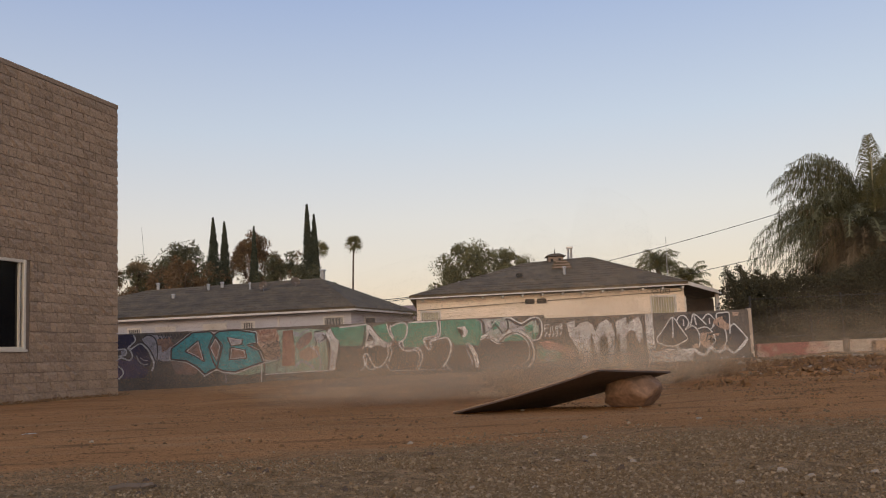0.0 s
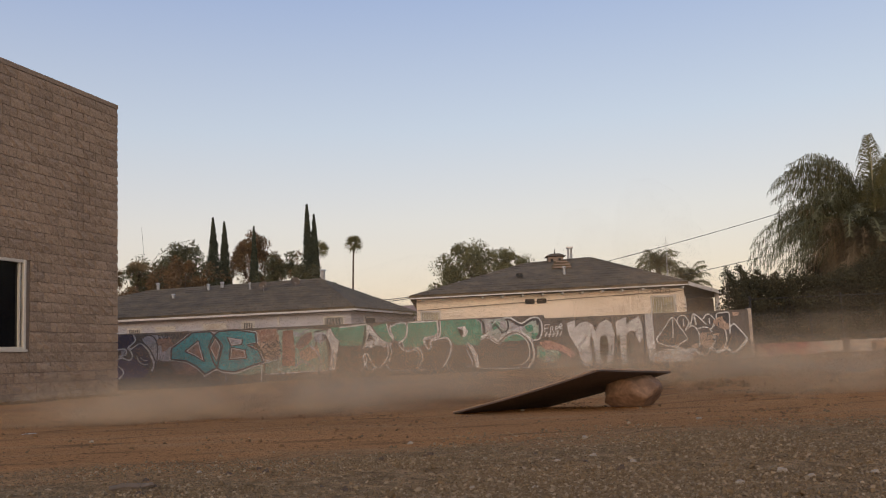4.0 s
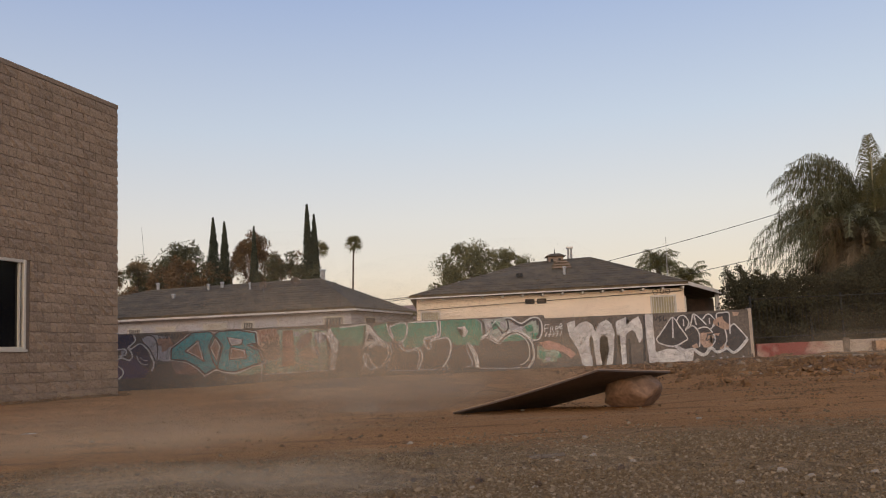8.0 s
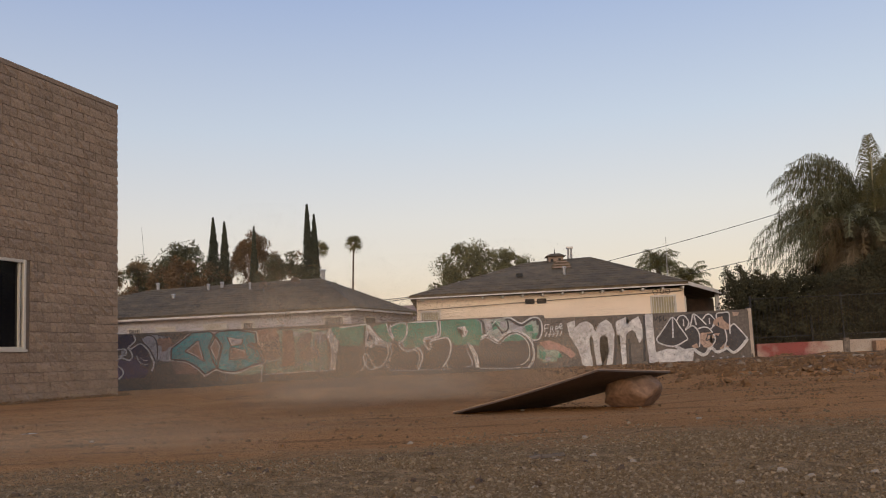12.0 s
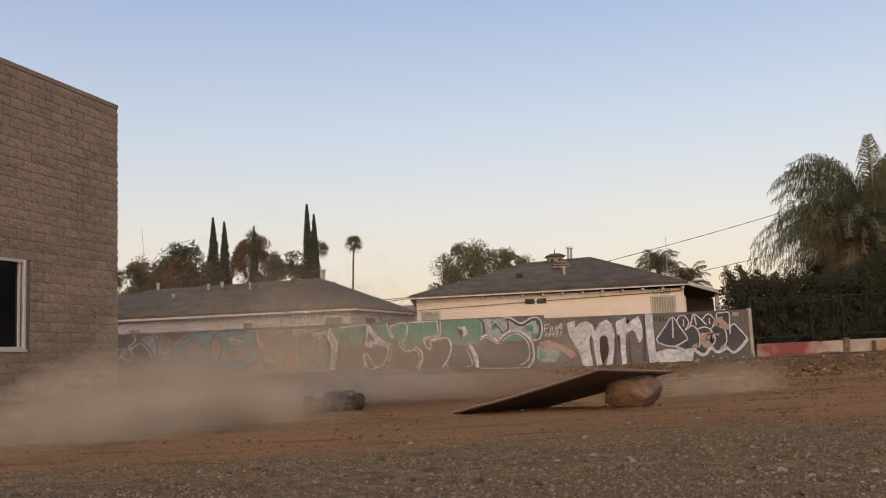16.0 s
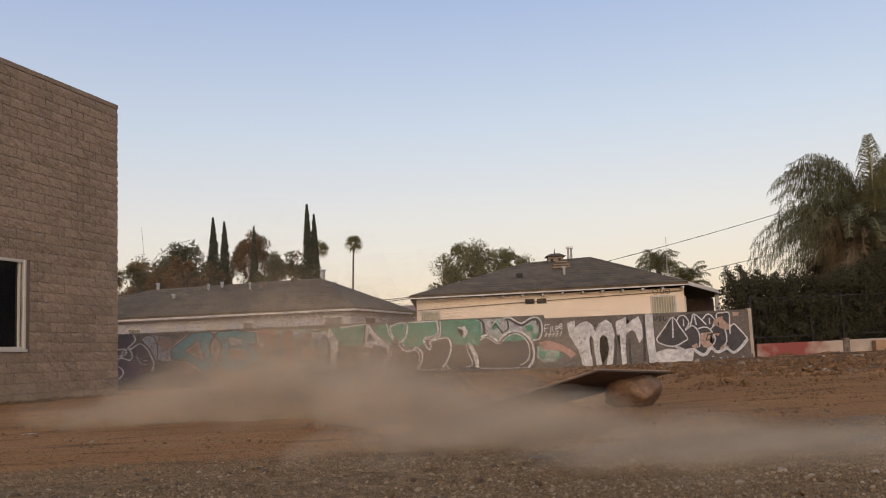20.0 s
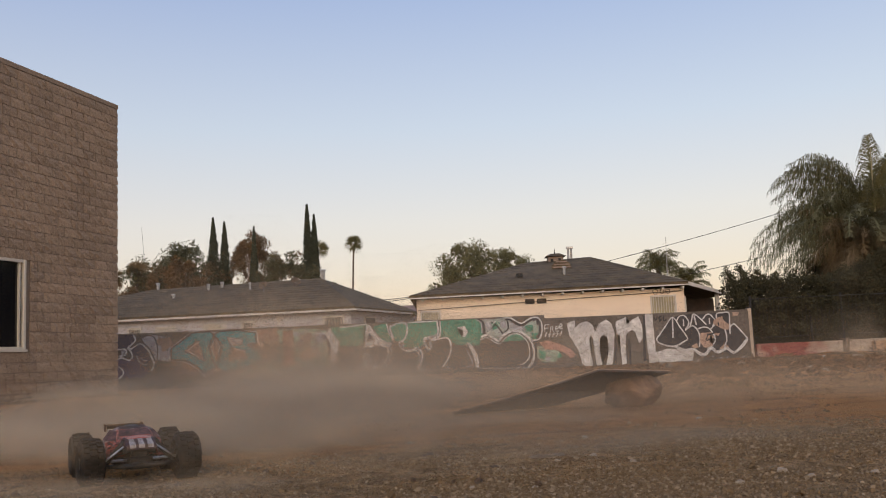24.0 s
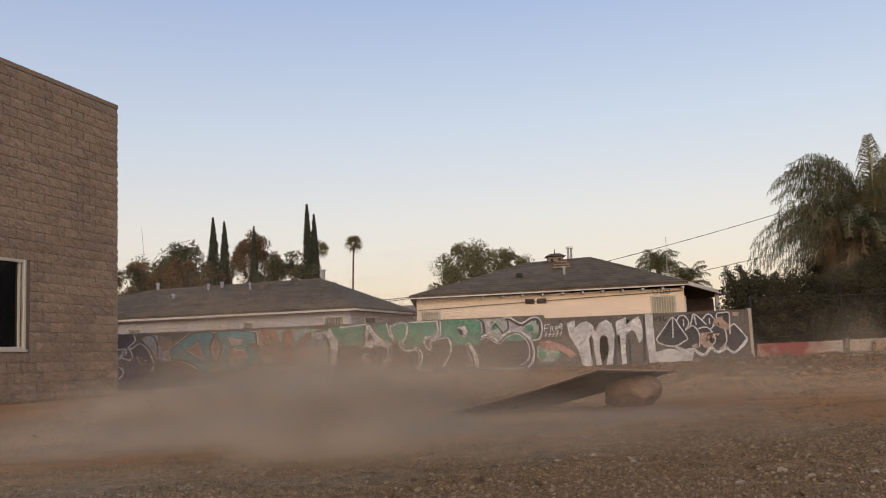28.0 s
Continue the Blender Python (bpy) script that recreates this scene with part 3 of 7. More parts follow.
def grey_house():
    h = thing("grey_house", "single-storey pale grey stucco house with a dark hip roof", "house")
    e = 2.72
    foot = [(-21, 41), (-4.3, 41), (-1.8, 47), (-1.8, 50), (-21, 50)]
    bm = bmesh.new()
    for i in range(5):
        (xa, ya), (xb, yb) = foot[i], foot[(i + 1) % 5]
        d = Vector((xb - xa, yb - ya, 0)).normalized()
        nrm = Vector((-d.y, d.x, 0)) * 0.2
        q = [Vector((xa, ya, -0.3)), Vector((xb, yb, -0.3)), Vector((xb, yb, -0.3)) + nrm, Vector((xa, ya, -0.3)) + nrm]
        lo = [bm.verts.new(p) for p in q]
        hi = [bm.verts.new(p + Vector((0, 0, e + 0.3))) for p in q]
        bm.faces.new(lo[::-1]), bm.faces.new(hi)
        for k in range(4):
            bm.faces.new((lo[k], lo[(k + 1) % 4], hi[(k + 1) % 4], hi[k]))
    part("wall", bm, M_BLUEGREY, h, "pale grey stucco wall")
    ev = [(-21.4, 40.6, 2.74), (-4.05, 40.6, 2.82), (-1.45, 47.2, 2.80), (-1.45, 50.4, 2.80), (-21.4, 50.4, 2.74)]
    rg = [(-14.6, 45, 4.36), (-6.2, 45.3, 4.60)]
    E5, R = [Vector(p) for p in ev], [Vector(p) for p in rg]
    bm = bmesh.new()
    for f in ((E5[0], E5[1], R[1], R[0]), (E5[1], E5[2], R[1]), (E5[2], E5[3], R[1]), (E5[3], E5[4], R[0], R[1]), (E5[4], E5[0], R[0])):
        lo = [bm.verts.new(p) for p in f]
        up = [bm.verts.new(p + Vector((0, 0, 0.09))) for p in f]
        bm.faces.new(up), bm.faces.new(lo[::-1])
        for i in range(len(f)):
            j = (i + 1) % len(f)
            bm.faces.new((lo[i], lo[j], up[j], up[i]))
    roof = part("roof", bm, M_ROOF, h, "dark shingled hip roof")
    strips(roof, ev[0], ev[1], rg[0], rg[1], 13)
    gutter(h, ev[0], ev[1], 0.09)
    gutter(h, ev[1], ev[2], 0.09)
    for x0, x1, z0, z1 in ((-14.38, -13.85, 1.9, 2.34), (-13.1, -12.3, 1.9, 2.34), (-10.95, -10.0, 1.9, 2.38), (-9.2, -8.72, 1.9, 2.42), (-5.5, -4.68, 1.7, 2.48)):
        barred_window(h, x0, x1, z0, z1, 41.0, M_DULLGLASS if x0 not in (-13.1, -10.95) else M_WHITE, 6)
    a, b, o = Vector((-3.80, 42.2, 0)), Vector((-3.42, 43.1, 0)), Vector((0.923, -0.385, 0))
    for grow, z0, z1, mat, name, lab in ((0.06, 1.64, 2.51, M_WHITE, "side_window", "white framed side window"), (0.0, 1.70, 2.45, M_DULLGLASS, "pane", "dusty dark pane")):
        d = (b - a).normalized() * grow
        lo, hi = 0.0, 0.05 if grow else 0.06
        q = hull_of([p + o * k + Vector((0, 0, z)) for p in (a - d, b + d) for k in (lo, hi) for z in (z0, z1)])
        side = part(name, q, mat, h if grow else side, lab)
    part("downpipe", boxed(-7.62, -7.54, 40.92, 40.99, -0.2, 2.6), M_WHITE, h)
    for x, y, z0, z1, r in ((-14.3, 45, 4.3, 4.72, 0.08), (-13.0, 43.2, 3.6, 4.0, 0.08), (-11.6, 44.3, 4.0, 4.5, 0.07), (-11.0, 44.6, 4.1, 4.6, 0.08), (-9.5, 44, 4.0, 4.45, 0.05), (-6.1, 45.3, 4.5, 5.05, 0.12)):
        roof_pipe(h, x, y, z0, z1, r)
    for x, y, z, turn in ((-7.3, 44.0, 4.45, 30), (-8.75, 43.5, 4.28, -25)):
        dish = bmesh.new()
        bmesh.ops.create_cone(dish, cap_ends=False, segments=14, radius1=0.03, radius2=0.24, depth=0.08, matrix=pose(x, y, z, 70, 0, turn))
        d = part("satellite_dish", dish, M_BARK, h, "small dull grey satellite dish")
        part("dish_arm", rodded((x, y + 0.1, z - 0.4), (x, y + 0.05, z), 0.025), M_METAL, d)


cream_house()
grey_house()
far = thing("far_house", "distant low house with a pinkish tiled roof", "house")
part("wall", boxed(-5.5, 3.5, 62, 68, -0.3, 3.0), M_CREAM, far)
part("roof", hull_of([(-6, 61.5, 3.0), (4, 61.5, 3.0), (4, 68.5, 3.0), (-6, 68.5, 3.0), (-3.2, 65, 4.3), (1, 65, 4.3)]), M_ROOF2, far)


# ---- spray paint on the long wall ----
def spray_paint(name, colour, second=None):
    return surface(name, colour, 0.75, second or tuple(c * 0.8 for c in colour), 1.6, 9, 0.28, 0.1)


P_NAVY, P_WHITE, P_BLACK = spray_paint("navy_spray", (0.045, 0.035, 0.065)), spray_paint("white_spray", (0.54, 0.52, 0.50)), spray_paint("black_spray", (0.055, 0.048, 0.048))
P_TEAL, P_BROWN, P_PALE = spray_paint("teal_spray", (0.045, 0.29, 0.31)), spray_paint("brown_spray", (0.31, 0.15, 0.105), (0.20, 0.15, 0.13)), spray_paint("pale_spray", (0.36, 0.34, 0.36))
P_GREEN, P_LIME, P_SILVER = spray_paint("green_spray", (0.055, 0.205, 0.125), (0.085, 0.235, 0.155)), spray_paint("sage_spray", (0.30, 0.34, 0.27), (0.20, 0.27, 0.20)), spray_paint("silver_spray", (0.58, 0.55, 0.52), (0.44, 0.41, 0.39))
P_PURPLE, P_SAGE = spray_paint("purple_spray", (0.115, 0.075, 0.125), (0.07, 0.05, 0.085)), spray_paint("grey_green_spray", (0.25, 0.30, 0.25), (0.34, 0.33, 0.32))
P_SALMON, P_TAN, P_RUST = spray_paint("salmon_spray", (0.42, 0.215, 0.165), (0.34, 0.22, 0.18)), spray_paint("tan_patch_paint", (0.40, 0.27, 0.20)), spray_paint("rust_spray", (0.26, 0.12, 0.085), (0.32, 0.20, 0.14))


COATS = []


def coat_y(layer):
    """Each coat lies a hair's breadth over the one before."""
    return WALL_Y - 0.055 - 0.004 * layer - 0.0003 * (len(COATS) % 12)


def painted(name, material, layer, outline):
    """A filled area of paint: a thin coat standing just off the plastered wall face."""
    COATS.append(name)
    bm = bmesh.new()
    n = len(outline)
    ring = []
    for i in range(n):
        a, b = Vector(outline[i]), Vector(outline[(i + 1) % n])
        steps = max(1, int((b - a).length / 0.12))
        for k in range(steps):
            p = a.lerp(b, k / steps)
            j = 0.018 * noise.noise(Vector((p.x * 4, p.y * 4, layer)))
            ring.append(bm.verts.new((p.x + j, coat_y(layer), p.y + j)))
    f = bm.faces.new(ring)
    bmesh.ops.triangulate(bm, faces=[f])
    bmesh.ops.recalc_face_normals(bm, faces=bm.faces)
    return part(name, bm, material, wall)


def sprayed(name, material, layer, width, points, bend=1.0):
    """A line of paint along a smooth curve through the points, of slightly uneven width."""
    COATS.append(name)
    P = [Vector(p) for p in points]
    P = [P[0] * 2 - P[1], *P, P[-1] * 2 - P[-2]]
    line = []
    for i in range(1, len(P) - 2):
        for k in range(5):
            t = k / 5
            a, b, c, d = P[i - 1], P[i], P[i + 1], P[i + 2]
            if not bend:
                line.append(b.lerp(c, t))
                continue
            line.append(0.5 * ((2 * b) + (c - a) * t + (2 * a - 5 * b + 4 * c - d) * t * t + (3 * b - a - 3 * c + d) * t ** 3))
    line.append(P[-2])
    bm, rows = bmesh.new(), []
    for i, p in enumerate(line):
        d = (line[min(i + 1, len(line) - 1)] - line[max(i - 1, 0)])
        d = d.normalized() if d.length > 1e-6 else Vector((1, 0))
        w = width / 2 * (1 + 0.22 * noise.noise(Vector((p.x * 3, p.y * 3, width * 9))))
        s = Vector((-d.y, d.x)) * w
        rows.append([bm.verts.new((q.x, coat_y(layer) - 0.00012 * i, min(q.y, (WALL_TOP if q.x < STEP else WALL_LOW) - 0.02))) for q in (p + s, p - s)])
    for a, b in zip(rows, rows[1:]):
        bm.faces.new((a[0], a[1], b[1], b[0]))
    bmesh.ops.recalc_face_normals(bm, faces=bm.faces)
    return part(name, bm, material, wall)


# plaster face that carries the paint
plaster = boxed(-24, STEP, WALL_Y - 0.052, WALL_Y - 0.002, 0.122, WALL_TOP - 0.045)
box(plaster, STEP, 10.30, WALL_Y - 0.052, WALL_Y - 0.002, 0.122, WALL_LOW - 0.045)
part("plaster_face", plaster, M_WALLPAINT, wall)
painted("painted_patch", P_PALE, 0, [(-10.42, 1.54), (-10.19, 1.68), (-9.92, 1.63), (-9.4, 1.57), (-9.41, 0.73), (-9.85, 0.75), (-10.0, 0.56), (-10.12, 0.99)])
painted("painted_patch", P_NAVY, 0.2, [(-11.39, 1.69), (-10.69, 1.69), (-10.6, 1.51), (-10.81, 1.27), (-11.39, 1.22)])
painted("painted_patch", P_NAVY, 0.2, [(-10.79, 1.19), (-10.44, 1.35), (-10.23, 1.15), (-10.1, 0.76), (-10.18, 0.5), (-10.48, 0.76), (-10.66, 0.97)])
painted("painted_patch", P_PURPLE, 0.1, [(-11.39, 0.97), (-10.97, 0.8), (-10.7, 0.98), (-10.5, 0.74), (-10.16, 0.46), (-10.31, 0.23), (-11.39, 0.21)])
painted("painted_patch", P_PALE, 0.6, [(-11.12, 1.15), (-10.98, 1.18), (-10.96, 1.05), (-11.1, 1.01)])
sprayed("sprayed_line", P_WHITE, 2, 0.05, [(-10.69, 1.69), (-10.62, 1.51), (-10.75, 1.36), (-10.87, 1.25), (-10.77, 1.21), (-10.46, 1.37), (-10.23, 1.19), (-10.08, 0.91), (-10.0, 0.62), (-10.08, 0.43)])
sprayed("sprayed_line", P_WHITE, 2, 0.05, [(-11.39, 1.18), (-11.16, 1.21), (-10.96, 1.2), (-10.95, 1.03), (-11.14, 0.98), (-11.39, 0.95)])
sprayed("sprayed_line", P_WHITE, 2, 0.05, [(-10.87, 1.23), (-10.77, 1.11), (-10.73, 0.94), (-10.85, 0.83), (-11.1, 0.92), (-11.39, 0.8)])
sprayed("sprayed_line", P_WHITE, 2, 0.05, [(-11.39, 0.72), (-11.12, 0.58), (-11.04, 0.38), (-11.2, 0.2)])
sprayed("sprayed_line", P_PALE, 2, 0.04, [(-10.58, 0.97), (-10.5, 0.78), (-10.35, 0.66), (-10.18, 0.67)])
sprayed("sprayed_line", P_PALE, 2, 0.03, [(-10.48, 0.93), (-10.35, 0.81), (-10.21, 0.8)])
sprayed("sprayed_outline", P_BLACK, 1.8, 0.05, [(-10.54, 1.43), (-10.35, 1.38), (-10.12, 1.14), (-9.95, 0.75), (-9.95, 0.52)])
sprayed("sprayed_outline", P_BLACK, 1.8, 0.04, [(-10.38, 1.54), (-10.23, 1.65), (-10.0, 1.58), (-9.88, 1.32), (-9.89, 0.79), (-10.0, 0.6)])
sprayed("sprayed_tag", P_BLACK, 1.8, 0.03, [(-10.0, 0.6), (-9.83, 0.78), (-9.72, 0.68), (-9.85, 0.65)])
painted("painted_patch", P_RUST, 0.7, [(-9.88, 1.51), (-9.42, 1.55), (-9.38, 1.34), (-9.54, 1.12), (-9.71, 1.05), (-9.75, 1.28), (-9.88, 1.28)])
sprayed("sprayed_tag", P_BLACK, 2, 0.028, [(-9.84, 1.65), (-9.77, 1.49), (-9.73, 1.66), (-9.65, 1.5), (-9.59, 1.62)])
sprayed("sprayed_tag", P_BLACK, 2, 0.028, [(-9.61, 1.66), (-9.54, 1.5), (-9.5, 1.67), (-9.42, 1.51), (-9.36, 1.63)])
sprayed("sprayed_tag", P_BLACK, 2, 0.028, [(-9.4, 1.65), (-9.32, 1.49), (-9.28, 1.66), (-9.21, 1.5), (-9.15, 1.62)])
sprayed("sprayed_tag", P_BLACK, 2, 0.028, [(-9.19, 1.66), (-9.11, 1.5), (-9.07, 1.67), (-9.0, 1.51), (-8.94, 1.63)])
sprayed("sprayed_tag", P_BROWN, 2.1, 0.03, [(-9.84, 1.46), (-9.71, 1.32), (-9.67, 1.45), (-9.79, 1.3)])
sprayed("sprayed_tag", P_BROWN, 2.1, 0.03, [(-9.65, 1.49), (-9.52, 1.34), (-9.48, 1.48), (-9.59, 1.33)])
sprayed("sprayed_tag", P_BROWN, 2.1, 0.03, [(-9.52, 1.36), (-9.38, 1.22), (-9.34, 1.36), (-9.46, 1.21)])
sprayed("sprayed_tag", P_BROWN, 2.1, 0.03, [(-9.69, 1.26), (-9.56, 1.12), (-9.52, 1.25), (-9.64, 1.1)])
sprayed("sprayed_tag", P_BLACK, 2, 0.025, [(-9.07, 1.63), (-8.8, 1.66), (-8.59, 1.67)], 0)
painted("painted_letter", P_TEAL, 1, [(-9.41, 0.8), (-9.4, 1.15), (-8.67, 1.67), (-8.07, 1.68), (-7.95, 1.56), (-7.76, 1.67), (-7.14, 1.69), (-6.52, 1.56), (-6.49, 1.21), (-6.84, 1.17), (-6.42, 0.96), (-6.28, 0.57), (-6.78, 0.42), (-7.2, 0.29), (-7.62, 0.32), (-7.85, 0.43), (-8.01, 0.38), (-8.26, 0.24), (-8.51, 0.5), (-8.89, 0.72)])
sprayed("sprayed_outline", P_WHITE, 1.5, 0.06, [(-9.44, 0.79), (-9.43, 1.15), (-8.68, 1.69), (-8.07, 1.69), (-7.95, 1.6), (-7.76, 1.69), (-7.13, 1.69), (-6.5, 1.59), (-6.47, 1.22), (-6.82, 1.18), (-6.4, 0.96), (-6.25, 0.54), (-6.76, 0.39), (-7.19, 0.24), (-7.62, 0.28), (-7.85, 0.39), (-8.01, 0.34), (-8.27, 0.19), (-8.52, 0.46), (-8.91, 0.7), (-9.44, 0.79)], 0)
sprayed("sprayed_outline", P_BLACK, 2, 0.055, [(-9.41, 0.8), (-9.4, 1.15), (-8.67, 1.67), (-8.07, 1.68), (-7.95, 1.56), (-7.76, 1.67), (-7.14, 1.69), (-6.52, 1.56), (-6.49, 1.21), (-6.84, 1.17), (-6.42, 0.96), (-6.28, 0.57), (-6.78, 0.42), (-7.2, 0.29), (-7.62, 0.32), (-7.85, 0.43), (-8.01, 0.38), (-8.26, 0.24), (-8.51, 0.5), (-8.89, 0.72), (-9.41, 0.8)], 0)
sprayed("sprayed_outline", P_BLACK, 2, 0.05, [(-7.95, 1.56), (-8.13, 1.17), (-7.98, 0.66), (-7.85, 0.43)], 0)
sprayed("sprayed_outline", P_BLACK, 2, 0.05, [(-7.95, 1.56), (-7.65, 1.2), (-7.77, 0.73), (-7.85, 0.43)], 0)
painted("painted_counter", P_BROWN, 2.2, [(-8.94, 1.05), (-8.48, 1.39), (-8.42, 1.18), (-8.27, 0.66), (-8.6, 0.88)])
sprayed("sprayed_outline", P_BLACK, 2.5, 0.05, [(-8.94, 1.05), (-8.48, 1.39), (-8.42, 1.18), (-8.27, 0.66), (-8.6, 0.88), (-8.94, 1.05)], 0)
sprayed("sprayed_outline", P_WHITE, 2.7, 0.03, [(-8.88, 1.05), (-8.49, 1.34), (-8.44, 1.16), (-8.32, 0.72), (-8.59, 0.91), (-8.88, 1.05)], 0)
painted("painted_counter", P_BROWN, 2.2, [(-7.9, 1.48), (-7.71, 1.19), (-7.85, 0.64), (-8.09, 1.13)])
sprayed("sprayed_outline", P_BLACK, 2.5, 0.05, [(-7.9, 1.48), (-7.71, 1.19), (-7.85, 0.64), (-8.09, 1.13), (-7.9, 1.48)], 0)
sprayed("sprayed_outline", P_WHITE, 2.7, 0.03, [(-7.89, 1.42), (-7.74, 1.17), (-7.86, 0.71), (-8.06, 1.12), (-7.89, 1.42)], 0)
painted("painted_counter", P_PALE, 2.2, [(-7.49, 1.46), (-6.97, 1.34), (-6.99, 1.21), (-7.36, 1.17)])
sprayed("sprayed_outline", P_BLACK, 2.5, 0.05, [(-7.49, 1.46), (-6.97, 1.34), (-6.99, 1.21), (-7.36, 1.17), (-7.49, 1.46)], 0)
sprayed("sprayed_outline", P_WHITE, 2.7, 0.03, [(-7.44, 1.44), (-7.01, 1.34), (-7.03, 1.23), (-7.34, 1.19), (-7.44, 1.44)], 0)
painted("painted_counter", P_BROWN, 2.2, [(-7.38, 1.11), (-6.88, 1.0), (-6.83, 0.73), (-7.43, 0.7)])
sprayed("sprayed_outline", P_BLACK, 2.5, 0.05, [(-7.38, 1.11), (-6.88, 1.0), (-6.83, 0.73), (-7.43, 0.7), (-7.38, 1.11)], 0)
sprayed("sprayed_outline", P_WHITE, 2.7, 0.03, [(-7.34, 1.08), (-6.92, 0.98), (-6.88, 0.75), (-7.38, 0.73), (-7.34, 1.08)], 0)
painted("painted_patch", P_BROWN, 0.4, [(-9.41, 0.73), (-8.85, 0.66), (-8.47, 0.44), (-8.59, 0.23), (-9.28, 0.3)])
painted("painted_patch", P_LIME, 0.4, [(-7.17, 0.25), (-6.74, 0.38), (-6.28, 0.49), (-6.24, 0.24), (-6.78, 0.15), (-7.45, 0.18)])
sprayed("sprayed_line", P_WHITE, 2, 0.035, [(-7.45, 0.22), (-6.78, 0.4), (-6.28, 0.53), (-6.01, 0.57)], 0)
sprayed("paint_drip", P_WHITE, 2, 0.03, [(-6.33, 0.49), (-6.35, -0.21)])
sprayed("paint_drip", P_PALE, 2, 0.025, [(-7.55, 0.26), (-7.55, -0.08)])
painted("painted_patch", P_TAN, 0.3, [(-6.46, 1.67), (-5.81, 1.69), (-5.72, 1.4), (-5.68, 0.71), (-6.2, 0.58), (-6.25, 0.89), (-6.46, 1.17)])
sprayed("sprayed_tag", P_RUST, 1.2, 0.05, [(-6.43, 1.65), (-6.35, 1.47), (-6.31, 1.62), (-6.24, 1.47), (-6.23, 1.64)])
sprayed("sprayed_tag", P_RUST, 1.2, 0.05, [(-6.23, 1.68), (-6.16, 1.5), (-6.12, 1.65), (-6.04, 1.5), (-6.04, 1.67)])
sprayed("sprayed_tag", P_RUST, 1.2, 0.05, [(-6.04, 1.67), (-5.97, 1.49), (-5.92, 1.64), (-5.85, 1.49), (-5.85, 1.66)])
sprayed("sprayed_tag", P_RUST, 1.2, 0.05, [(-6.37, 1.43), (-6.3, 1.26), (-6.26, 1.41), (-6.18, 1.25), (-6.18, 1.42)])
sprayed("sprayed_tag", P_RUST, 1.2, 0.05, [(-6.18, 1.46), (-6.11, 1.29), (-6.06, 1.44), (-5.99, 1.28), (-5.99, 1.45)])
sprayed("sprayed_tag", P_RUST, 1.2, 0.05, [(-5.97, 1.47), (-5.89, 1.3), (-5.85, 1.45), (-5.78, 1.29), (-5.77, 1.46)])
sprayed("sprayed_tag", P_BLACK, 2, 0.028, [(-6.26, 1.24), (-6.17, 1.17), (-6.28, 1.06), (-6.15, 1.02), (-6.13, 1.19), (-6.07, 1.07)])
sprayed("sprayed_tag", P_BLACK, 2, 0.028, [(-6.05, 1.26), (-5.95, 1.2), (-6.07, 1.09), (-5.94, 1.05), (-5.91, 1.22), (-5.86, 1.1)])
sprayed("sprayed_tag", P_BLACK, 2, 0.028, [(-5.86, 1.28), (-5.76, 1.21), (-5.88, 1.1), (-5.74, 1.06), (-5.72, 1.23), (-5.67, 1.11)])
sprayed("sprayed_tag", P_BLACK, 2, 0.028, [(-6.21, 0.98), (-6.11, 0.92), (-6.23, 0.81), (-6.1, 0.77), (-6.07, 0.94), (-6.02, 0.82)])
sprayed("sprayed_tag", P_BLACK, 2, 0.028, [(-6.0, 1.01), (-5.9, 0.95), (-6.02, 0.84), (-5.89, 0.8), (-5.86, 0.97), (-5.81, 0.85)])
sprayed("sprayed_tag", P_BLACK, 2, 0.028, [(-5.82, 1.02), (-5.73, 0.96), (-5.85, 0.85), (-5.71, 0.81), (-5.69, 0.98), (-5.63, 0.86)])
sprayed("sprayed_tag", P_BLACK, 2, 0.028, [(-5.92, 0.8), (-5.83, 0.74), (-5.95, 0.63), (-5.81, 0.58), (-5.79, 0.76), (-5.74, 0.64)])
sprayed("sprayed_tag", P_SILVER, 2.2, 0.03, [(-6.25, 0.64), (-6.01, 0.59), (-5.7, 0.67)])
painted("painted_patch", P_LIME, 0, [(-5.83, 1.6), (-5.6, 1.63), (-4.67, 1.63), (-4.13, 1.56), (-4.06, 0.2), (-4.86, 0.2), (-6.21, 0.18), (-6.2, 0.58), (-5.68, 0.67)])
painted("painted_patch", P_RUST, 1, [(-5.6, 1.59), (-5.25, 1.61), (-5.2, 1.07), (-5.2, 0.39), (-5.63, 0.4)])
painted("painted_patch", P_BROWN, 1.1, [(-5.19, 1.03), (-5.03, 1.3), (-4.83, 1.46), (-4.63, 1.51), (-4.58, 1.31), (-4.74, 1.09), (-5.04, 0.91)])
painted("painted_patch", P_TAN, 0.9, [(-5.04, 0.87), (-4.74, 1.0), (-4.42, 1.04), (-4.35, 0.69), (-4.76, 0.52), (-5.04, 0.65)])
painted("painted_patch", P_PALE, 1.2, [(-4.54, 1.47), (-4.17, 1.49), (-4.1, 1.22), (-4.34, 1.11), (-4.53, 1.22)])
painted("painted_patch", P_PALE, 1.2, [(-5.25, 1.54), (-5.02, 1.53), (-5.14, 1.34)])
sprayed("sprayed_outline", P_PALE, 1.6, 0.07, [(-5.23, 1.52), (-5.06, 1.41), (-4.87, 1.52), (-4.69, 1.59)])
sprayed("sprayed_outline", P_BLACK, 1.6, 0.04, [(-4.52, 1.5), (-4.32, 1.53), (-4.17, 1.56)])
sprayed("sprayed_tag", P_BLACK, 1.6, 0.04, [(-4.25, 1.41), (-4.14, 1.29), (-4.3, 1.19)])
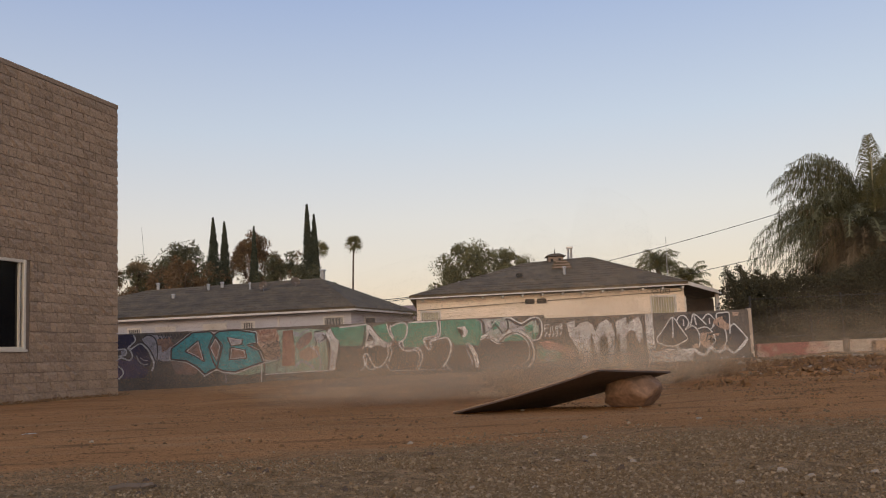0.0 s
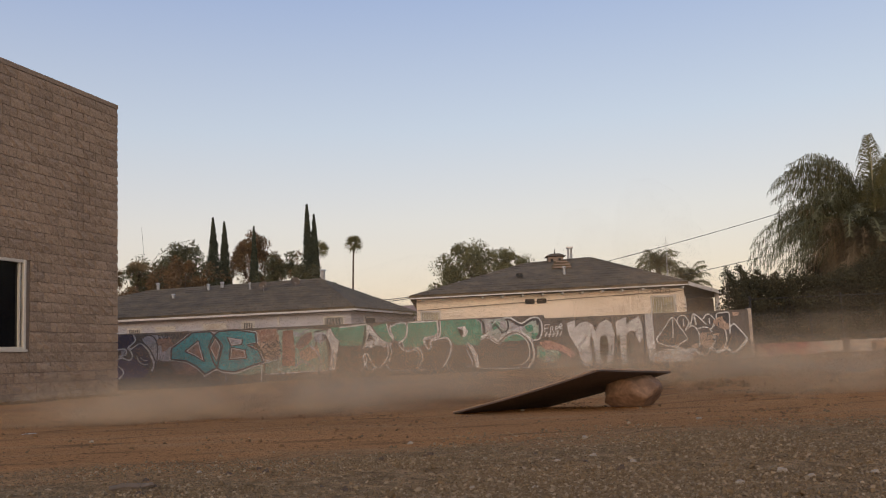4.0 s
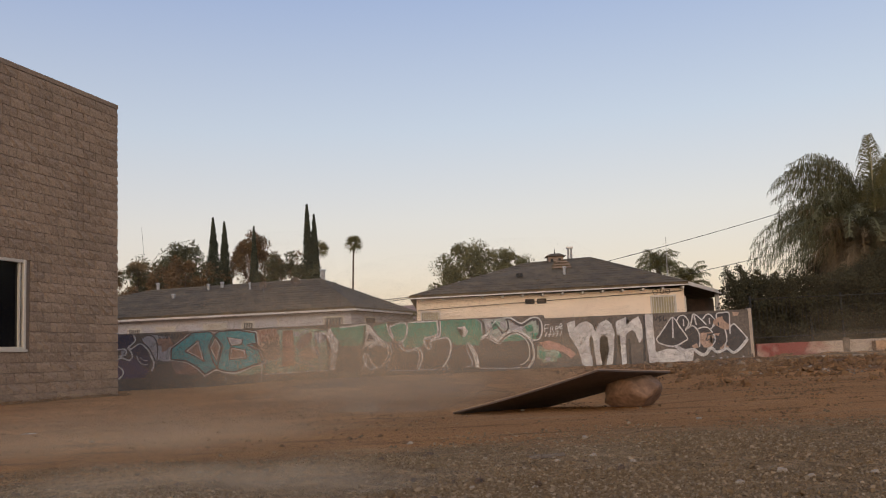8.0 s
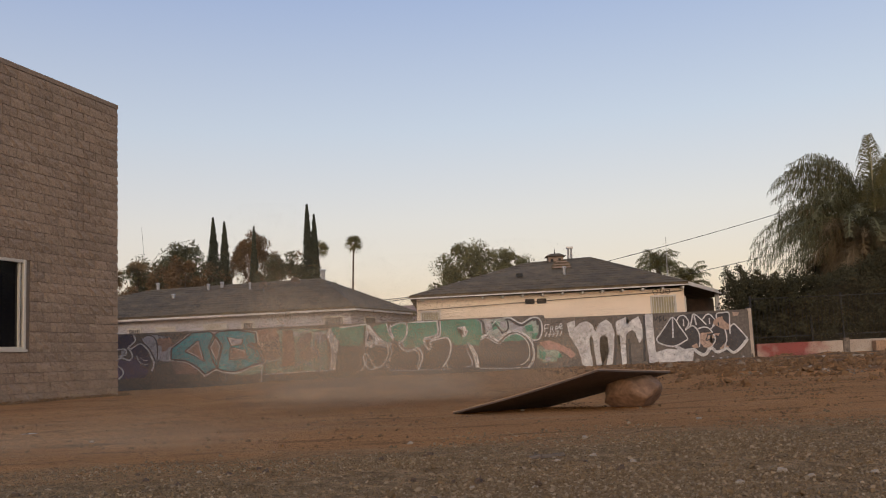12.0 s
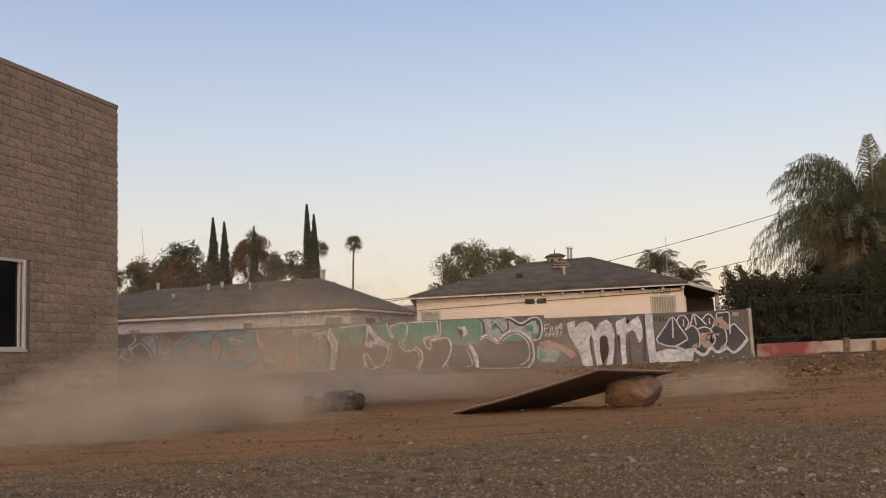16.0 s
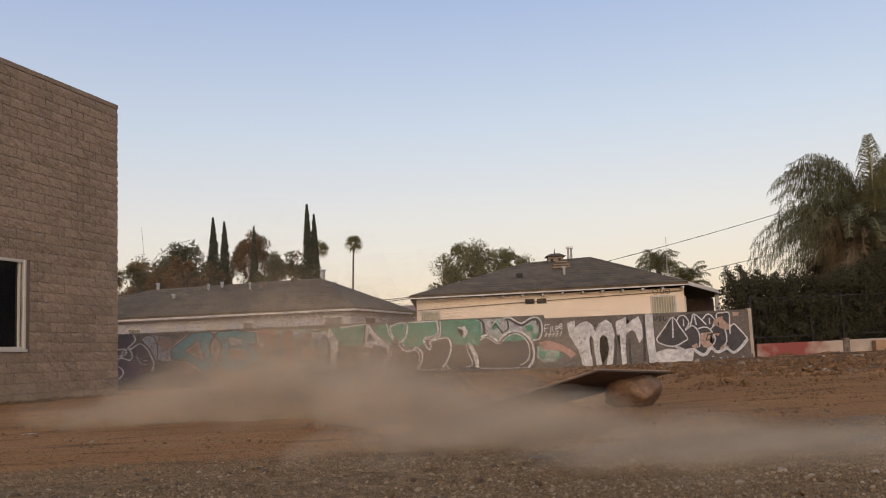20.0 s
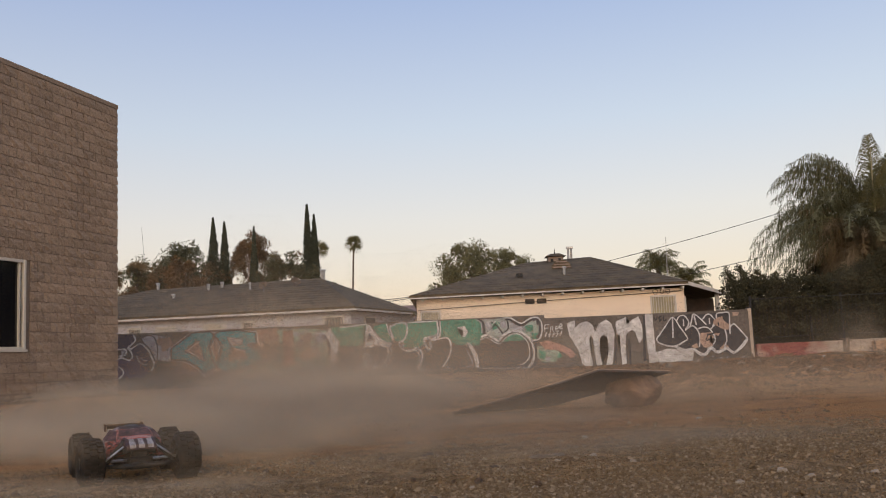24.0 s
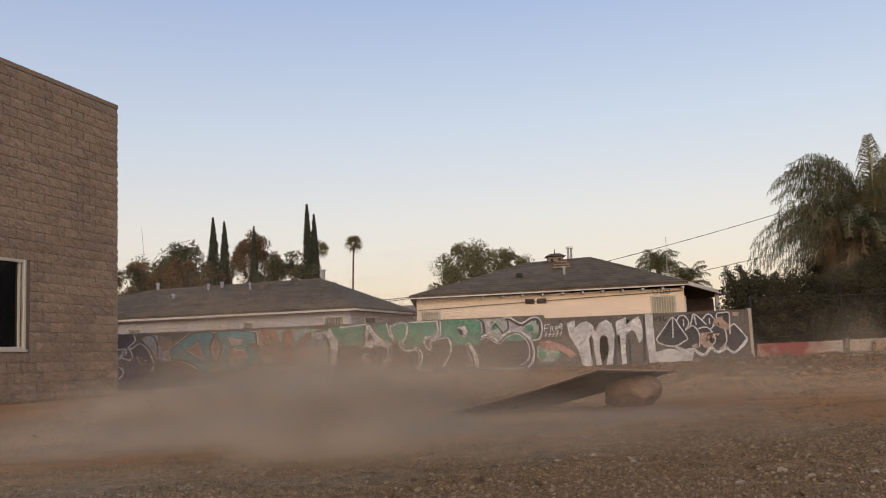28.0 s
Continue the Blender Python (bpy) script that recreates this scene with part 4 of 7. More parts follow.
sprayed("sprayed_tag", P_BLACK, 1.6, 0.035, [(-4.52, 1.35), (-4.45, 1.15), (-4.49, 1.04)])
sprayed("sprayed_line", P_PALE, 1.7, 0.06, [(-5.2, 0.35), (-4.97, 0.53), (-4.7, 0.4), (-4.55, 0.28)])
sprayed("sprayed_line", P_WHITE, 1.7, 0.03, [(-6.21, 0.15), (-5.63, 0.16), (-4.86, 0.18), (-4.06, 0.18)], 0)
sprayed("sprayed_line", P_PALE, 1.7, 0.05, [(-4.69, 1.05), (-4.46, 0.85), (-4.32, 0.5), (-4.36, 0.23)])
painted("painted_letter", P_SILVER, 2.3, [(-4.12, 1.45), (-3.98, 1.61), (-3.85, 1.32), (-3.68, 1.16), (-3.75, 0.76), (-3.85, 0.19), (-4.04, 0.18), (-3.96, 0.77), (-4.01, 1.13)])
sprayed("sprayed_outline", P_BLACK, 2.1, 0.05, [(-4.14, 1.41), (-4.03, 1.14), (-4.0, 0.77), (-4.09, 0.2)])
sprayed("sprayed_outline", P_BLACK, 2.1, 0.04, [(-3.66, 1.12), (-3.73, 0.7), (-3.81, 0.19)])
painted("painted_band", P_BLACK, 0.8, [(-3.72, 1.01), (-1.76, 0.99), (1.12, 0.86), (3.15, 0.93), (2.96, -0.06), (1.08, -0.01), (-1.03, 0.05), (-3.79, 0.15)])
painted("painted_band", P_GREEN, 1, [(-3.96, 1.63), (-3.67, 1.62), (-2.74, 1.69), (-2.68, 1.57), (-2.75, 1.19), (-2.86, 0.97), (-3.65, 0.98), (-3.79, 1.28)])
painted("painted_band", P_GREEN, 1, [(-2.51, 1.6), (-2.04, 1.69), (-1.99, 1.45), (-1.85, 1.13), (-1.99, 1.04), (-2.18, 1.13), (-2.4, 1.37)])
painted("painted_band", P_GREEN, 1, [(-1.89, 1.54), (-1.7, 1.64), (-1.42, 1.67), (-1.36, 1.48), (-1.44, 1.17), (-1.6, 1.04), (-1.76, 1.09), (-1.86, 1.31)])
painted("painted_band", P_GREEN, 1, [(-1.31, 1.67), (-0.28, 1.69), (-0.25, 1.19), (-0.72, 1.1), (-0.84, 0.86), (-1.04, 0.83), (-1.5, 0.85), (-1.55, 1.02), (-1.37, 1.21), (-1.3, 1.47)])
painted("painted_band", P_GREEN, 1, [(-0.21, 1.69), (1.07, 1.69), (1.27, 1.49), (1.27, 1.16), (1.15, 1.02), (1.08, 0.79), (0.27, 0.85), (0.13, 0.99), (-0.06, 1.13), (-0.21, 1.12)])
painted("painted_band", P_GREEN, 1.1, [(1.87, 0.89), (2.04, 1.07), (2.29, 1.16), (2.58, 1.05), (2.78, 0.87), (2.47, 0.82), (2.18, 0.85)])
painted("painted_letter", P_SILVER, 1.5, [(-2.74, 1.67), (-2.6, 1.65), (-2.48, 1.45), (-2.29, 1.21), (-2.03, 1.03), (-1.86, 1.02), (-2.02, 0.83), (-2.38, 0.96), (-2.53, 0.9), (-2.82, 0.93), (-2.75, 1.19)])
painted("painted_counter", P_BLACK, 2.2, [(-2.63, 1.4), (-2.49, 1.14), (-2.74, 1.1)])
painted("painted_counter", P_PALE, 2.4, [(-2.64, 1.24), (-2.58, 1.17), (-2.68, 1.15)])
sprayed("sprayed_line", P_WHITE, 2, 0.05, [(-3.67, 1.62), (-3.18, 1.65), (-2.7, 1.69)], 0)
sprayed("sprayed_outline", P_BLACK, 1.3, 0.05, [(-2.8, 1.64), (-2.83, 1.2), (-2.9, 0.95)])
sprayed("sprayed_line", P_WHITE, 2, 0.05, [(-2.9, 0.87), (-2.76, 0.98), (-2.63, 0.88), (-2.47, 0.99), (-2.22, 1.02)])
sprayed("sprayed_line", P_WHITE, 2, 0.055, [(-2.98, 0.13), (-2.82, 0.3), (-2.87, 0.55), (-2.81, 0.68), (-2.7, 0.65), (-2.61, 0.42), (-2.48, 0.22), (-2.27, 0.25), (-2.09, 0.47), (-2.02, 0.78), (-2.07, 0.93)])
sprayed("sprayed_line", P_WHITE, 2, 0.05, [(-2.76, 0.56), (-2.77, 0.28), (-2.66, 0.16), (-2.48, 0.17)])
sprayed("sprayed_line", P_WHITE, 2, 0.045, [(-2.11, 0.3), (-1.99, 0.11)])
sprayed("sprayed_line", P_WHITE, 2, 0.045, [(-1.96, 0.93), (-1.91, 0.69), (-2.01, 0.39)])
sprayed("sprayed_line", P_WHITE, 2, 0.05, [(-2.04, 1.68), (-1.98, 1.39), (-1.81, 1.09)])
sprayed("sprayed_line", P_WHITE, 2, 0.05, [(-1.91, 1.63), (-1.92, 1.44), (-1.81, 1.19)])
sprayed("sprayed_line", P_WHITE, 2, 0.055, [(-1.91, 1.56), (-1.68, 1.66), (-1.42, 1.67), (-1.34, 1.46), (-1.41, 1.19), (-1.55, 1.06), (-1.64, 1.01), (-1.54, 0.79), (-1.31, 0.71), (-1.04, 0.81), (-0.91, 0.69), (-0.86, 0.46), (-0.97, 0.19), (-1.01, 0.04)])
sprayed("sprayed_line", P_WHITE, 2, 0.04, [(-1.54, 1.08), (-1.48, 0.83)])
sprayed("sprayed_line", P_WHITE, 2, 0.035, [(-1.35, 0.75), (-1.04, 0.71), (-0.97, 0.46), (-1.06, 0.16)])
sprayed("sprayed_line", P_WHITE, 2, 0.05, [(-1.29, 1.68), (-0.28, 1.69)], 0)
sprayed("sprayed_line", P_WHITE, 2, 0.06, [(-0.32, 1.69), (-0.32, 1.24), (-0.77, 1.12), (-0.73, 0.87), (-0.64, 0.73), (-0.55, 0.83), (-0.57, 1.0), (-0.25, 1.08), (-0.02, 1.11), (0.11, 0.95), (0.11, 0.68), (0.0, 0.38), (-0.18, 0.12)])
sprayed("sprayed_line", P_WHITE, 2, 0.05, [(-0.21, 1.69), (-0.23, 1.23), (-0.31, 1.12)])
sprayed("sprayed_line", P_WHITE, 2, 0.04, [(-0.06, 0.21), (0.02, 0.02)])
sprayed("sprayed_line", P_WHITE, 2, 0.05, [(-0.75, 1.1), (-0.52, 1.09), (-0.25, 1.18)])
sprayed("sprayed_outline", P_BLACK, 1.4, 0.06, [(-0.28, 1.69), (-0.29, 1.23), (-0.66, 1.06), (-0.67, 0.83)])
painted("painted_crescent", P_SILVER, 2, [(0.36, 1.44), (0.61, 1.46), (0.72, 1.29), (0.65, 1.12), (0.5, 1.12), (0.47, 1.22), (0.56, 1.2), (0.55, 1.33)])
painted("painted_letter", P_SILVER, 2, [(0.68, 0.92), (0.85, 0.8), (1.01, 0.49), (1.06, 0.05), (0.93, 0.05), (0.87, 0.46), (0.73, 0.73)])
sprayed("sprayed_line", P_PALE, 2, 0.04, [(0.66, 0.9), (0.67, 0.62), (0.82, 0.27), (0.78, 0.12), (0.62, 0.09)])
sprayed("sprayed_outline", P_BLACK, 1.6, 0.1, [(1.07, 1.69), (1.25, 1.53), (1.27, 1.16)])
sprayed("sprayed_line", P_PALE, 1.9, 0.035, [(1.01, 1.69), (1.18, 1.55), (1.2, 1.21)])
painted("painted_patch", P_SAGE, 1, [(1.16, 1.67), (1.39, 1.66), (1.97, 1.69), (2.19, 1.69), (2.41, 1.55), (2.6, 1.49), (2.9, 1.65), (3.13, 1.62), (3.23, 1.4), (3.21, 1.08), (3.05, 0.91), (2.89, 0.9), (2.67, 1.06), (2.41, 1.21), (2.14, 1.2), (1.9, 1.06), (1.72, 0.91), (1.37, 1.12), (1.28, 1.24), (1.29, 1.49)])
painted("painted_patch", P_GREEN, 1.2, [(1.5, 1.5), (1.7, 1.61), (1.85, 1.52), (1.72, 1.34), (1.57, 1.27)])
painted("painted_patch", P_GREEN, 1.2, [(2.89, 1.13), (3.2, 1.12), (3.09, 0.93), (2.9, 0.92)])
painted("painted_patch", P_GREEN, 1.2, [(2.67, 1.37), (2.93, 1.44), (2.95, 1.2), (2.72, 1.18)])
painted("painted_patch", P_PALE, 1.3, [(1.31, 1.55), (1.5, 1.54), (1.57, 1.38), (1.38, 1.31)])
painted("painted_patch", P_PALE, 1.3, [(1.81, 1.56), (2.01, 1.59), (2.05, 1.36), (1.88, 1.33)])
painted("painted_patch", P_PALE, 1.3, [(2.16, 1.55), (2.62, 1.41), (2.6, 1.22), (2.18, 1.28)])
sprayed("sprayed_outline", P_BLACK, 1.7, 0.05, [(1.66, 1.49), (1.8, 1.33), (1.91, 1.14)])
sprayed("sprayed_outline", P_BLACK, 1.7, 0.05, [(2.09, 1.63), (2.09, 1.32), (1.97, 1.21)])
sprayed("sprayed_outline", P_BLACK, 1.7, 0.04, [(1.51, 1.58), (1.66, 1.49), (1.53, 1.34)])
sprayed("sprayed_outline", P_BLACK, 1.7, 0.06, [(2.97, 1.55), (3.07, 1.58), (3.1, 1.39)])
sprayed("sprayed_line", P_WHITE, 2, 0.035, [(1.39, 1.58), (1.5, 1.42), (1.66, 1.57), (1.81, 1.45)])
sprayed("sprayed_outline", P_BLACK, 1.7, 0.09, [(1.99, 1.63), (2.16, 1.64), (2.42, 1.46), (2.6, 1.43), (2.94, 1.61), (3.13, 1.56), (3.17, 1.39), (3.16, 1.12), (3.05, 0.95)])
sprayed("sprayed_line", P_WHITE, 2, 0.05, [(1.97, 1.69), (2.17, 1.69), (2.3, 1.62), (2.45, 1.51), (2.6, 1.49), (2.78, 1.6), (2.96, 1.66), (3.15, 1.62), (3.25, 1.4), (3.23, 1.11), (3.11, 0.91), (2.89, 0.9)])
sprayed("sprayed_line", P_WHITE, 2, 0.075, [(1.17, 1.07), (1.37, 1.14), (1.55, 1.04), (1.74, 0.91), (1.9, 1.08), (2.16, 1.22), (2.43, 1.21), (2.69, 1.06), (2.87, 0.82), (2.93, 0.46), (2.87, 0.17), (2.71, -0.01)])
sprayed("sprayed_line", P_WHITE, 2, 0.035, [(1.13, 0.98), (1.36, 1.05), (1.75, 0.82), (1.98, 1.0), (2.21, 1.12), (2.46, 1.11), (2.65, 0.95), (2.77, 0.71), (2.77, 0.37), (2.62, 0.15), (2.45, 0.08)])
sprayed("sprayed_line", P_PALE, 2, 0.03, [(1.08, 0.03), (2.04, -0.02), (2.8, -0.01)], 0)
sprayed("sprayed_line", P_PALE, 2, 0.03, [(-1.99, 0.09), (-0.93, 0.06), (0.12, 0.05)], 0)
sprayed("sprayed_word", P_WHITE, 2, 0.03, [(3.33, 1.15), (3.35, 1.38), (3.52, 1.39)])
sprayed("sprayed_word", P_WHITE, 2, 0.03, [(3.34, 1.26), (3.46, 1.28)])
sprayed("sprayed_word", P_WHITE, 2, 0.03, [(3.54, 1.14), (3.55, 1.31), (3.63, 1.31), (3.59, 1.23), (3.66, 1.13)])
sprayed("sprayed_word", P_WHITE, 2, 0.03, [(3.7, 1.23), (3.8, 1.26), (3.77, 1.34), (3.71, 1.28), (3.72, 1.17), (3.82, 1.16)])
sprayed("sprayed_word", P_WHITE, 2, 0.03, [(3.84, 1.28), (3.94, 1.33), (3.91, 1.41), (3.85, 1.36), (3.86, 1.24), (3.96, 1.25)])
sprayed("illegible_tag", P_SILVER, 2, 0.035, [(3.34, 0.97), (3.41, 1.14)])
sprayed("illegible_tag", P_SILVER, 2, 0.035, [(3.47, 0.97), (3.53, 1.14)])
sprayed("illegible_tag", P_SILVER, 2, 0.035, [(3.59, 0.97), (3.66, 1.14)])
sprayed("illegible_tag", P_SILVER, 2, 0.035, [(3.72, 0.97), (3.79, 1.14)])
sprayed("illegible_tag", P_SILVER, 2, 0.035, [(3.84, 0.98), (3.91, 1.14)])
sprayed("illegible_tag", P_SILVER, 2, 0.035, [(3.33, 1.05), (3.91, 1.08)], 0)
painted("painted_patch", P_LIME, 0.9, [(3.06, 0.7), (3.51, 0.6), (3.79, 0.48), (3.68, 0.14), (3.23, 0.12), (3.02, 0.32)])
painted("painted_patch", P_GREEN, 1.1, [(3.11, 0.55), (3.33, 0.46), (3.28, 0.23), (3.11, 0.28)])
painted("painted_patch", P_PALE, 1.2, [(3.32, 0.31), (3.48, 0.3), (3.45, 0.15), (3.31, 0.15)])
painted("painted_patch", P_SALMON, 1, [(3.14, 0.81), (3.47, 0.85), (3.81, 0.72), (4.18, 0.55), (4.34, 0.34), (4.18, 0.21), (3.98, 0.39), (3.7, 0.54), (3.32, 0.55)])
painted("painted_patch", P_GREEN, 1.1, [(3.45, 0.49), (3.75, 0.48), (3.9, 0.28), (3.59, 0.22)])
painted("painted_letter", P_SILVER, 1, [(4.1, 1.42), (4.36, 1.49), (4.38, 1.25), (4.54, 1.4), (4.78, 1.45), (4.96, 1.32), (5.04, 1.07), (5.24, 1.37), (5.44, 1.48), (5.62, 1.33), (5.71, 1.0), (5.64, 0.43), (5.56, -0.04), (5.37, -0.05), (5.48, 0.44), (5.45, 0.86), (5.33, 0.98), (5.18, 0.83), (5.16, 0.45), (5.22, -0.05), (5.03, -0.06), (4.98, 0.46), (4.97, 0.84), (4.9, 0.98), (4.83, 0.81), (4.86, 0.37), (4.91, -0.07), (4.55, -0.05), (4.48, 0.39), (4.36, 0.64), (4.24, 0.88), (4.17, 0.96)])
painted("painted_letter", P_SILVER, 1, [(5.76, 1.38), (6.13, 1.54), (6.12, 1.27), (6.36, 1.45), (6.56, 1.54), (6.65, 1.25), (6.66, 0.81), (6.53, 0.62), (6.42, 0.97), (6.3, 1.09), (6.12, 0.98), (6.06, 0.7), (6.06, -0.08), (5.89, -0.09), (5.87, 0.52), (5.88, 0.92), (5.77, 0.96)])
painted("painted_letter", P_SILVER, 1, [(6.77, 1.59), (7.04, 1.58), (7.04, 0.75), (7.08, 0.29), (7.44, 0.39), (8.01, 0.34), (8.35, 0.27), (8.29, -0.05), (6.83, -0.06), (6.78, 0.57)])
sprayed("spray_streak", P_WHITE, 1.5, 0.02, [(5.21, 1.11), (5.05, 1.19)], 0)
sprayed("spray_streak", P_WHITE, 1.5, 0.02, [(5.23, 1.14), (5.1, 1.28)], 0)
sprayed("spray_streak", P_WHITE, 1.5, 0.02, [(5.26, 1.17), (5.17, 1.35)], 0)
sprayed("spray_streak", P_WHITE, 1.5, 0.02, [(5.3, 1.19), (5.26, 1.39)], 0)
sprayed("spray_streak", P_WHITE, 1.5, 0.02, [(5.34, 1.19), (5.35, 1.4)], 0)
sprayed("spray_streak", P_WHITE, 1.5, 0.02, [(5.38, 1.18), (5.45, 1.38)], 0)
sprayed("spray_streak", P_WHITE, 1.5, 0.02, [(5.42, 1.16), (5.53, 1.33)], 0)
sprayed("spray_streak", P_WHITE, 1.5, 0.02, [(5.44, 1.13), (5.59, 1.26)], 0)
sprayed("spray_streak", P_WHITE, 1.5, 0.02, [(5.46, 1.1), (5.63, 1.16)], 0)
sprayed("spray_streak", P_WHITE, 1.5, 0.02, [(4.59, 1.07), (4.41, 1.15)], 0)
sprayed("spray_streak", P_WHITE, 1.5, 0.02, [(4.61, 1.11), (4.47, 1.25)], 0)
sprayed("spray_streak", P_WHITE, 1.5, 0.02, [(4.65, 1.14), (4.55, 1.33)], 0)
sprayed("spray_streak", P_WHITE, 1.5, 0.02, [(4.69, 1.16), (4.65, 1.38)], 0)
sprayed("spray_streak", P_WHITE, 1.5, 0.02, [(4.74, 1.16), (4.75, 1.39)], 0)
sprayed("spray_streak", P_WHITE, 1.5, 0.02, [(4.79, 1.15), (4.86, 1.37)], 0)
sprayed("spray_streak", P_WHITE, 1.5, 0.02, [(4.83, 1.13), (4.95, 1.31)], 0)
sprayed("spray_streak", P_WHITE, 1.5, 0.02, [(4.86, 1.1), (5.02, 1.23)], 0)
sprayed("spray_streak", P_WHITE, 1.5, 0.02, [(4.88, 1.05), (5.06, 1.12)], 0)
sprayed("spray_streak", P_WHITE, 1.5, 0.02, [(7.2, 0.3), (7.22, 0.02)], 0)
sprayed("spray_streak", P_WHITE, 1.5, 0.02, [(7.32, 0.3), (7.33, 0.02)], 0)
sprayed("spray_streak", P_WHITE, 1.5, 0.02, [(7.43, 0.3), (7.45, 0.01)], 0)
sprayed("spray_streak", P_WHITE, 1.5, 0.02, [(7.55, 0.3), (7.56, 0.01)], 0)
sprayed("spray_streak", P_WHITE, 1.5, 0.02, [(7.66, 0.3), (7.68, 0.01)], 0)
sprayed("spray_streak", P_WHITE, 1.5, 0.02, [(7.78, 0.3), (7.79, 0.01)], 0)
sprayed("spray_streak", P_WHITE, 1.5, 0.02, [(7.89, 0.29), (7.91, 0.01)], 0)
sprayed("spray_streak", P_WHITE, 1.5, 0.02, [(8.01, 0.29), (8.02, 0.01)], 0)
sprayed("spray_streak", P_WHITE, 1.5, 0.02, [(8.12, 0.29), (8.14, 0.01)], 0)
sprayed("spray_streak", P_WHITE, 1.5, 0.02, [(8.24, 0.29), (8.25, 0.0)], 0)
sprayed("spray_streak", P_WHITE, 1.5, 0.025, [(6.88, 0.68), (6.88, 0.07)], 0)
sprayed("spray_streak", P_WHITE, 1.5, 0.025, [(6.04, 0.72), (6.04, 0.11)], 0)
sprayed("spray_streak", P_WHITE, 1.5, 0.025, [(4.7, 0.78), (4.7, 0.17)], 0)
sprayed("spray_streak", P_WHITE, 1.5, 0.025, [(5.12, 0.76), (5.12, 0.15)], 0)
sprayed("spray_streak", P_WHITE, 1.5, 0.025, [(5.54, 0.74), (5.54, 0.13)], 0)
sprayed("sprayed_shade", P_BLACK, 0.8, 0.08, [(5.74, 0.81), (5.66, -0.07)])
sprayed("sprayed_shade", P_BLACK, 0.8, 0.08, [(6.75, 1.53), (6.66, 0.0)])
sprayed("sprayed_shade", P_BLACK, 0.8, 0.08, [(6.18, 0.79), (6.18, -0.07)])
sprayed("sprayed_tag", P_BLACK, 1.4, 0.05, [(7.08, 1.5), (7.13, 1.38), (7.21, 1.51)])
sprayed("sprayed_tag", P_BLACK, 1.4, 0.05, [(7.33, 1.51), (7.25, 1.45), (7.32, 1.37), (7.24, 1.34)])
sprayed("sprayed_tag", P_BLACK, 1.4, 0.05, [(7.41, 1.5), (7.4, 1.37), (7.51, 1.38)])
painted("painted_piece", P_BLACK, 1, [(7.12, 0.75), (7.71, 1.45), (8.0, 1.51), (8.39, 1.55), (8.87, 1.51), (9.26, 1.55), (9.65, 1.53), (9.67, 1.13), (9.8, 1.09), (10.2, 0.61), (9.97, 0.37), (9.69, 0.15), (9.4, 0.2), (9.06, 0.28), (8.68, 0.12), (8.43, 0.27), (8.04, 0.28), (7.75, 0.45), (7.22, 0.57)])
sprayed("sprayed_line", P_WHITE, 2, 0.045, [(7.12, 0.75), (7.42, 1.12), (7.71, 1.45), (7.95, 1.09), (8.16, 0.74), (8.07, 0.63), (7.67, 0.47), (7.22, 0.59), (7.1, 0.75)])
sprayed("sprayed_line", P_WHITE, 2, 0.045, [(7.71, 1.43), (7.68, 0.76)])
sprayed("sprayed_line", P_WHITE, 2, 0.045, [(7.83, 1.31), (7.96, 1.48), (8.14, 1.47), (8.25, 1.23), (8.12, 1.01)])
sprayed("sprayed_line", P_WHITE, 2, 0.045, [(8.07, 1.36), (8.07, 1.13)])
sprayed("sprayed_line", P_WHITE, 2, 0.045, [(8.28, 1.1), (8.36, 1.34), (8.43, 1.53), (8.63, 1.39), (8.84, 1.15)])
sprayed("sprayed_line", P_WHITE, 2, 0.045, [(8.45, 1.49), (8.5, 1.16)])
sprayed("sprayed_line", P_WHITE, 2, 0.045, [(8.72, 1.33), (8.87, 1.49), (9.02, 1.47), (9.14, 1.27), (9.05, 1.1)])
sprayed("sprayed_line", P_WHITE, 2, 0.045, [(8.96, 1.37), (8.96, 1.16)])
sprayed("sprayed_line", P_WHITE, 2, 0.045, [(9.2, 1.29), (9.22, 1.5), (9.41, 1.53), (9.63, 1.52), (9.64, 1.21), (9.62, 0.81)])
sprayed("sprayed_line", P_WHITE, 2, 0.045, [(8.1, 0.99), (8.36, 1.13), (8.54, 0.97), (8.59, 0.68), (8.55, 0.41)])
sprayed("sprayed_line", P_WHITE, 2, 0.045, [(8.56, 1.03), (8.76, 1.07), (8.95, 0.99), (9.11, 0.66), (8.98, 0.43), (8.82, 0.33)])
sprayed("sprayed_line", P_WHITE, 2, 0.045, [(8.97, 0.99), (9.19, 1.15), (9.43, 1.03), (9.5, 0.64), (9.4, 0.38)])
sprayed("sprayed_line", P_WHITE, 2, 0.045, [(9.6, 1.0), (9.77, 1.13), (9.93, 0.98), (10.21, 0.63)])
sprayed("sprayed_scallop", P_WHITE, 2.3, 0.1, [(7.75, 0.47), (8.03, 0.32), (8.36, 0.33), (8.5, 0.21), (8.71, 0.14), (8.95, 0.36), (9.11, 0.22), (9.33, 0.26), (9.47, 0.33), (9.69, 0.17), (9.97, 0.35), (10.2, 0.61)])
painted("paint_patch", P_TAN, 2.6, [(9.21, 1.36), (9.4, 1.41), (9.45, 1.27), (9.63, 1.11), (9.6, 0.96), (9.42, 0.95), (9.3, 1.03), (9.08, 1.16), (9.11, 1.29)])
painted("paint_patch", P_TAN, 2.6, [(8.63, 0.87), (8.98, 0.89), (9.06, 0.72), (8.9, 0.59), (9.02, 0.47), (8.94, 0.38), (8.71, 0.39), (8.57, 0.57)])
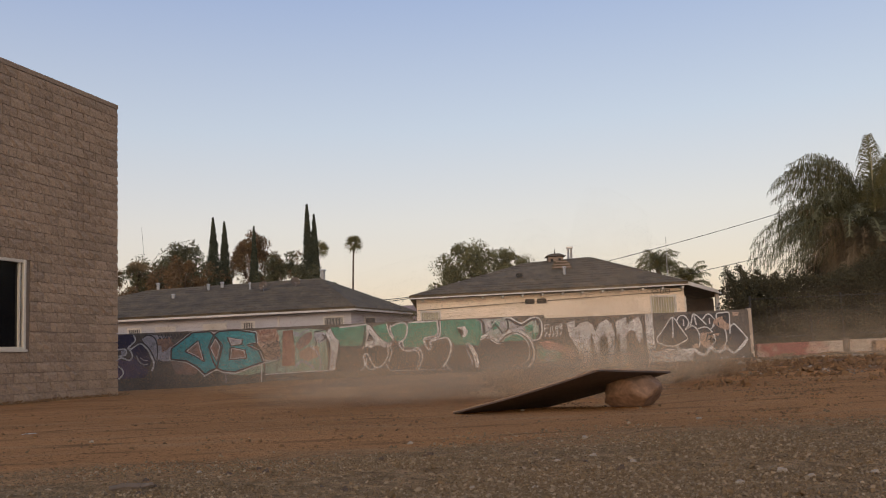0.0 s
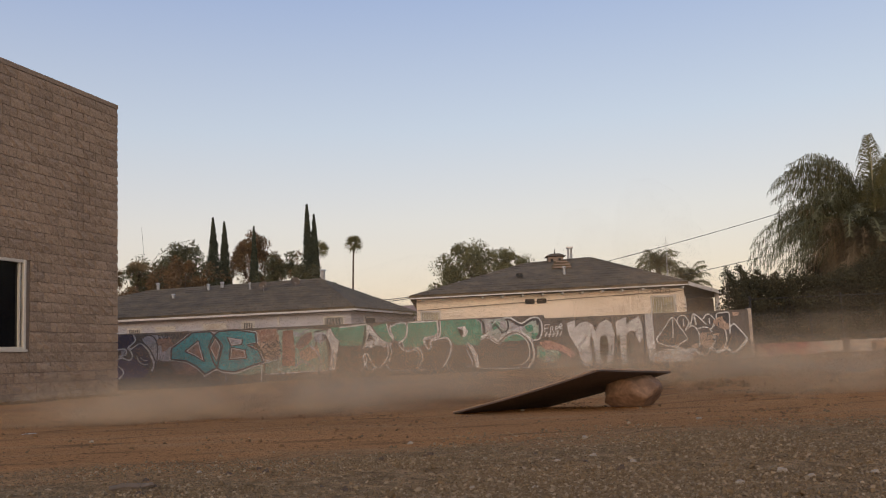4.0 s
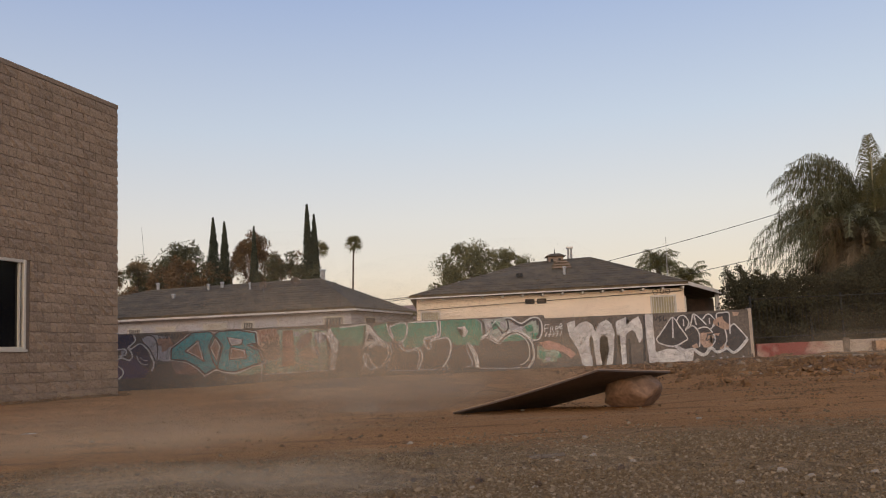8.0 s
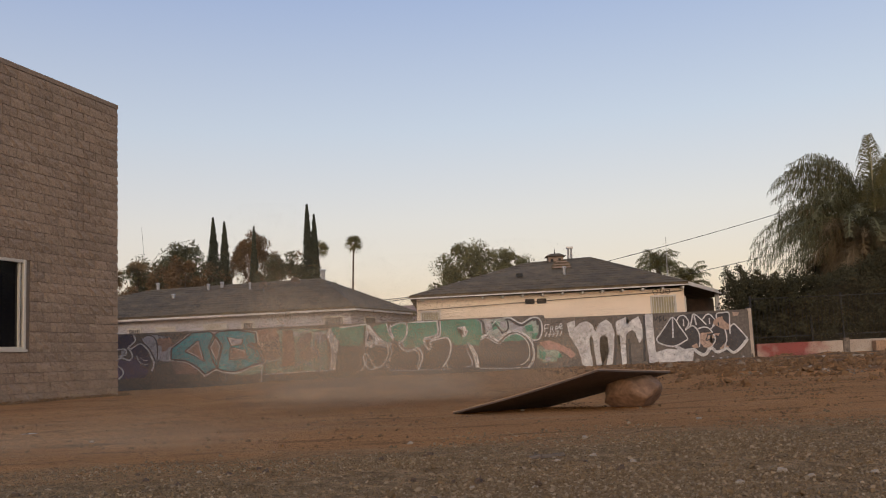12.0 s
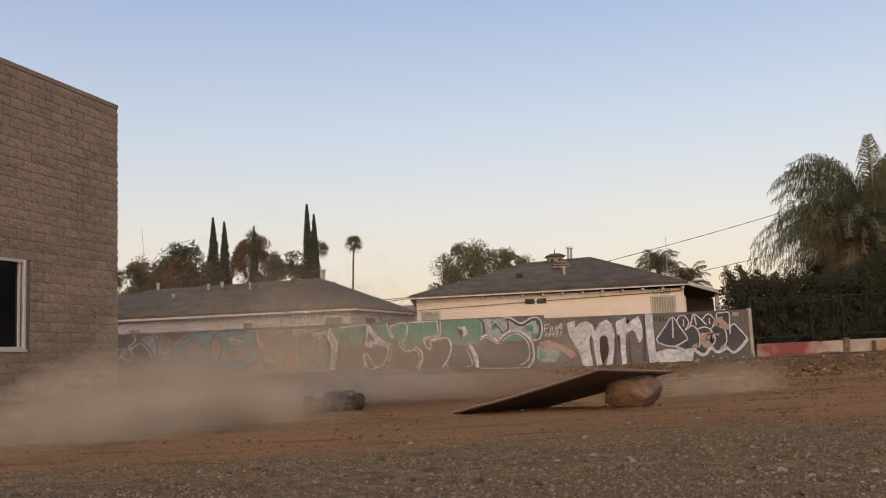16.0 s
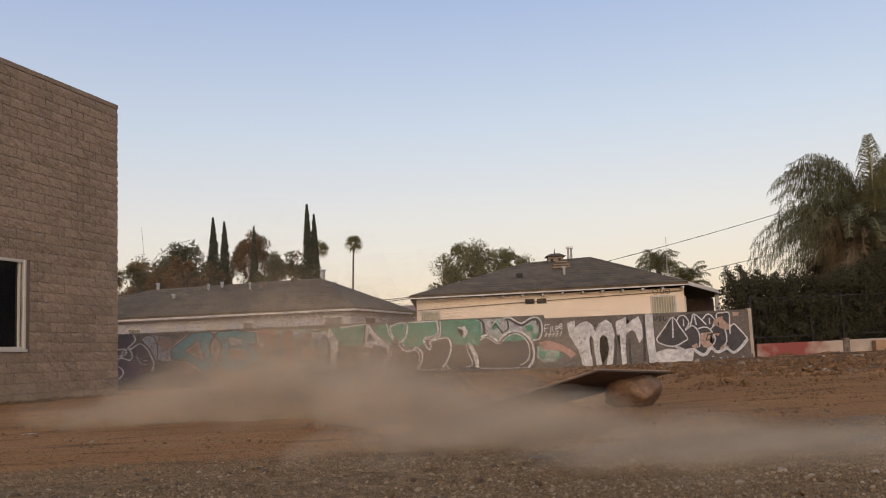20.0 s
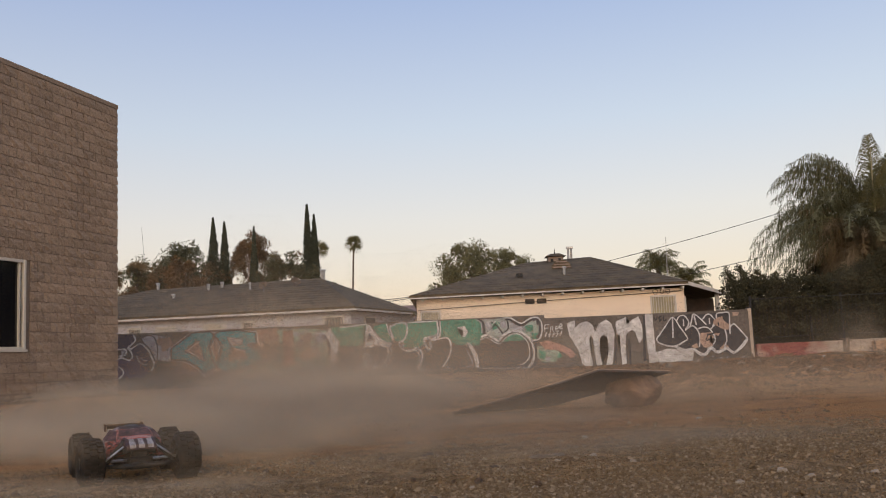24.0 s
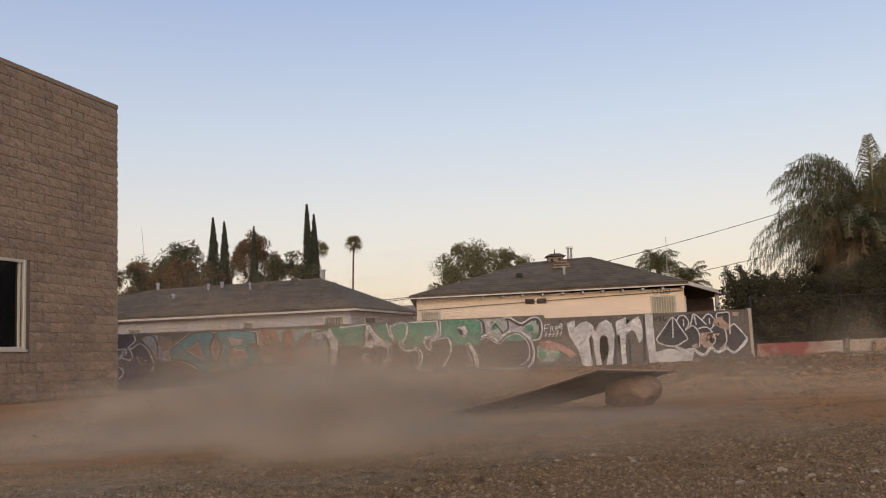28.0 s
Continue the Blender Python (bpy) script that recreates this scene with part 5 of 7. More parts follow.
painted("paint_patch", P_TAN, 2.6, [(8.29, 0.46), (8.47, 0.53), (8.53, 0.4), (8.34, 0.37)])
painted("paint_patch", P_TAN, 2.6, [(8.96, 0.89), (9.28, 0.84), (9.22, 0.75)])
painted("paint_patch", P_TAN, 2.6, [(9.09, 0.89), (9.16, 0.81), (9.04, 0.66)])
painted("paint_patch", P_TAN, 2.6, [(9.41, 0.49), (9.55, 0.37), (9.35, 0.23), (9.24, 0.34)])
painted("paint_patch", P_TAN, 2.6, [(9.76, 1.53), (9.97, 1.52), (9.94, 1.41), (9.77, 1.41)])
sprayed("sprayed_tag", P_BLACK, 2.8, 0.04, [(9.15, 1.15), (9.24, 1.23), (9.26, 1.07)])
sprayed("sprayed_tag", P_BLACK, 2.8, 0.04, [(8.73, 0.75), (8.86, 0.82), (8.8, 0.63), (8.96, 0.66)])
sprayed("sprayed_tag", P_BLACK, 2.8, 0.05, [(8.63, 0.87), (8.93, 0.82), (9.21, 0.92)])
painted("flaked_paint", P_PALE, 1.2, [(8.94, 0.08), (9.01, 0.1), (9.03, 0.06), (8.96, 0.04)])
painted("flaked_paint", P_PALE, 1.25, [(9.21, 0.01), (9.27, 0.03), (9.3, -0.01), (9.23, -0.02)])
painted("flaked_paint", P_PALE, 1.3, [(9.44, 0.04), (9.51, 0.05), (9.53, 0.02), (9.46, 0.0)])
painted("flaked_paint", P_PALE, 1.35, [(9.74, -0.03), (9.81, -0.02), (9.83, -0.05), (9.76, -0.07)])
painted("flaked_paint", P_PALE, 1.4, [(9.97, 0.04), (10.04, 0.05), (10.06, 0.01), (10.0, 0.0)])
painted("flaked_paint", P_PALE, 1.45, [(10.16, -0.09), (10.22, -0.07), (10.25, -0.11), (10.18, -0.12)])
painted("flaked_paint", P_PALE, 1.5, [(9.08, -0.11), (9.15, -0.1), (9.17, -0.14), (9.1, -0.15)])
painted("flaked_paint", P_PALE, 1.55, [(9.62, -0.1), (9.69, -0.09), (9.71, -0.13), (9.64, -0.14)])


# ---- plywood ramp on a boulder ----
A, D = Vector((0.02, 7.05, -0.008)), Vector((1.02, 6.22, 0.285))   # ends of the edge towards the street
W = Vector((0.68, 0.80, -0.055))                                   # across the board


def make_ramp():
    r = thing("plywood_ramp", "weathered plywood sheet leaning on a boulder as a jump ramp", "ramp")
    u = D - A
    n = u.cross(W).normalized()
    nu, nw = 14, 10
    # the top veneer is coloured much paler than the sheet below it
    for name, mat, lo, hi, lab in (("sheet", M_PLY, 0.0, 0.011, "dark weathered plywood sheet"), ("top_ply", M_PLYEDGE, 0.0115, 0.018, "pale tan top veneer")):
        bm = bmesh.new()
        g = {}
        for k, t in enumerate((lo, hi)):
            for i in range(nu + 1):
                for j in range(nw + 1):
                    s, v = i / nu, j / nw
                    sag = -0.012 * math.sin(s * math.pi) * (1 - 0.3 * v)
                    chip = 0.006 * noise.noise(Vector((i * 0.9, j * 0.9, 5))) if i in (0, nu) or j in (0, nw) else 0
                    g[k, i, j] = bm.verts.new(A + u * (s + chip) + W * v + n * t + Vector((0, 0, sag)))
        for i in range(nu):
            for j in range(nw):
                bm.faces.new([g[1, a, b] for a, b in ((i, j), (i + 1, j), (i + 1, j + 1), (i, j + 1))])
                bm.faces.new([g[0, a, b] for a, b in ((i, j), (i, j + 1), (i + 1, j + 1), (i + 1, j))])
        for i in range(nu):
            for j in (0, nw):
                bm.faces.new([g[0, i, j], g[0, i + 1, j], g[1, i + 1, j], g[1, i, j]])
        for j in range(nw):
            for i in (0, nu):
                bm.faces.new([g[0, i, j], g[0, i, j + 1], g[1, i, j + 1], g[1, i, j]])
        bmesh.ops.recalc_face_normals(bm, faces=bm.faces)
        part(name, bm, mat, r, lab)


make_ramp()


def boulder(name, centre, size, seed, rough=0.16):
    bm = bmesh.new()
    bmesh.ops.create_icosphere(bm, subdivisions=4, radius=1)
    for v in bm.verts:
        p = v.co.copy()
        k = 1 + rough * noise.noise(p * 1.1 + Vector((seed, 0, 0))) + 0.4 * rough * noise.noise(p * 3 + Vector((0, seed, 0))) + 0.12 * rough * noise.noise(p * 9)
        # broken facets
        for fx, fy, fz, cut in ((0.75, -0.5, -0.55, 0.72), (-0.7, -0.6, 0.25, 0.86), (0.2, -0.9, 0.35, 0.84), (0, -0.1, 1, 0.84), (0, 0, -1, 0.8), (-0.5, -0.7, -0.5, 0.8), (0.6, -0.4, 0.6, 0.86), (1, 0, 0.1, 0.9)):
            d = p.normalized().dot(Vector((fx, fy, fz)).normalized())
            if d * k > cut:
                k = cut / d
        v.co = Vector((p.x * size[0] * k, p.y * size[1] * k, p.z * size[2] * k)) + Vector(centre)
    ob = part(name, bm, M_ROCK, smooth=True)
    ob.data.shade_smooth()
    return ob


tagged(boulder("boulder", (1.40, 6.93, 0.108), (0.225, 0.26, 0.145), 3.7, 0.3), "rounded brown boulder propping up the ramp", "rock")


# ---- trees ----
def leaves(name, centres, radius, per, size, material, parent, seed, tall=1.0, flat=0.0, kind=""):
    """Clumps of small pointed leaves round given centres; every leaf is a separate folded blade."""
    rng = np.random.default_rng(seed)
    c = np.repeat(np.array(centres, float), per, axis=0)
    r = np.repeat(np.broadcast_to(np.array(radius, float), (len(centres),)), per)
    n = len(c)
    d = rng.normal(size=(n, 3))
    d /= np.linalg.norm(d, axis=1)[:, None]
    p = c + d * (r * rng.random(n) ** 0.45)[:, None] * np.array((1, 1, 1 - flat))
    a = rng.normal(size=(n, 3)) + np.array((0, 0, tall - 1))
    a /= np.linalg.norm(a, axis=1)[:, None]
    b = np.cross(a, rng.normal(size=(n, 3)))
    b /= np.linalg.norm(b, axis=1)[:, None] + 1e-9
    s = (size * rng.uniform(0.6, 1.4, n))[:, None]
    v = np.stack((p - a * s, p + b * s * 0.45, p + a * s, p - b * s * 0.45), 1).reshape(-1, 3)
    f = np.arange(n * 4).reshape(-1, 4)
    return raw(name, v.tolist(), f.tolist(), material, parent, kind=kind)


def tree(x, y, height, width, seed, material, label, clumps=60, per=55, leaf=0.16, low=0.35, name="tree"):
    rng = random.Random(seed)
    t = thing(name, label, "tree", at=pose(x, y, 0))
    top = height * 0.62
    bm = bent_rod([(0, 0, -0.2), (0.1, 0, height * 0.3), (0.0, 0.1, top)], [0.22, 0.16, 0.09])
    cs, rs = [], []
    lobes = []
    count = max(6, clumps // 6)
    for i in range(count):
        a, h = i * 2.4 + rng.uniform(-0.5, 0.5), (i + 0.3 + 0.4 * rng.random()) / count
        prof = (1 - max(0.0, h - 0.45) ** 2 * 2.6) * rng.uniform(0.45, 1.05)
        lobes.append(Vector((math.cos(a) * width / 2 * prof, math.sin(a) * width / 2 * prof, height * (low + (0.94 - low) * h))))
        rod(bm, (0, 0, min(top, lobes[-1].z * 0.7)), lobes[-1], 0.06, 0.02, 5, caps=False)
    for i in range(clumps):
        c = lobes[i % len(lobes)] + Vector((rng.gauss(0, 0.085), rng.gauss(0, 0.085), rng.gauss(0, 0.065))) * width
        cs.append((c.x, c.y, min(c.z, height * 0.985)))
        rs.append(width * rng.uniform(0.06, 0.13))
    part("trunk", bm, M_BARK, t)
    leaves("crown", cs, rs, int(per * 3.6), leaf * 0.50, material, t, seed)
    return t


def cypress(x, y, height, width, seed, lean=0.0):
    t = thing("cypress", "tall narrow dark cypress rising behind the roofs", "tree", "cypresses behind the houses", at=pose(x, y, 0, 0, lean, 0))
    rng = random.Random(seed)
    part("trunk", bent_rod([(0, 0, -0.2), (0, 0, height * 0.5), (0, 0, height * 0.96)], [0.2, 0.12, 0.02]), M_BARK, t)
    cs, rs = [], []
    for i in range(190):
        h = 0.08 + 0.92 * ((i + rng.random()) / 190) ** 0.9
        w = width / 2 * 1.42 * (max(0.0, 1.004 - h) ** 0.85 + 0.01) * (0.94 + 0.06 * math.sin(h * 9 + seed))
        a = rng.uniform(0, 6.28)
        k = rng.uniform(0.0, 0.3)
        cs.append((math.cos(a) * w * k, math.sin(a) * w * k, h * height))
        rs.append(w * 0.8 + 0.02)
    leaves("crown", cs, rs, 130, 0.052, L_CYPRESS, t, seed, tall=3.0)
    return t


def frond(verts, faces, base, az, elev, length, droop, rng, leaflet=0.45, pairs=34, spread=1.0):
    """One arching palm frond: a thin rachis and many hanging leaflets."""
    base = Vector(base)
    dirv = Vector((math.cos(az), math.sin(az), 0))
    side = Vector((-dirv.y, dirv.x, 0))
    pts, p, e = [base], base.copy(), elev
    n = 12
    for i in range(n):
        p = p + (dirv * math.cos(e) + Vector((0, 0, math.sin(e)))) * (length / n)
        e -= droop / n * (0.5 + i / n)
        pts.append(p)
    for i in range(n):
        r = 0.035 * (1 - i / n) + 0.006
        k = len(verts)
        for q in (pts[i], pts[i + 1]):
            verts += [q + side * r, q - side * r, q + Vector((0, 0, -r))]
        faces += [(k, k + 3, k + 4, k + 1), (k + 1, k + 4, k + 5, k + 2), (k + 2, k + 5, k + 3, k)]
    for i in range(pairs):
        s = 0.14 + 0.86 * i / pairs
        f = s * n
        j = min(n - 1, int(f))
        q = pts[j].lerp(pts[j + 1], f - j)
        t = (pts[j + 1] - pts[j]).normalized()
        ll = leaflet * (0.45 + 0.9 * math.sin(min(1, s * 1.05) * math.pi) ** 0.7) * rng.uniform(0.8, 1.15)
        for sg in (-1, 1):
            out = (side * sg * spread * rng.uniform(0.45, 0.9) + t * rng.uniform(0.2, 0.6) + Vector((0, 0, rng.uniform(-0.2, 0.3)))).normalized()
            mid = q + out * ll * 0.42
            tip = mid + (out * 0.35 + Vector((0, 0, -rng.uniform(0.7, 1.2)))).normalized() * ll * 0.68
            wv = t * 0.0115
            k = len(verts)
            verts += [q - wv, q + wv, mid + wv * 0.9, mid - wv * 0.9, tip]
            faces += [(k, k + 1, k + 2, k + 3), (k + 3, k + 2, k + 4)]


def queen_palm(x, y, trunk, seed, fronds, label, name="queen_palm", length=3.2, leaflet=0.5, pairs=40, dead=10, leaf=None):
    rng = random.Random(seed)
    t = thing(name, label, "palm tree", at=pose(x, y, 0))
    part("trunk", bent_rod([(0, 0, -0.2), (0.05, 0, trunk * 0.5), (0, 0, trunk)], [0.2, 0.16, 0.14], 10), M_BARK, t)
    for i in range(fronds):
        v, f = [], []
        az = i * 2.399 + rng.uniform(-0.2, 0.2)
        k = i % 3
        elev = radians(rng.uniform(*((66, 86), (45, 70), (10, 50))[k]))
        drop = radians(rng.uniform(*((85, 135), (105, 150), (105, 140))[k]))
        frond(v, f, (0, 0, trunk - 0.3 + rng.uniform(0, 0.4)), az, elev, length * rng.uniform(0.8, 1.12), drop, rng, leaflet, pairs, rng.uniform(0.5, 1.0))
        raw("frond", [tuple(p) for p in v], f, leaf or L_PALM, t)
    for i in range(dead):
        v, f = [], []
        frond(v, f, (0, 0, trunk - 0.3), rng.uniform(0, 6.28), radians(rng.uniform(-70, 30)), length * rng.uniform(0.6, 0.95), radians(rng.uniform(60, 120)), rng, leaflet * 0.8, pairs)
        raw("dead_frond", [tuple(p) for p in v], f, L_DRY, t, "brown hanging dead frond")
    return t


def great_palm(x, y, trunk):
    """A full-grown queen palm: high arching fronds, a skirt of brown hanging ones, one young frond standing upright."""
    rng = random.Random(33)
    t = thing("queen_palm", "large queen palm with arching fronds and a brown skirt", "palm tree", at=pose(x, y, 0))
    part("trunk", bent_rod([(0, 0, -0.2), (0.05, 0, trunk * 0.5), (0, 0, trunk)], [0.22, 0.18, 0.16], 10), M_BARK, t)

    def grow(name, base, az, elev, length, droop, leaflet, pairs, material, label="", spread=0.8):
        v, f = [], []
        frond(v, f, base, radians(az), radians(elev), length, radians(droop), rng, leaflet, pairs, spread)
        raw(name, [tuple(p) for p in v], f, material, t, label)

    top = (0, 0, trunk)
    # tiers on both sides: start angle, droop and length from the highest arch to the lowest
    for elev, drop, length in ((82, 150, 4.7), (73, 137, 4.6), (62, 120, 4.4), (44, 104, 4.2), (24, 92, 4.8), (6, 78, 4.9), (-10, 62, 4.5)):
        for side in (180, 0):
            for turn in ((-17, 12) if elev > 30 else (-20, -3, 14)):
                grow("frond", top, side + turn + rng.uniform(-5, 5), elev + rng.uniform(-4, 4), length * rng.uniform(0.93, 1.04), drop + rng.uniform(-8, 8), 0.72, 78, L_PALM)
    for i in range(46):
        grow("frond", top, 60 + i * 137.5, rng.uniform(15, 84), rng.uniform(3.2, 4.2), rng.uniform(95, 150), 0.70, 64, L_PALM)
    for i in range(110):
        az = rng.uniform(110, 300) if i % 5 < 3 else rng.uniform(-100, 80)
        grow("dead_frond", (0, 0, trunk - rng.uniform(0.2, 0.7)), az, rng.uniform(-40, 45), rng.uniform(2.2, 3.4), rng.uniform(60, 120), 0.66, 50, L_DRY if i % 4 else L_PALM, "brown hanging dead frond", 0.5)
    # the newest arches, close round the spear, open the crown upwards
    for az, elev, length, drop in ((172, 85, 4.35, 134), (190, 82, 4.6, 128), (160, 87, 4.1, 122), (205, 85, 4.0, 126), (183, 88, 3.9, 100), (20, 86, 4.3, 126), (340, 85, 4.3, 118), (0, 88, 4.0, 92)):
        grow("frond", (0, -0.3, trunk + 0.15), az, elev, length, drop, 0.72, 78, L_PALM)
    grow("spear_frond", (0.05, -1.0, trunk - 0.4), 60, 88, 4.15, 26, 0.80, 210, L_SPEAR, "upright yellowish young frond", 1.0)
    for az, elev, droop in ((5, 86, 66), (280, 82, 70)):
        grow("young_frond", (0.05, -0.9, trunk - 0.2), az, elev, 3.7, droop, 0.56, 120, L_SPEAR, "upright yellowish young frond", 0.9)
    part("midrib", bent_rod([(0.06, -1.06, trunk - 0.5), (0.10, -1.02, trunk + 1.5), (0.24, -0.85, trunk + 3.0)], [0.035, 0.025, 0.012], 6), M_SPEARRIB, t, "pale yellow midrib of the young frond")
    return t


def fan_palm(x, y, height, seed, size=1.0, label="tall thin fan palm with a tuft of leaves at the top"):
    rng = random.Random(seed)
    t = thing("fan_palm", label, "palm tree", at=pose(x, y, 0))
    part("trunk", bent_rod([(0.35, 0, -0.2), (-0.25, 0, height * 0.5), (0, 0, height)], [0.15, 0.09, 0.07], 8), M_BARK, t)
    v, f = [], []
    for i in range(30):
        az, el = rng.uniform(0, 6.28), radians(rng.uniform(-60, 75))
        d = Vector((math.cos(az) * math.cos(el), math.sin(az) * math.cos(el), math.sin(el)))
        c = Vector((0, 0, height)) + d * 0.22 * size
        s = d.cross(Vector((rng.uniform(-1, 1), rng.uniform(-1, 1), rng.uniform(-0.5, 1)))).normalized()
        u = s.cross(d)
        for k in range(7):
            a = (k - 3) * 0.30
            o = (d * math.cos(a) + s * math.sin(a)).normalized()
            tip = c + o * 1.25 * size + Vector((0, 0, -0.2 * size))
            n0 = len(v)
            wv = (s * math.cos(a) - d * math.sin(a)) * 0.045 * size
            v += [c - wv * 0.4, c + wv * 0.4, c + o * 0.7 * size + wv, tip, c + o * 0.7 * size - wv]
            f.append((n0, n0 + 1, n0 + 2, n0 + 3, n0 + 4))
    raw("crown", [tuple(p) for p in v], f, L_OLIVE if y > 70 else L_DRY, t)
    return t


for x, h, w, s in ((-15.4, 10.5, 1.9, 1), (-14.7, 10.25, 1.75, 2), (-12.75, 9.85, 1.3, 3), (-9.15, 11.25, 1.8, 4), (-8.72, 10.55, 1.6, 5)):
    cypress(x, 60 + s * 0.2, h, w, s)
tree(-17.0, 58, 8.3, 6.6, 11, L_TREE, "broad dark green tree behind the grey house", 120, 70, 0.15)
tree(-19.6, 60, 7.2, 5.0, 12, L_TREE, "dark green tree behind the grey house", 80, 60, 0.15)
tree(-15.6, 54, 6.9, 5.0, 18, L_RUSSET, "russet leaved tree behind the grey house", 70, 60, 0.14)
tree(-19.0, 52, 5.5, 4.2, 20, L_RUSSET, "low russet bush behind the grey house", 60, 60, 0.13)
tree(-13.2, 63, 9.7, 5.6, 13, L_RUSSET, "russet leaved tree between the cypresses", 130, 70, 0.15, 0.3)
tree(-10.3, 58, 7.5, 4.2, 14, L_TREE, "dark green tree behind the grey house", 80, 60, 0.14)
tree(-6.6, 53, 5.4, 1.5, 15, L_OLIVE, "small thin tree behind the roof", 22, 40, 0.14)
tree(1.6, 46.5, 5.95, 5.2, 16, L_OLIVE, "rounded olive green tree behind the cream house", 140, 75, 0.11)
tree(3.4, 47, 5.85, 3.4, 17, L_OLIVE, "rounded olive green tree behind the cream house", 90, 70, 0.11)
tree(-0.2, 46, 4.5, 1.6, 19, L_OLIVE, "low olive green bush behind the cream house", 26, 50, 0.14)
fan_palm(-7.95, 80, 10.95, 21, 0.66)
fan_palm(-11.1, 80, 10.6, 22, 0.72, "fan palm partly hidden by the cypress")
fan_palm(-18.7, 55, 6.5, 23, 0.62, "short fan palm with yellowing leaves behind the grey house")
fan_palm(-20.6, 56, 6.3, 24, 0.62, "short fan palm with yellowing leaves behind the grey house")
queen_palm(12.35, 52, 5.0, 31, 40, "small arching palm behind the cream house", length=1.75, leaflet=0.40, pairs=32, dead=3, leaf=L_OLIVE)
queen_palm(14.1, 52, 4.2, 32, 34, "small arching palm behind the cream house", length=1.5, leaflet=0.36, pairs=30, dead=2, leaf=L_OLIVE)
great_palm(16.45, 35.2, 4.75)



def make_hedge():
    rng = random.Random(5)
    cs, rs = [], []
    for _ in range(1500):
        x = rng.uniform(10.5, 20.5)
        top = 2.55 + 0.35 * noise.noise(Vector((x * 0.9, 0, 0))) + max(0, x - 14) * 0.42
        z = rng.random() ** 0.8 * top
        cs.append((x, rng.uniform(31.75, 33.6), z + 0.1))
        rs.append(rng.uniform(0.16, 0.48))
    for _ in range(110):
        cs.append((rng.uniform(10.7, 20), rng.uniform(31.15, 31.5), rng.uniform(0.55, 2.6)))
        rs.append(rng.uniform(0.12, 0.3))
    hg = tagged(leaves("hedge", cs, rs, 150, 0.040, L_HEDGE, None, 6), "tall dark unclipped hedge growing through the iron fence", "hedge", kind="stuff")
    return hg


def shrub(x, y, height, seed):
    """A thin upright shrub with loose feathery twigs."""
    rng = random.Random(seed)
    t = thing("shrub", "thin feathery shrub standing above the hedge", "shrub", "shrubs above the hedge", at=pose(x, y, 0))
    bm, cs, rs = rodded((0, 0, -0.1), (0, 0, height * 0.9), 0.03, 0.008, 6), [], []
    for k in range(46):
        u = 0.45 + 0.55 * (k + rng.random()) / 46
        a, reach = rng.uniform(0, 6.28), rng.uniform(0.1, 0.42) * (1.12 - u) * 2.0
        c = (math.cos(a) * reach, math.sin(a) * reach, height * u)
        rod(bm, (0, 0, height * (u - 0.1)), c, 0.008, 0.003, 5, caps=False)
        cs.append(c)
        rs.append(rng.uniform(0.10, 0.20))
    part("stem", bm, M_BARK, t)
    leaves("foliage", cs, rs, 30, 0.040, L_HEDGE, t, seed, tall=2.0)


for i, (x, h) in enumerate(((10.38, 3.2), (10.62, 3.0), (10.98, 3.32), (11.12, 2.95), (11.5, 3.15), (11.85, 2.9), (12.2, 2.95))):
    shrub(x, 33.2 + 0.1 * (i % 3), h, 70 + i)
make_hedge()
tree(17.6, 38.2, 5.0, 4.8, 41, L_HEDGE, "dark tree behind the hedge below the palm", 190, 90, 0.11, 0.1)
tree(20.2, 38.5, 6.0, 5.0, 42, L_HEDGE, "dark tree behind the hedge below the palm", 130, 80, 0.15, 0.1)


# ---- overhead cables, antenna ----
def cable(name, a, b, sag, r, label):
    a, b = Vector(a), Vector(b)
    pts = [a.lerp(b, i / 16) - Vector((0, 0, sag * 4 * (i / 16) * (1 - i / 16))) for i in range(17)]
    tagged(part(name, bent_rod(pts, [r] * 17, 5), M_DARK), label, "cable")


cable("overhead_cable", (6.98, 38.0, 4.18), (21.35, 40.0, 7.88), 0.14, 0.013, "black overhead cable slung from the cream house")
cable("overhead_cable", (8.99, 38.0, 3.27), (21.13, 40.0, 5.78), 0.14, 0.012, "black overhead cable slung over the porch")
cable("overhead_cable", (-4.4, 60, 4.45), (-0.69, 40, 3.28), 0.05, 0.02, "black overhead cable running behind the cream house")
cable("overhead_cable", (-5.0, 60, 4.30), (-1.2, 40, 3.16), 0.05, 0.02, "black overhead cable running behind the cream house")
radio = thing("radio_mast", "thin pale whip aerial rising behind the grey house", "antenna")
part("mast", rodded((-19.6, 60, 3.0), (-20.15, 60, 10.0), 0.03, 0.012, 6), M_METAL, radio)
an = thing("tv_antenna", "thin metal aerial mast above the cream house", "antenna")
part("mast", rodded((10.35, 42, 2.6), (10.43, 42, 5.57), 0.02, 0.012), M_METAL, an)
for z in (5.0, 5.25):
    part("element", rodded((10.25, 42, z), (10.6, 42, z), 0.007, sides=5), M_METAL, an)


# ---- radio-controlled monster truck ----
WHEEL_R, WHEELBASE, TRACK = 0.088, 0.392, 0.356


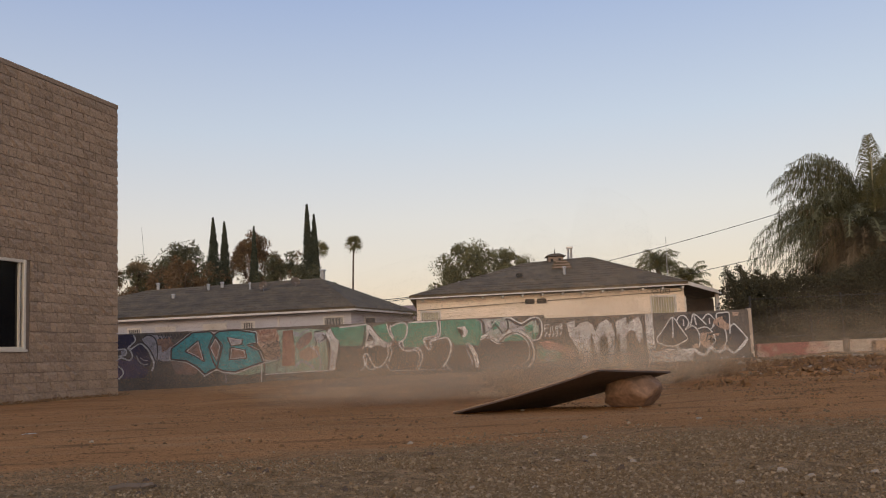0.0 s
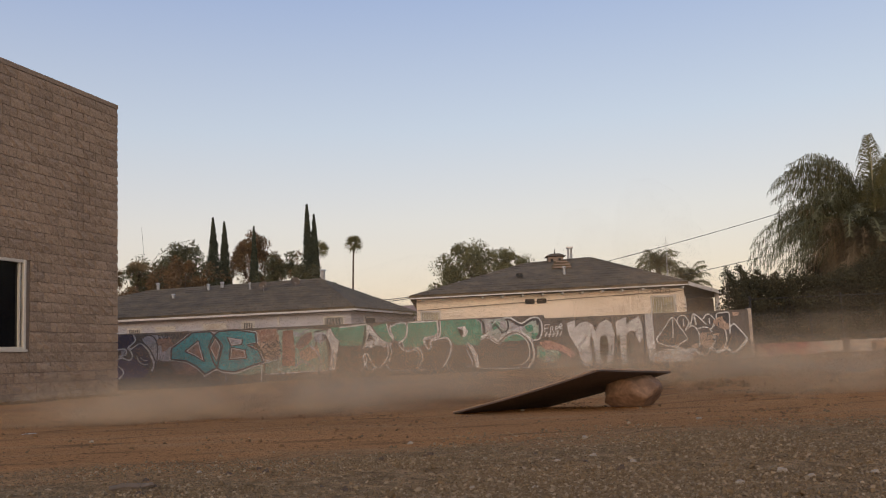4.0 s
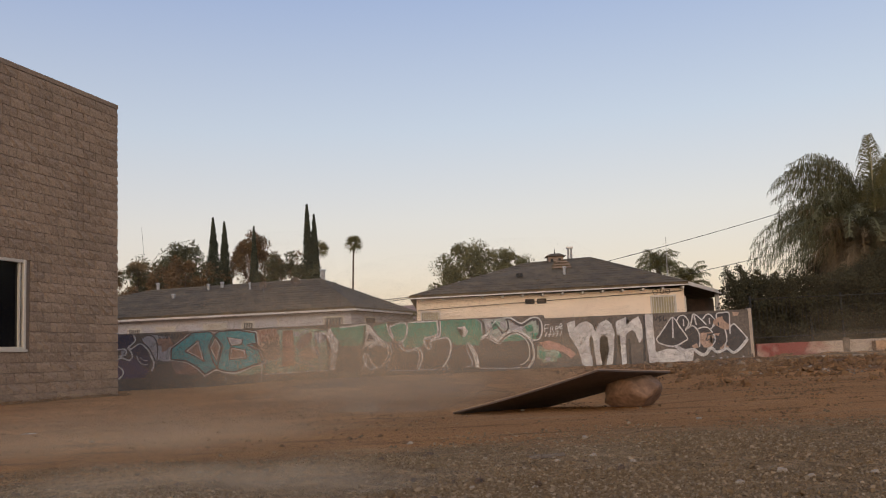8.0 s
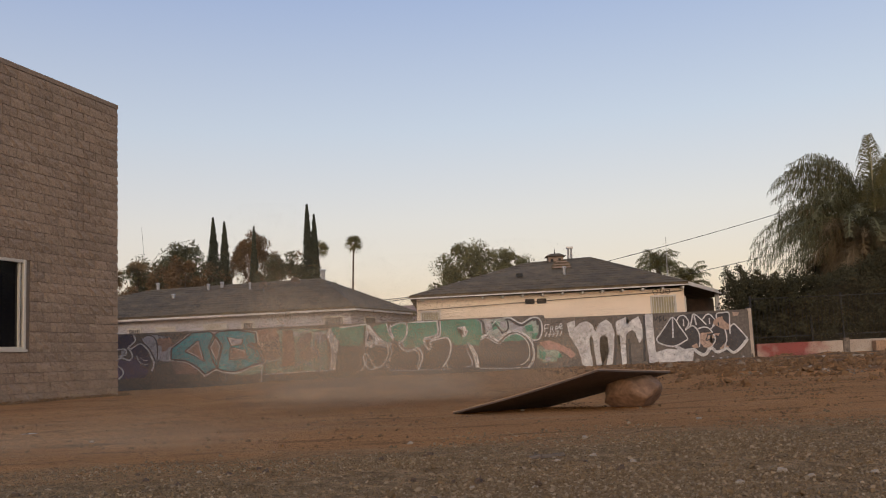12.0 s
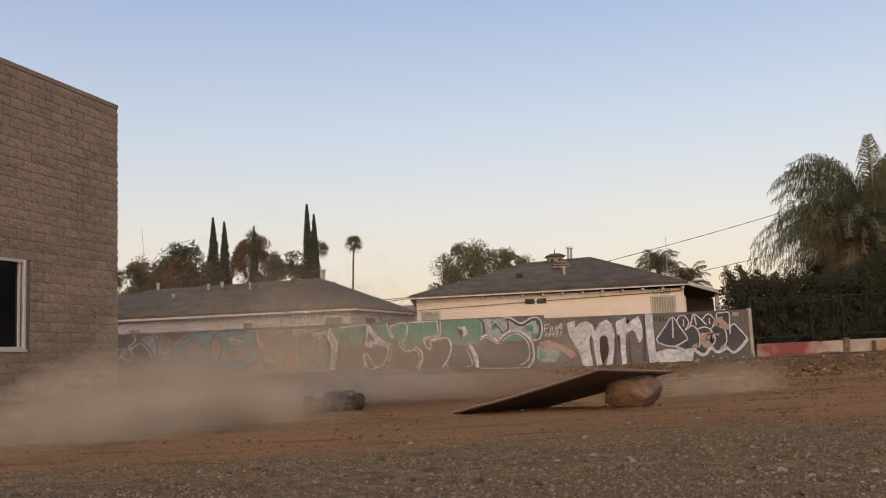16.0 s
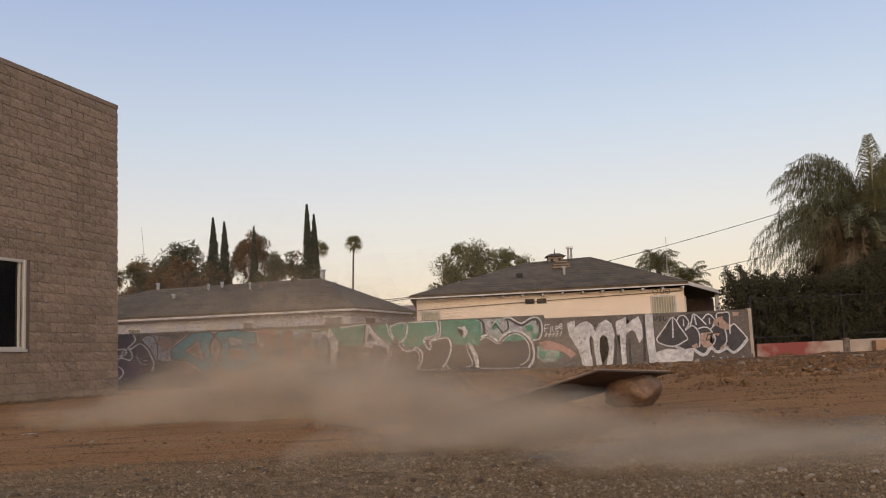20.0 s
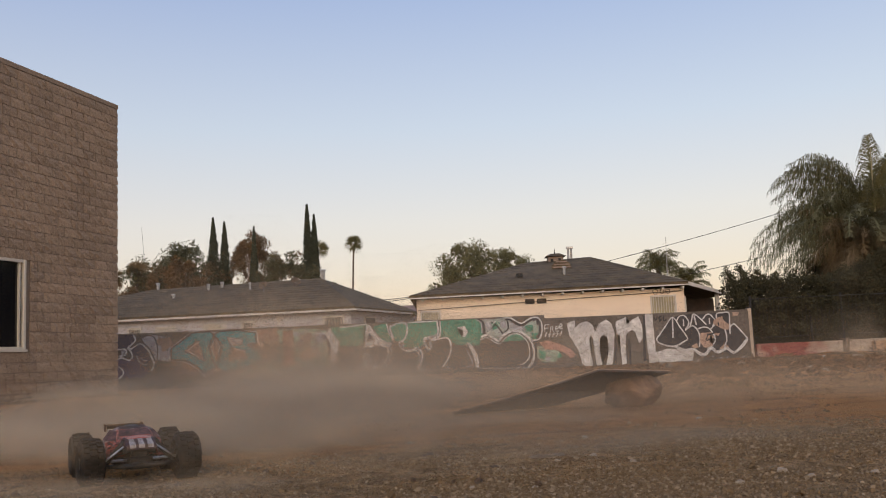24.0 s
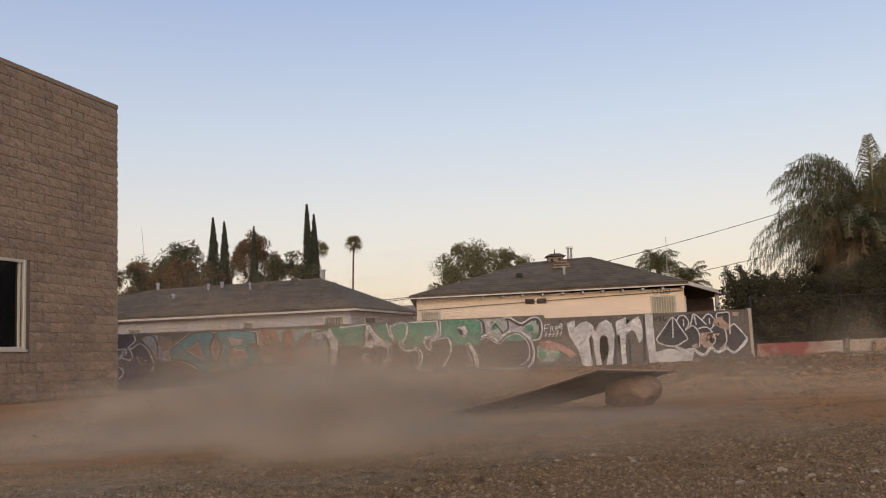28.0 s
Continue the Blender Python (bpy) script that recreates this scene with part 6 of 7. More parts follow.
def shell_surface():
    """Sprayed body shell: salmon-red flames on the nose, dusty white flanks, violet tail; slanted dark streaks and a film of dust."""
    m, n, l = nodes_of("painted_shell")
    b = n["Principled BSDF"]
    b.inputs["Roughness"].default_value, b.inputs["Coat Weight"].default_value = 0.6, 0.0
    co, sep = n.new("ShaderNodeTexCoord"), n.new("ShaderNodeSeparateXYZ")
    l.new(co.outputs["Object"], sep.inputs[0])

    def streaks(seed, size):
        mp, tex = n.new("ShaderNodeMapping"), n.new("ShaderNodeTexNoise")
        mp.inputs["Location"].default_value, mp.inputs["Rotation"].default_value = (seed, seed, seed), (0, radians(-24), 0)
        mp.inputs["Scale"].default_value = (44 * size, 36 * size, 125 * size)
        tex.inputs["Scale"].default_value, tex.inputs["Detail"].default_value = 1.0, 2.0
        l.new(co.outputs["Object"], mp.inputs["Vector"]), l.new(mp.outputs["Vector"], tex.inputs["Vector"])
        return tex.outputs["Fac"]

    along, warped, ramp = n.new("ShaderNodeMapRange"), n.new("ShaderNodeMath"), n.new("ShaderNodeValToRGB")
    along.inputs["From Min"].default_value, along.inputs["From Max"].default_value = -0.25, 0.25
    along.inputs["To Min"].default_value, along.inputs["To Max"].default_value = -0.40, 0.60
    l.new(sep.outputs["X"], along.inputs["Value"])
    warped.operation, warped.inputs[1].default_value = "MULTIPLY_ADD", 0.8
    l.new(streaks(1.3, 0.6), warped.inputs[0]), l.new(along.outputs[0], warped.inputs[2])
    e = ramp.color_ramp.elements
    e[0].position, e[0].color = 0.20, (0.040, 0.018, 0.055, 1)
    e[1].position, e[1].color = 0.66, (0.42, 0.095, 0.085, 1)
    for at, c in ((0.32, (0.075, 0.034, 0.082, 1)), (0.38, (0.21, 0.18, 0.20, 1)), (0.52, (0.28, 0.24, 0.24, 1)), (0.58, (0.40, 0.12, 0.10, 1))):
        e.new(at).color = c
    l.new(warped.outputs[0], ramp.inputs["Fac"])
    out = ramp.outputs["Color"]
    for seed, lo, hi, c, most in ((0.0, 0.47, 0.55, (0.022, 0.016, 0.028), 0.9), (5.2, 0.60, 0.66, (0.30, 0.27, 0.27), 0.8), (9.4, 0.35, 0.75, (0.20, 0.135, 0.085), 0.4)):
        r, mx = n.new("ShaderNodeMapRange"), n.new("ShaderNodeMix")
        r.inputs["From Min"].default_value, r.inputs["From Max"].default_value, r.inputs["To Max"].default_value = lo, hi, most
        l.new(streaks(seed, 1.0 if seed < 9 else 0.4), r.inputs["Value"])
        mx.data_type = "RGBA"
        mx.inputs["B"].default_value = (*c, 1)
        l.new(out, mx.inputs["A"]), l.new(r.outputs["Result"], mx.inputs["Factor"])
        out = mx.outputs["Result"]
    l.new(out, b.inputs["Base Color"])
    return m


M_SHELL = shell_surface()
M_HOOD = surface("dark_violet_shell", (0.034, 0.018, 0.036), 0.75, (0.085, 0.055, 0.045), 25, 60, 0.2, 0)
M_ORANGE = surface("red_orange_shell", (0.46, 0.105, 0.075), 0.45, (0.40, 0.12, 0.08), 20, 60, 0.15, 0)
M_HOODWHITE = surface("white_shell_flash", (0.36, 0.33, 0.32), 0.55, (0.20, 0.16, 0.14), 40, 60, 0.2, 0)
M_TYRE = surface("dusty_black_rubber", (0.018, 0.0155, 0.0135), 0.9, (0.045, 0.035, 0.026), 14, 80, 0.3, 0.3)
M_RIM = surface("dark_plastic_rim", (0.010, 0.010, 0.011), 0.5, (0.035, 0.03, 0.025), 20, 90, 0.2, 0.1)
M_PLASTIC = surface("black_plastic", (0.02, 0.02, 0.021), 0.55, (0.05, 0.042, 0.035), 12, 60, 0.2, 0.1)
M_DUSTY = surface("dusty_plastic", (0.035, 0.028, 0.023), 0.8, (0.16, 0.10, 0.062), 9, 60, 0.25, 0.1)
M_STEEL = surface("steel_link", (0.55, 0.54, 0.53), 0.3, vary=0.1, bump=0, metal=1.0)

for m in (M_TYRE, M_RIM, M_PLASTIC, M_SHELL, M_HOOD, M_TINT, M_DUSTY):
    m.node_tree.nodes["Principled BSDF"].inputs["Specular IOR Level"].default_value = 0.16


def lathe(profile, sides=28):
    """Revolves (radius, y) pairs round the y axis."""
    bm = bmesh.new()
    rings = [[bm.verts.new((r * math.cos(i * math.tau / sides), y, r * math.sin(i * math.tau / sides))) for i in range(sides)] for r, y in profile]
    for a, b in zip(rings, rings[1:]):
        for i in range(sides):
            bm.faces.new((a[i], b[i], b[(i + 1) % sides], a[(i + 1) % sides]))
    return bm


def wheel_meshes():
    R, w = WHEEL_R, 0.046
    tyre = lathe([(0.049, -w + 0.006), (0.062, -w), (0.077, -w + 0.004), (R - 0.006, -w + 0.012), (R - 0.004, -0.013), (R - 0.004, 0.013), (R - 0.006, w - 0.012), (0.077, w - 0.004), (0.062, w), (0.049, w - 0.006)], 44)
    tyre.faces.ensure_lookup_table()
    lugs = [f for i, f in enumerate(tyre.faces) if i // 44 in (3, 4, 5) and (i % 44 + i // 44) % 2 == 0]
    bmesh.ops.recalc_face_normals(tyre, faces=tyre.faces)
    bmesh.ops.inset_individual(tyre, faces=lugs, thickness=0.0012, depth=0.007)
    rim = lathe([(0.049, -w + 0.008), (0.046, -w + 0.004), (0.040, -w + 0.016), (0.012, -w + 0.024), (0.012, 0.0), (0.012, w - 0.024), (0.040, w - 0.016), (0.046, w - 0.004), (0.049, w - 0.008)], 20)
    for k in range(6):
        for sgn in (-1, 1):
            box(rim, 0.010, 0.046, sgn * (w - 0.016) - 0.005, sgn * (w - 0.016) + 0.005, -0.006, 0.006, m=Matrix.Rotation(k * math.tau / 6, 4, "Y"))
    for sgn in (-1, 1):
        rod(rim, (0, sgn * (w - 0.026), 0), (0, sgn * (w - 0.008), 0), 0.009, sides=6)
    return mesh_of("wheel", tyre, M_TYRE), mesh_of("rim", rim, M_RIM)


def loft(sections):
    """A shell through cross-sections of equal point count, each a closed ring, with end caps."""
    bm = bmesh.new()
    rings = [[bm.verts.new(p) for p in s] for s in sections]
    n = len(rings[0])
    for a, b in zip(rings, rings[1:]):
        for i in range(n):
            bm.faces.new((a[i], a[(i + 1) % n], b[(i + 1) % n], b[i]))
    bm.faces.new(rings[0][::-1]), bm.faces.new(rings[-1])
    bmesh.ops.recalc_face_normals(bm, faces=bm.faces)
    return bm


def make_truck():
    t = thing("rc_truck", "dusty radio-controlled monster truck with a red, white and violet body shell", "toy truck")

    def ring(x, wb, zb, wt, zt):
        zm = zb + (zt - zb) * 0.55
        return [(x, -wb, zb), (x, wb, zb), (x, wb * 1.02, zm), (x, wt, zt - 0.006), (x, wt * 0.75, zt), (x, -wt * 0.75, zt), (x, -wt, zt - 0.006), (x, -wb * 1.02, zm)]

    sec = [ring(-0.245, 0.045, 0.165, 0.040, 0.182), ring(-0.19, 0.062, 0.150, 0.050, 0.190), ring(-0.125, 0.084, 0.118, 0.058, 0.204),
           ring(-0.07, 0.104, 0.092, 0.062, 0.226), ring(0.0, 0.108, 0.088, 0.062, 0.231), ring(0.045, 0.106, 0.090, 0.060, 0.222), ring(0.10, 0.086, 0.108, 0.064, 0.190), ring(0.16, 0.064, 0.132, 0.060, 0.179)]
    body = part("body_shell", loft(sec), M_SHELL, t, "red, white and violet sprayed body shell", smooth=False)
    part("hood", loft([ring(0.161, 0.064, 0.136, 0.058, 0.180), ring(0.215, 0.060, 0.134, 0.055, 0.172), ring(0.276, 0.054, 0.130, 0.048, 0.150)]), M_HOOD, body, "dark violet hood with silver stripes")
    part("hood_patch", hull_of([(0.150, -0.05, 0.1815), (0.150, 0.05, 0.1815), (0.212, -0.046, 0.1745), (0.212, 0.046, 0.1745), (0.152, 0.0, 0.186), (0.205, 0.0, 0.180)]), M_ORANGE, body, "red-orange hood patch")
    for y in (-0.033, 0.0, 0.033):
        part("hood_stripe", hull_of([(0.216, y - 0.009, 0.1745), (0.216, y + 0.009, 0.1745), (0.2755, y - 0.011, 0.152), (0.2755, y + 0.011, 0.152), (0.279, y - 0.011, 0.137), (0.279, y + 0.011, 0.137), (0.23, y, 0.150)]), M_HOODWHITE, body)
    # windows, door panels, roof
    for sg in (-1, 1):
        part("side_window", hull_of([(-0.105, sg * 0.070, 0.176), (-0.066, sg * 0.060, 0.216), (0.040, sg * 0.060, 0.214), (0.088, sg * 0.070, 0.178), (-0.105, sg * 0.096, 0.176), (-0.066, sg * 0.079, 0.216), (0.0, sg * 0.079, 0.217), (0.040, sg * 0.078, 0.214), (0.088, sg * 0.094, 0.178), (-0.03, sg * 0.1105, 0.174), (0.045, sg * 0.1085, 0.174)]), M_TINT, body, "dark side window")
        part("door_panel", hull_of([(-0.085, sg * 0.085, 0.088), (0.085, sg * 0.085, 0.090), (0.10, sg * 0.07, 0.152), (-0.10, sg * 0.07, 0.158), (-0.075, sg * 0.116, 0.092), (0.070, sg * 0.114, 0.094), (0.082, sg * 0.100, 0.148), (-0.088, sg * 0.10, 0.154)]), M_SHELL, body)
        part("flash", hull_of([(-0.035, sg * 0.113, 0.098), (0.065, sg * 0.113, 0.100), (-0.030, sg * 0.110, 0.109), (0.068, sg * 0.110, 0.110), (-0.035, sg * 0.1185, 0.098), (0.065, sg * 0.1170, 0.100), (-0.030, sg * 0.1160, 0.109), (0.068, sg * 0.1145, 0.110)]), M_HOODWHITE, body, "white lettering band")
        part("flash", hull_of([(0.03, sg * 0.100, 0.140), (0.09, sg * 0.094, 0.150), (0.02, sg * 0.098, 0.148), (0.085, sg * 0.090, 0.158), (0.03, sg * 0.107, 0.140), (0.09, sg * 0.101, 0.150), (0.02, sg * 0.105, 0.148), (0.085, sg * 0.097, 0.158)]), M_ORANGE, body, "red-orange door flash")
    part("windscreen", hull_of([(0.048, -0.055, 0.221), (0.048, 0.055, 0.221), (0.098, -0.064, 0.194), (0.098, 0.064, 0.194), (0.05, 0, 0.20)]), M_TINT, body, "dark windscreen")
    part("roof_panel", hull_of([(-0.085, -0.050, 0.2215), (-0.085, 0.050, 0.2215), (0.044, -0.048, 0.2245), (0.044, 0.048, 0.2245), (-0.03, -0.05, 0.2335), (-0.03, 0.05, 0.2335), (0.0, -0.05, 0.2335), (0.0, 0.05, 0.2335)]), M_HOOD, body, "dark violet roof")
    part("roof_scoop", hull_of([(-0.05, -0.03, 0.228), (-0.05, 0.03, 0.228), (0.03, -0.03, 0.224), (0.03, 0.03, 0.224), (-0.04, -0.025, 0.237), (-0.04, 0.025, 0.237), (0.015, -0.025, 0.233), (0.015, 0.025, 0.233)]), M_PLASTIC, body)
    # the shell sits low over the wheels
    for o in (body, *body.children):
        for v in o.data.vertices:
            v.co.z = 0.082 + (v.co.z - 0.09) * 0.86 + 0.012 * max(0.0, min(1.0, (v.co.x - 0.09) / 0.07))
    # chassis, arms, shocks, bumpers, wing
    ch = bmesh.new()
    box(ch, -0.245, 0.245, -0.045, 0.045, 0.052, 0.10, bevel=0.008)
    box(ch, -0.10, 0.10, -0.085, 0.085, 0.055, 0.085, bevel=0.008)
    part("chassis", ch, M_PLASTIC, t, "black plastic tub chassis")
    for sx in (-1, 1):
        part("gearbox", boxed(sx * 0.196 - 0.035, sx * 0.196 + 0.035, -0.032, 0.032, 0.055, 0.125, bevel=0.008), M_PLASTIC, t)
        part("shock_tower", boxed(sx * 0.20 - 0.005, sx * 0.20 + 0.005, -0.062, 0.062, 0.11, 0.165, bevel=0.002), M_PLASTIC, t)
        for sy in (-1, 1):
            a = bmesh.new()
            for dx in (-0.028, 0.028):
                rod(a, (sx * 0.196 + dx, sy * 0.042, 0.060), (sx * 0.196 + dx * 0.4, sy * (TRACK / 2 - 0.03), 0.070), 0.008, 0.006, 6)
            part("suspension_arm", a, M_PLASTIC, t)
            part("drive_shaft", rodded((sx * 0.196, sy * 0.03, 0.085), (sx * 0.196, sy * (TRACK / 2 - 0.02), WHEEL_R), 0.006, sides=6), M_STEEL, t)
            sh = part("shock", rodded((sx * 0.205, sy * 0.058, 0.155), (sx * 0.198, sy * 0.125, 0.075), 0.010, 0.009), M_PLASTIC, t, "shock absorber")
            part("push_rod", rodded((sx * 0.222, sy * 0.045, 0.150), (sx * 0.222, sy * 0.135, 0.085), 0.004, sides=6), M_STEEL, sh, "bright steel rod")
    fb = bmesh.new()
    box(fb, 0.262, 0.290, -0.085, 0.085, 0.062, 0.078, bevel=0.005)
    box(fb, 0.225, 0.275, -0.030, 0.030, 0.060, 0.080)
    part("front_bumper", fb, M_PLASTIC, t)
    rb = bmesh.new()
    box(rb, -0.285, -0.262, -0.06, 0.06, 0.062, 0.078, bevel=0.005)
    box(rb, -0.275, -0.225, -0.022, 0.022, 0.060, 0.078)
    part("rear_bumper", rb, M_PLASTIC, t)
    wg = part("wing", hull_of([(-0.292, -0.072, 0.182), (-0.292, 0.072, 0.182), (-0.232, -0.072, 0.196), (-0.232, 0.072, 0.196), (-0.292, -0.072, 0.189), (-0.292, 0.072, 0.189), (-0.232, -0.072, 0.203), (-0.232, 0.072, 0.203)]), M_DUSTY, t, "dusty brown-black rear wing")
    for sy in (-1, 1):
        part("end_plate", boxed(-0.296, -0.228, sy * 0.075 - 0.003, sy * 0.075 + 0.003, 0.172, 0.205, bevel=0.002), M_DUSTY, wg)
        part("wing_stay", rodded((-0.205, sy * 0.03, 0.15), (-0.25, sy * 0.03, 0.195), 0.006, sides=6), M_DUSTY, wg)
    tyre, rim = wheel_meshes()
    wheels = []
    for sx in (1, -1):
        for sy in (1, -1):
            w = new("wheel", tyre)
            w.parent, w.location = t, (sx * WHEELBASE / 2, sy * TRACK / 2, WHEEL_R)
            tagged(w, "knobbly black rubber tyre")
            r = new("rim", rim)
            r.parent = w
            tagged(r, "dark plastic rim")
            wheels.append(w)
    return t, wheels


TRUCK, WHEELS = make_truck()


# ---- small things on the ground ----
def small_stone(x, y, r, seed, label):
    bm = bmesh.new()
    bmesh.ops.create_icosphere(bm, subdivisions=2, radius=1)
    for v in bm.verts:
        p = v.co.copy()
        k = 1 + 0.45 * noise.noise(p * 1.3 + Vector((seed * 7.3, 0, 0)))
        v.co = Vector((p.x * r * k, p.y * r * 0.8 * k, p.z * r * 0.6 * k))
    ob = part("stone", bm, M_PALE)
    ob.location = (x, y, heap(x, y) + r * 0.3)
    return tagged(ob, label, "stone", "pale stones on the dirt")


M_PALE = surface("pale_stone", (0.37, 0.30, 0.225), 0.9, (0.27, 0.21, 0.155), 30, 90, 0.2, 0.5)
for i, (x, y, r) in enumerate(((0.56, 3.67, 0.013), (0.40, 3.53, 0.012), (0.06, 3.03, 0.011), (-1.04, 3.79, 0.012), (0.67, 3.44, 0.012), (1.08, 3.05, 0.017), (1.12, 2.9, 0.012),
                               (0.65, 4.5, 0.014), (-0.21, 4.65, 0.015), (0.88, 2.85, 0.014), (0.26, 2.98, 0.010), (1.43, 5.3, 0.016), (1.32, 2.9, 0.013), (-2.23, 5.7, 0.016), (0.55, 7.0, 0.017))):
    small_stone(x, y, r, i + 1, "small pale stone lying on the dirt")
bm = bmesh.new()
g = [[bm.verts.new((i * 0.03, j * 0.02, 0.006 + 0.012 * abs(noise.noise(Vector((i, j, 2)) * 0.9)))) for j in range(4)] for i in range(4)]
for i in range(3):
    for j in range(3):
        bm.faces.new((g[i][j], g[i + 1][j], g[i + 1][j + 1], g[i][j + 1]))
bmesh.ops.solidify(bm, geom=bm.faces[:], thickness=0.002)
scrap = tagged(part("paper_scrap", bm, M_WHITE), "crumpled white paper scrap on the dirt", "litter")
scrap.location = (-3.1, 6.62, heap(-3.1, 6.62))

STICK = tagged(part("stick", bent_rod([(-0.075, 0, 0), (-0.02, 0.004, 0.006), (0.03, 0, 0), (0.075, 0.006, 0.004)], [0.011, 0.014, 0.013, 0.009], 6), M_BARK), "short broken stick flung up from the dirt", "stick")
# seconds, place, speed of each thrown clod
FLIGHTS = []
FLIGHTS += [(24.28, -1.5, 3.9, 0.5, 0.3, 2.1), (24.42, -1.3, 3.8, 1.2, 0.6, 2.9), (24.6, -0.75, 3.7, -0.6, 0.5, 2.3), (24.66, -0.6, 3.7, -0.3, 0.4, 1.9),
           (24.78, -0.3, 3.9, -0.5, 0.1, 1.6), (24.84, -0.15, 4.0, -0.4, 0.0, 2.5), (24.86, -0.12, 4.0, 0.05, 0.0, 2.6), (24.9, -0.10, 4.05, 0.0, 0.0, 2.2)]
FLIGHTS += [(26.24, -0.5, 3.9, 2.1, 0.2, 1.8), (26.26, -0.6, 3.9, 1.6, 0.3, 1.5), (26.3, -0.8, 3.8, 2.6, 0.4, 2.0), (26.32, -0.8, 3.8, 1.2, 0.1, 1.3), (26.34, -0.9, 3.7, 1.9, 0.3, 1.7), (26.38, -1.1, 3.6, 0.8, 0.2, 1.9), (26.4, -1.2, 3.6, 1.4, 0.2, 2.2)]
FLIGHTS += [(19.36, 0.35, 3.9, -1.2, 0.3, 1.8), (19.42, 0.5, 3.5, -1.6, 0.3, 1.6), (19.46, 0.6, 3.3, -1.0, 0.4, 2.2), (19.5, 0.7, 3.1, -0.8, 0.5, 1.9),
           (6.66, -0.5, 2.5, 0.9, 0.5, 2.4), (6.72, -0.8, 2.7, 1.4, 0.8, 2.8), (6.78, -1.1, 2.8, 0.7, 0.9, 2.6)]
FLIGHTS += [(6.74, -1.07, 3.15, -0.8, 0.2, 2.93), (6.74, -0.43, 2.97, 1.2, 0.1, 2.9), (6.74, -0.36, 3.05, 0.9, 0.2, 2.43), (6.74, -1.15, 3.17, -0.6, 0.1, 1.92), (6.74, -1.09, 3.37, 0.2, 0.1, 1.8), (6.74, -0.56, 2.67, 0.6, 0.1, 1.57), (6.74, -0.45, 3.15, 0.7, 0.2, 2.17), (6.74, -0.97, 2.97, -0.2, 0.1, 1.83)]
CLODS = []
for i in range(len(FLIGHTS)):
    bm = bmesh.new()
    bmesh.ops.create_icosphere(bm, subdivisions=2, radius=1)
    r = 0.007 + 0.009 * ((i * 7) % 5) / 4
    for v in bm.verts:
        v.co *= r * (1 + 0.8 * noise.noise(v.co * 1.9 + Vector((i * 3.1, 0, 0))))
    CLODS.append(tagged(part("dirt_clod", bm, M_DARKCLOD), "clod of brown dirt thrown up by the wheels", "dirt clod", "flung dirt clods"))


# ---- dust: clouds of fine motes that rise where the truck has churned the dirt, drift and settle again ----
def dust_surface(name, veil):
    """Each skin of a puff lets most light through; wisps make it uneven."""
    m, n, l = nodes_of(name)
    n.remove(n["Principled BSDF"])
    dif, clear, mix = n.new("ShaderNodeBsdfDiffuse"), n.new("ShaderNodeBsdfTransparent"), n.new("ShaderNodeMixShader")
    dif.inputs["Color"].default_value = (0.555, 0.437, 0.305, 1)
    co, no, mr = n.new("ShaderNodeTexCoord"), n.new("ShaderNodeTexNoise"), n.new("ShaderNodeMapRange")
    no.inputs["Scale"].default_value, no.inputs["Detail"].default_value = 2.2, 5
    l.new(co.outputs["Object"], no.inputs["Vector"])
    mr.inputs["From Min"].default_value, mr.inputs["From Max"].default_value = 0.32, 0.68
    mr.inputs["To Min"].default_value, mr.inputs["To Max"].default_value = veil * 0.25, veil * 1.75
    l.new(no.outputs["Fac"], mr.inputs["Value"])
    l.new(mr.outputs["Result"], mix.inputs["Fac"])
    l.new(clear.outputs[0], mix.inputs[1]), l.new(dif.outputs[0], mix.inputs[2])
    l.new(mix.outputs[0], n["Material Output"].inputs["Surface"])
    return m


def puff_mesh(seed, veil, puffs=54, spread=(0.40, 0.40, 0.24), even=False):
    """Many soft billows in one cloud; it is about two units across and stands on z = 0."""
    rng = random.Random(seed)
    bm = bmesh.new()
    for i in range(puffs):
        r = rng.uniform(0.12, 0.42)
        c = Vector((rng.gauss(0, spread[0]), rng.gauss(0, spread[1]), abs(rng.gauss(0, spread[2])) + 0.02))
        if even:
            r, c = rng.uniform(0.3, 0.6), Vector((rng.uniform(-1, 1), rng.uniform(-1, 1), 0.55 * rng.random()))
        made = bmesh.ops.create_icosphere(bm, subdivisions=2, radius=1)["verts"]
        k = Vector((rng.uniform(0, 50), 0, 0))
        for v in made:
            q = 1 + 0.35 * noise.noise(v.co * 1.3 + k)
            v.co = c + Vector((v.co.x * r * 1.25, v.co.y * r * 1.25, v.co.z * r * 0.8)) * q
    return mesh_of("dust_cloud", bm, dust_surface("airborne_dust", veil), smooth=True)


DENSE = [puff_mesh(s, 0.056) for s in (1, 2, 3)]
LIGHT = [puff_mesh(s, 0.025) for s in (4, 5)]
NEAR = [puff_mesh(s, 0.060) for s in (7, 8)]
HAZE = puff_mesh(6, 0.006, 90)
THIN = puff_mesh(12, 0.0065, 60, (0.5, 0.5, 0.30))
VEIL = puff_mesh(13, 0.010, 60, (0.5, 0.5, 0.28))
FAINT = [puff_mesh(s, 0.030) for s in (9, 10)]
BROAD = puff_mesh(14, 0.030, 30, even=True)
CLOUDS = []


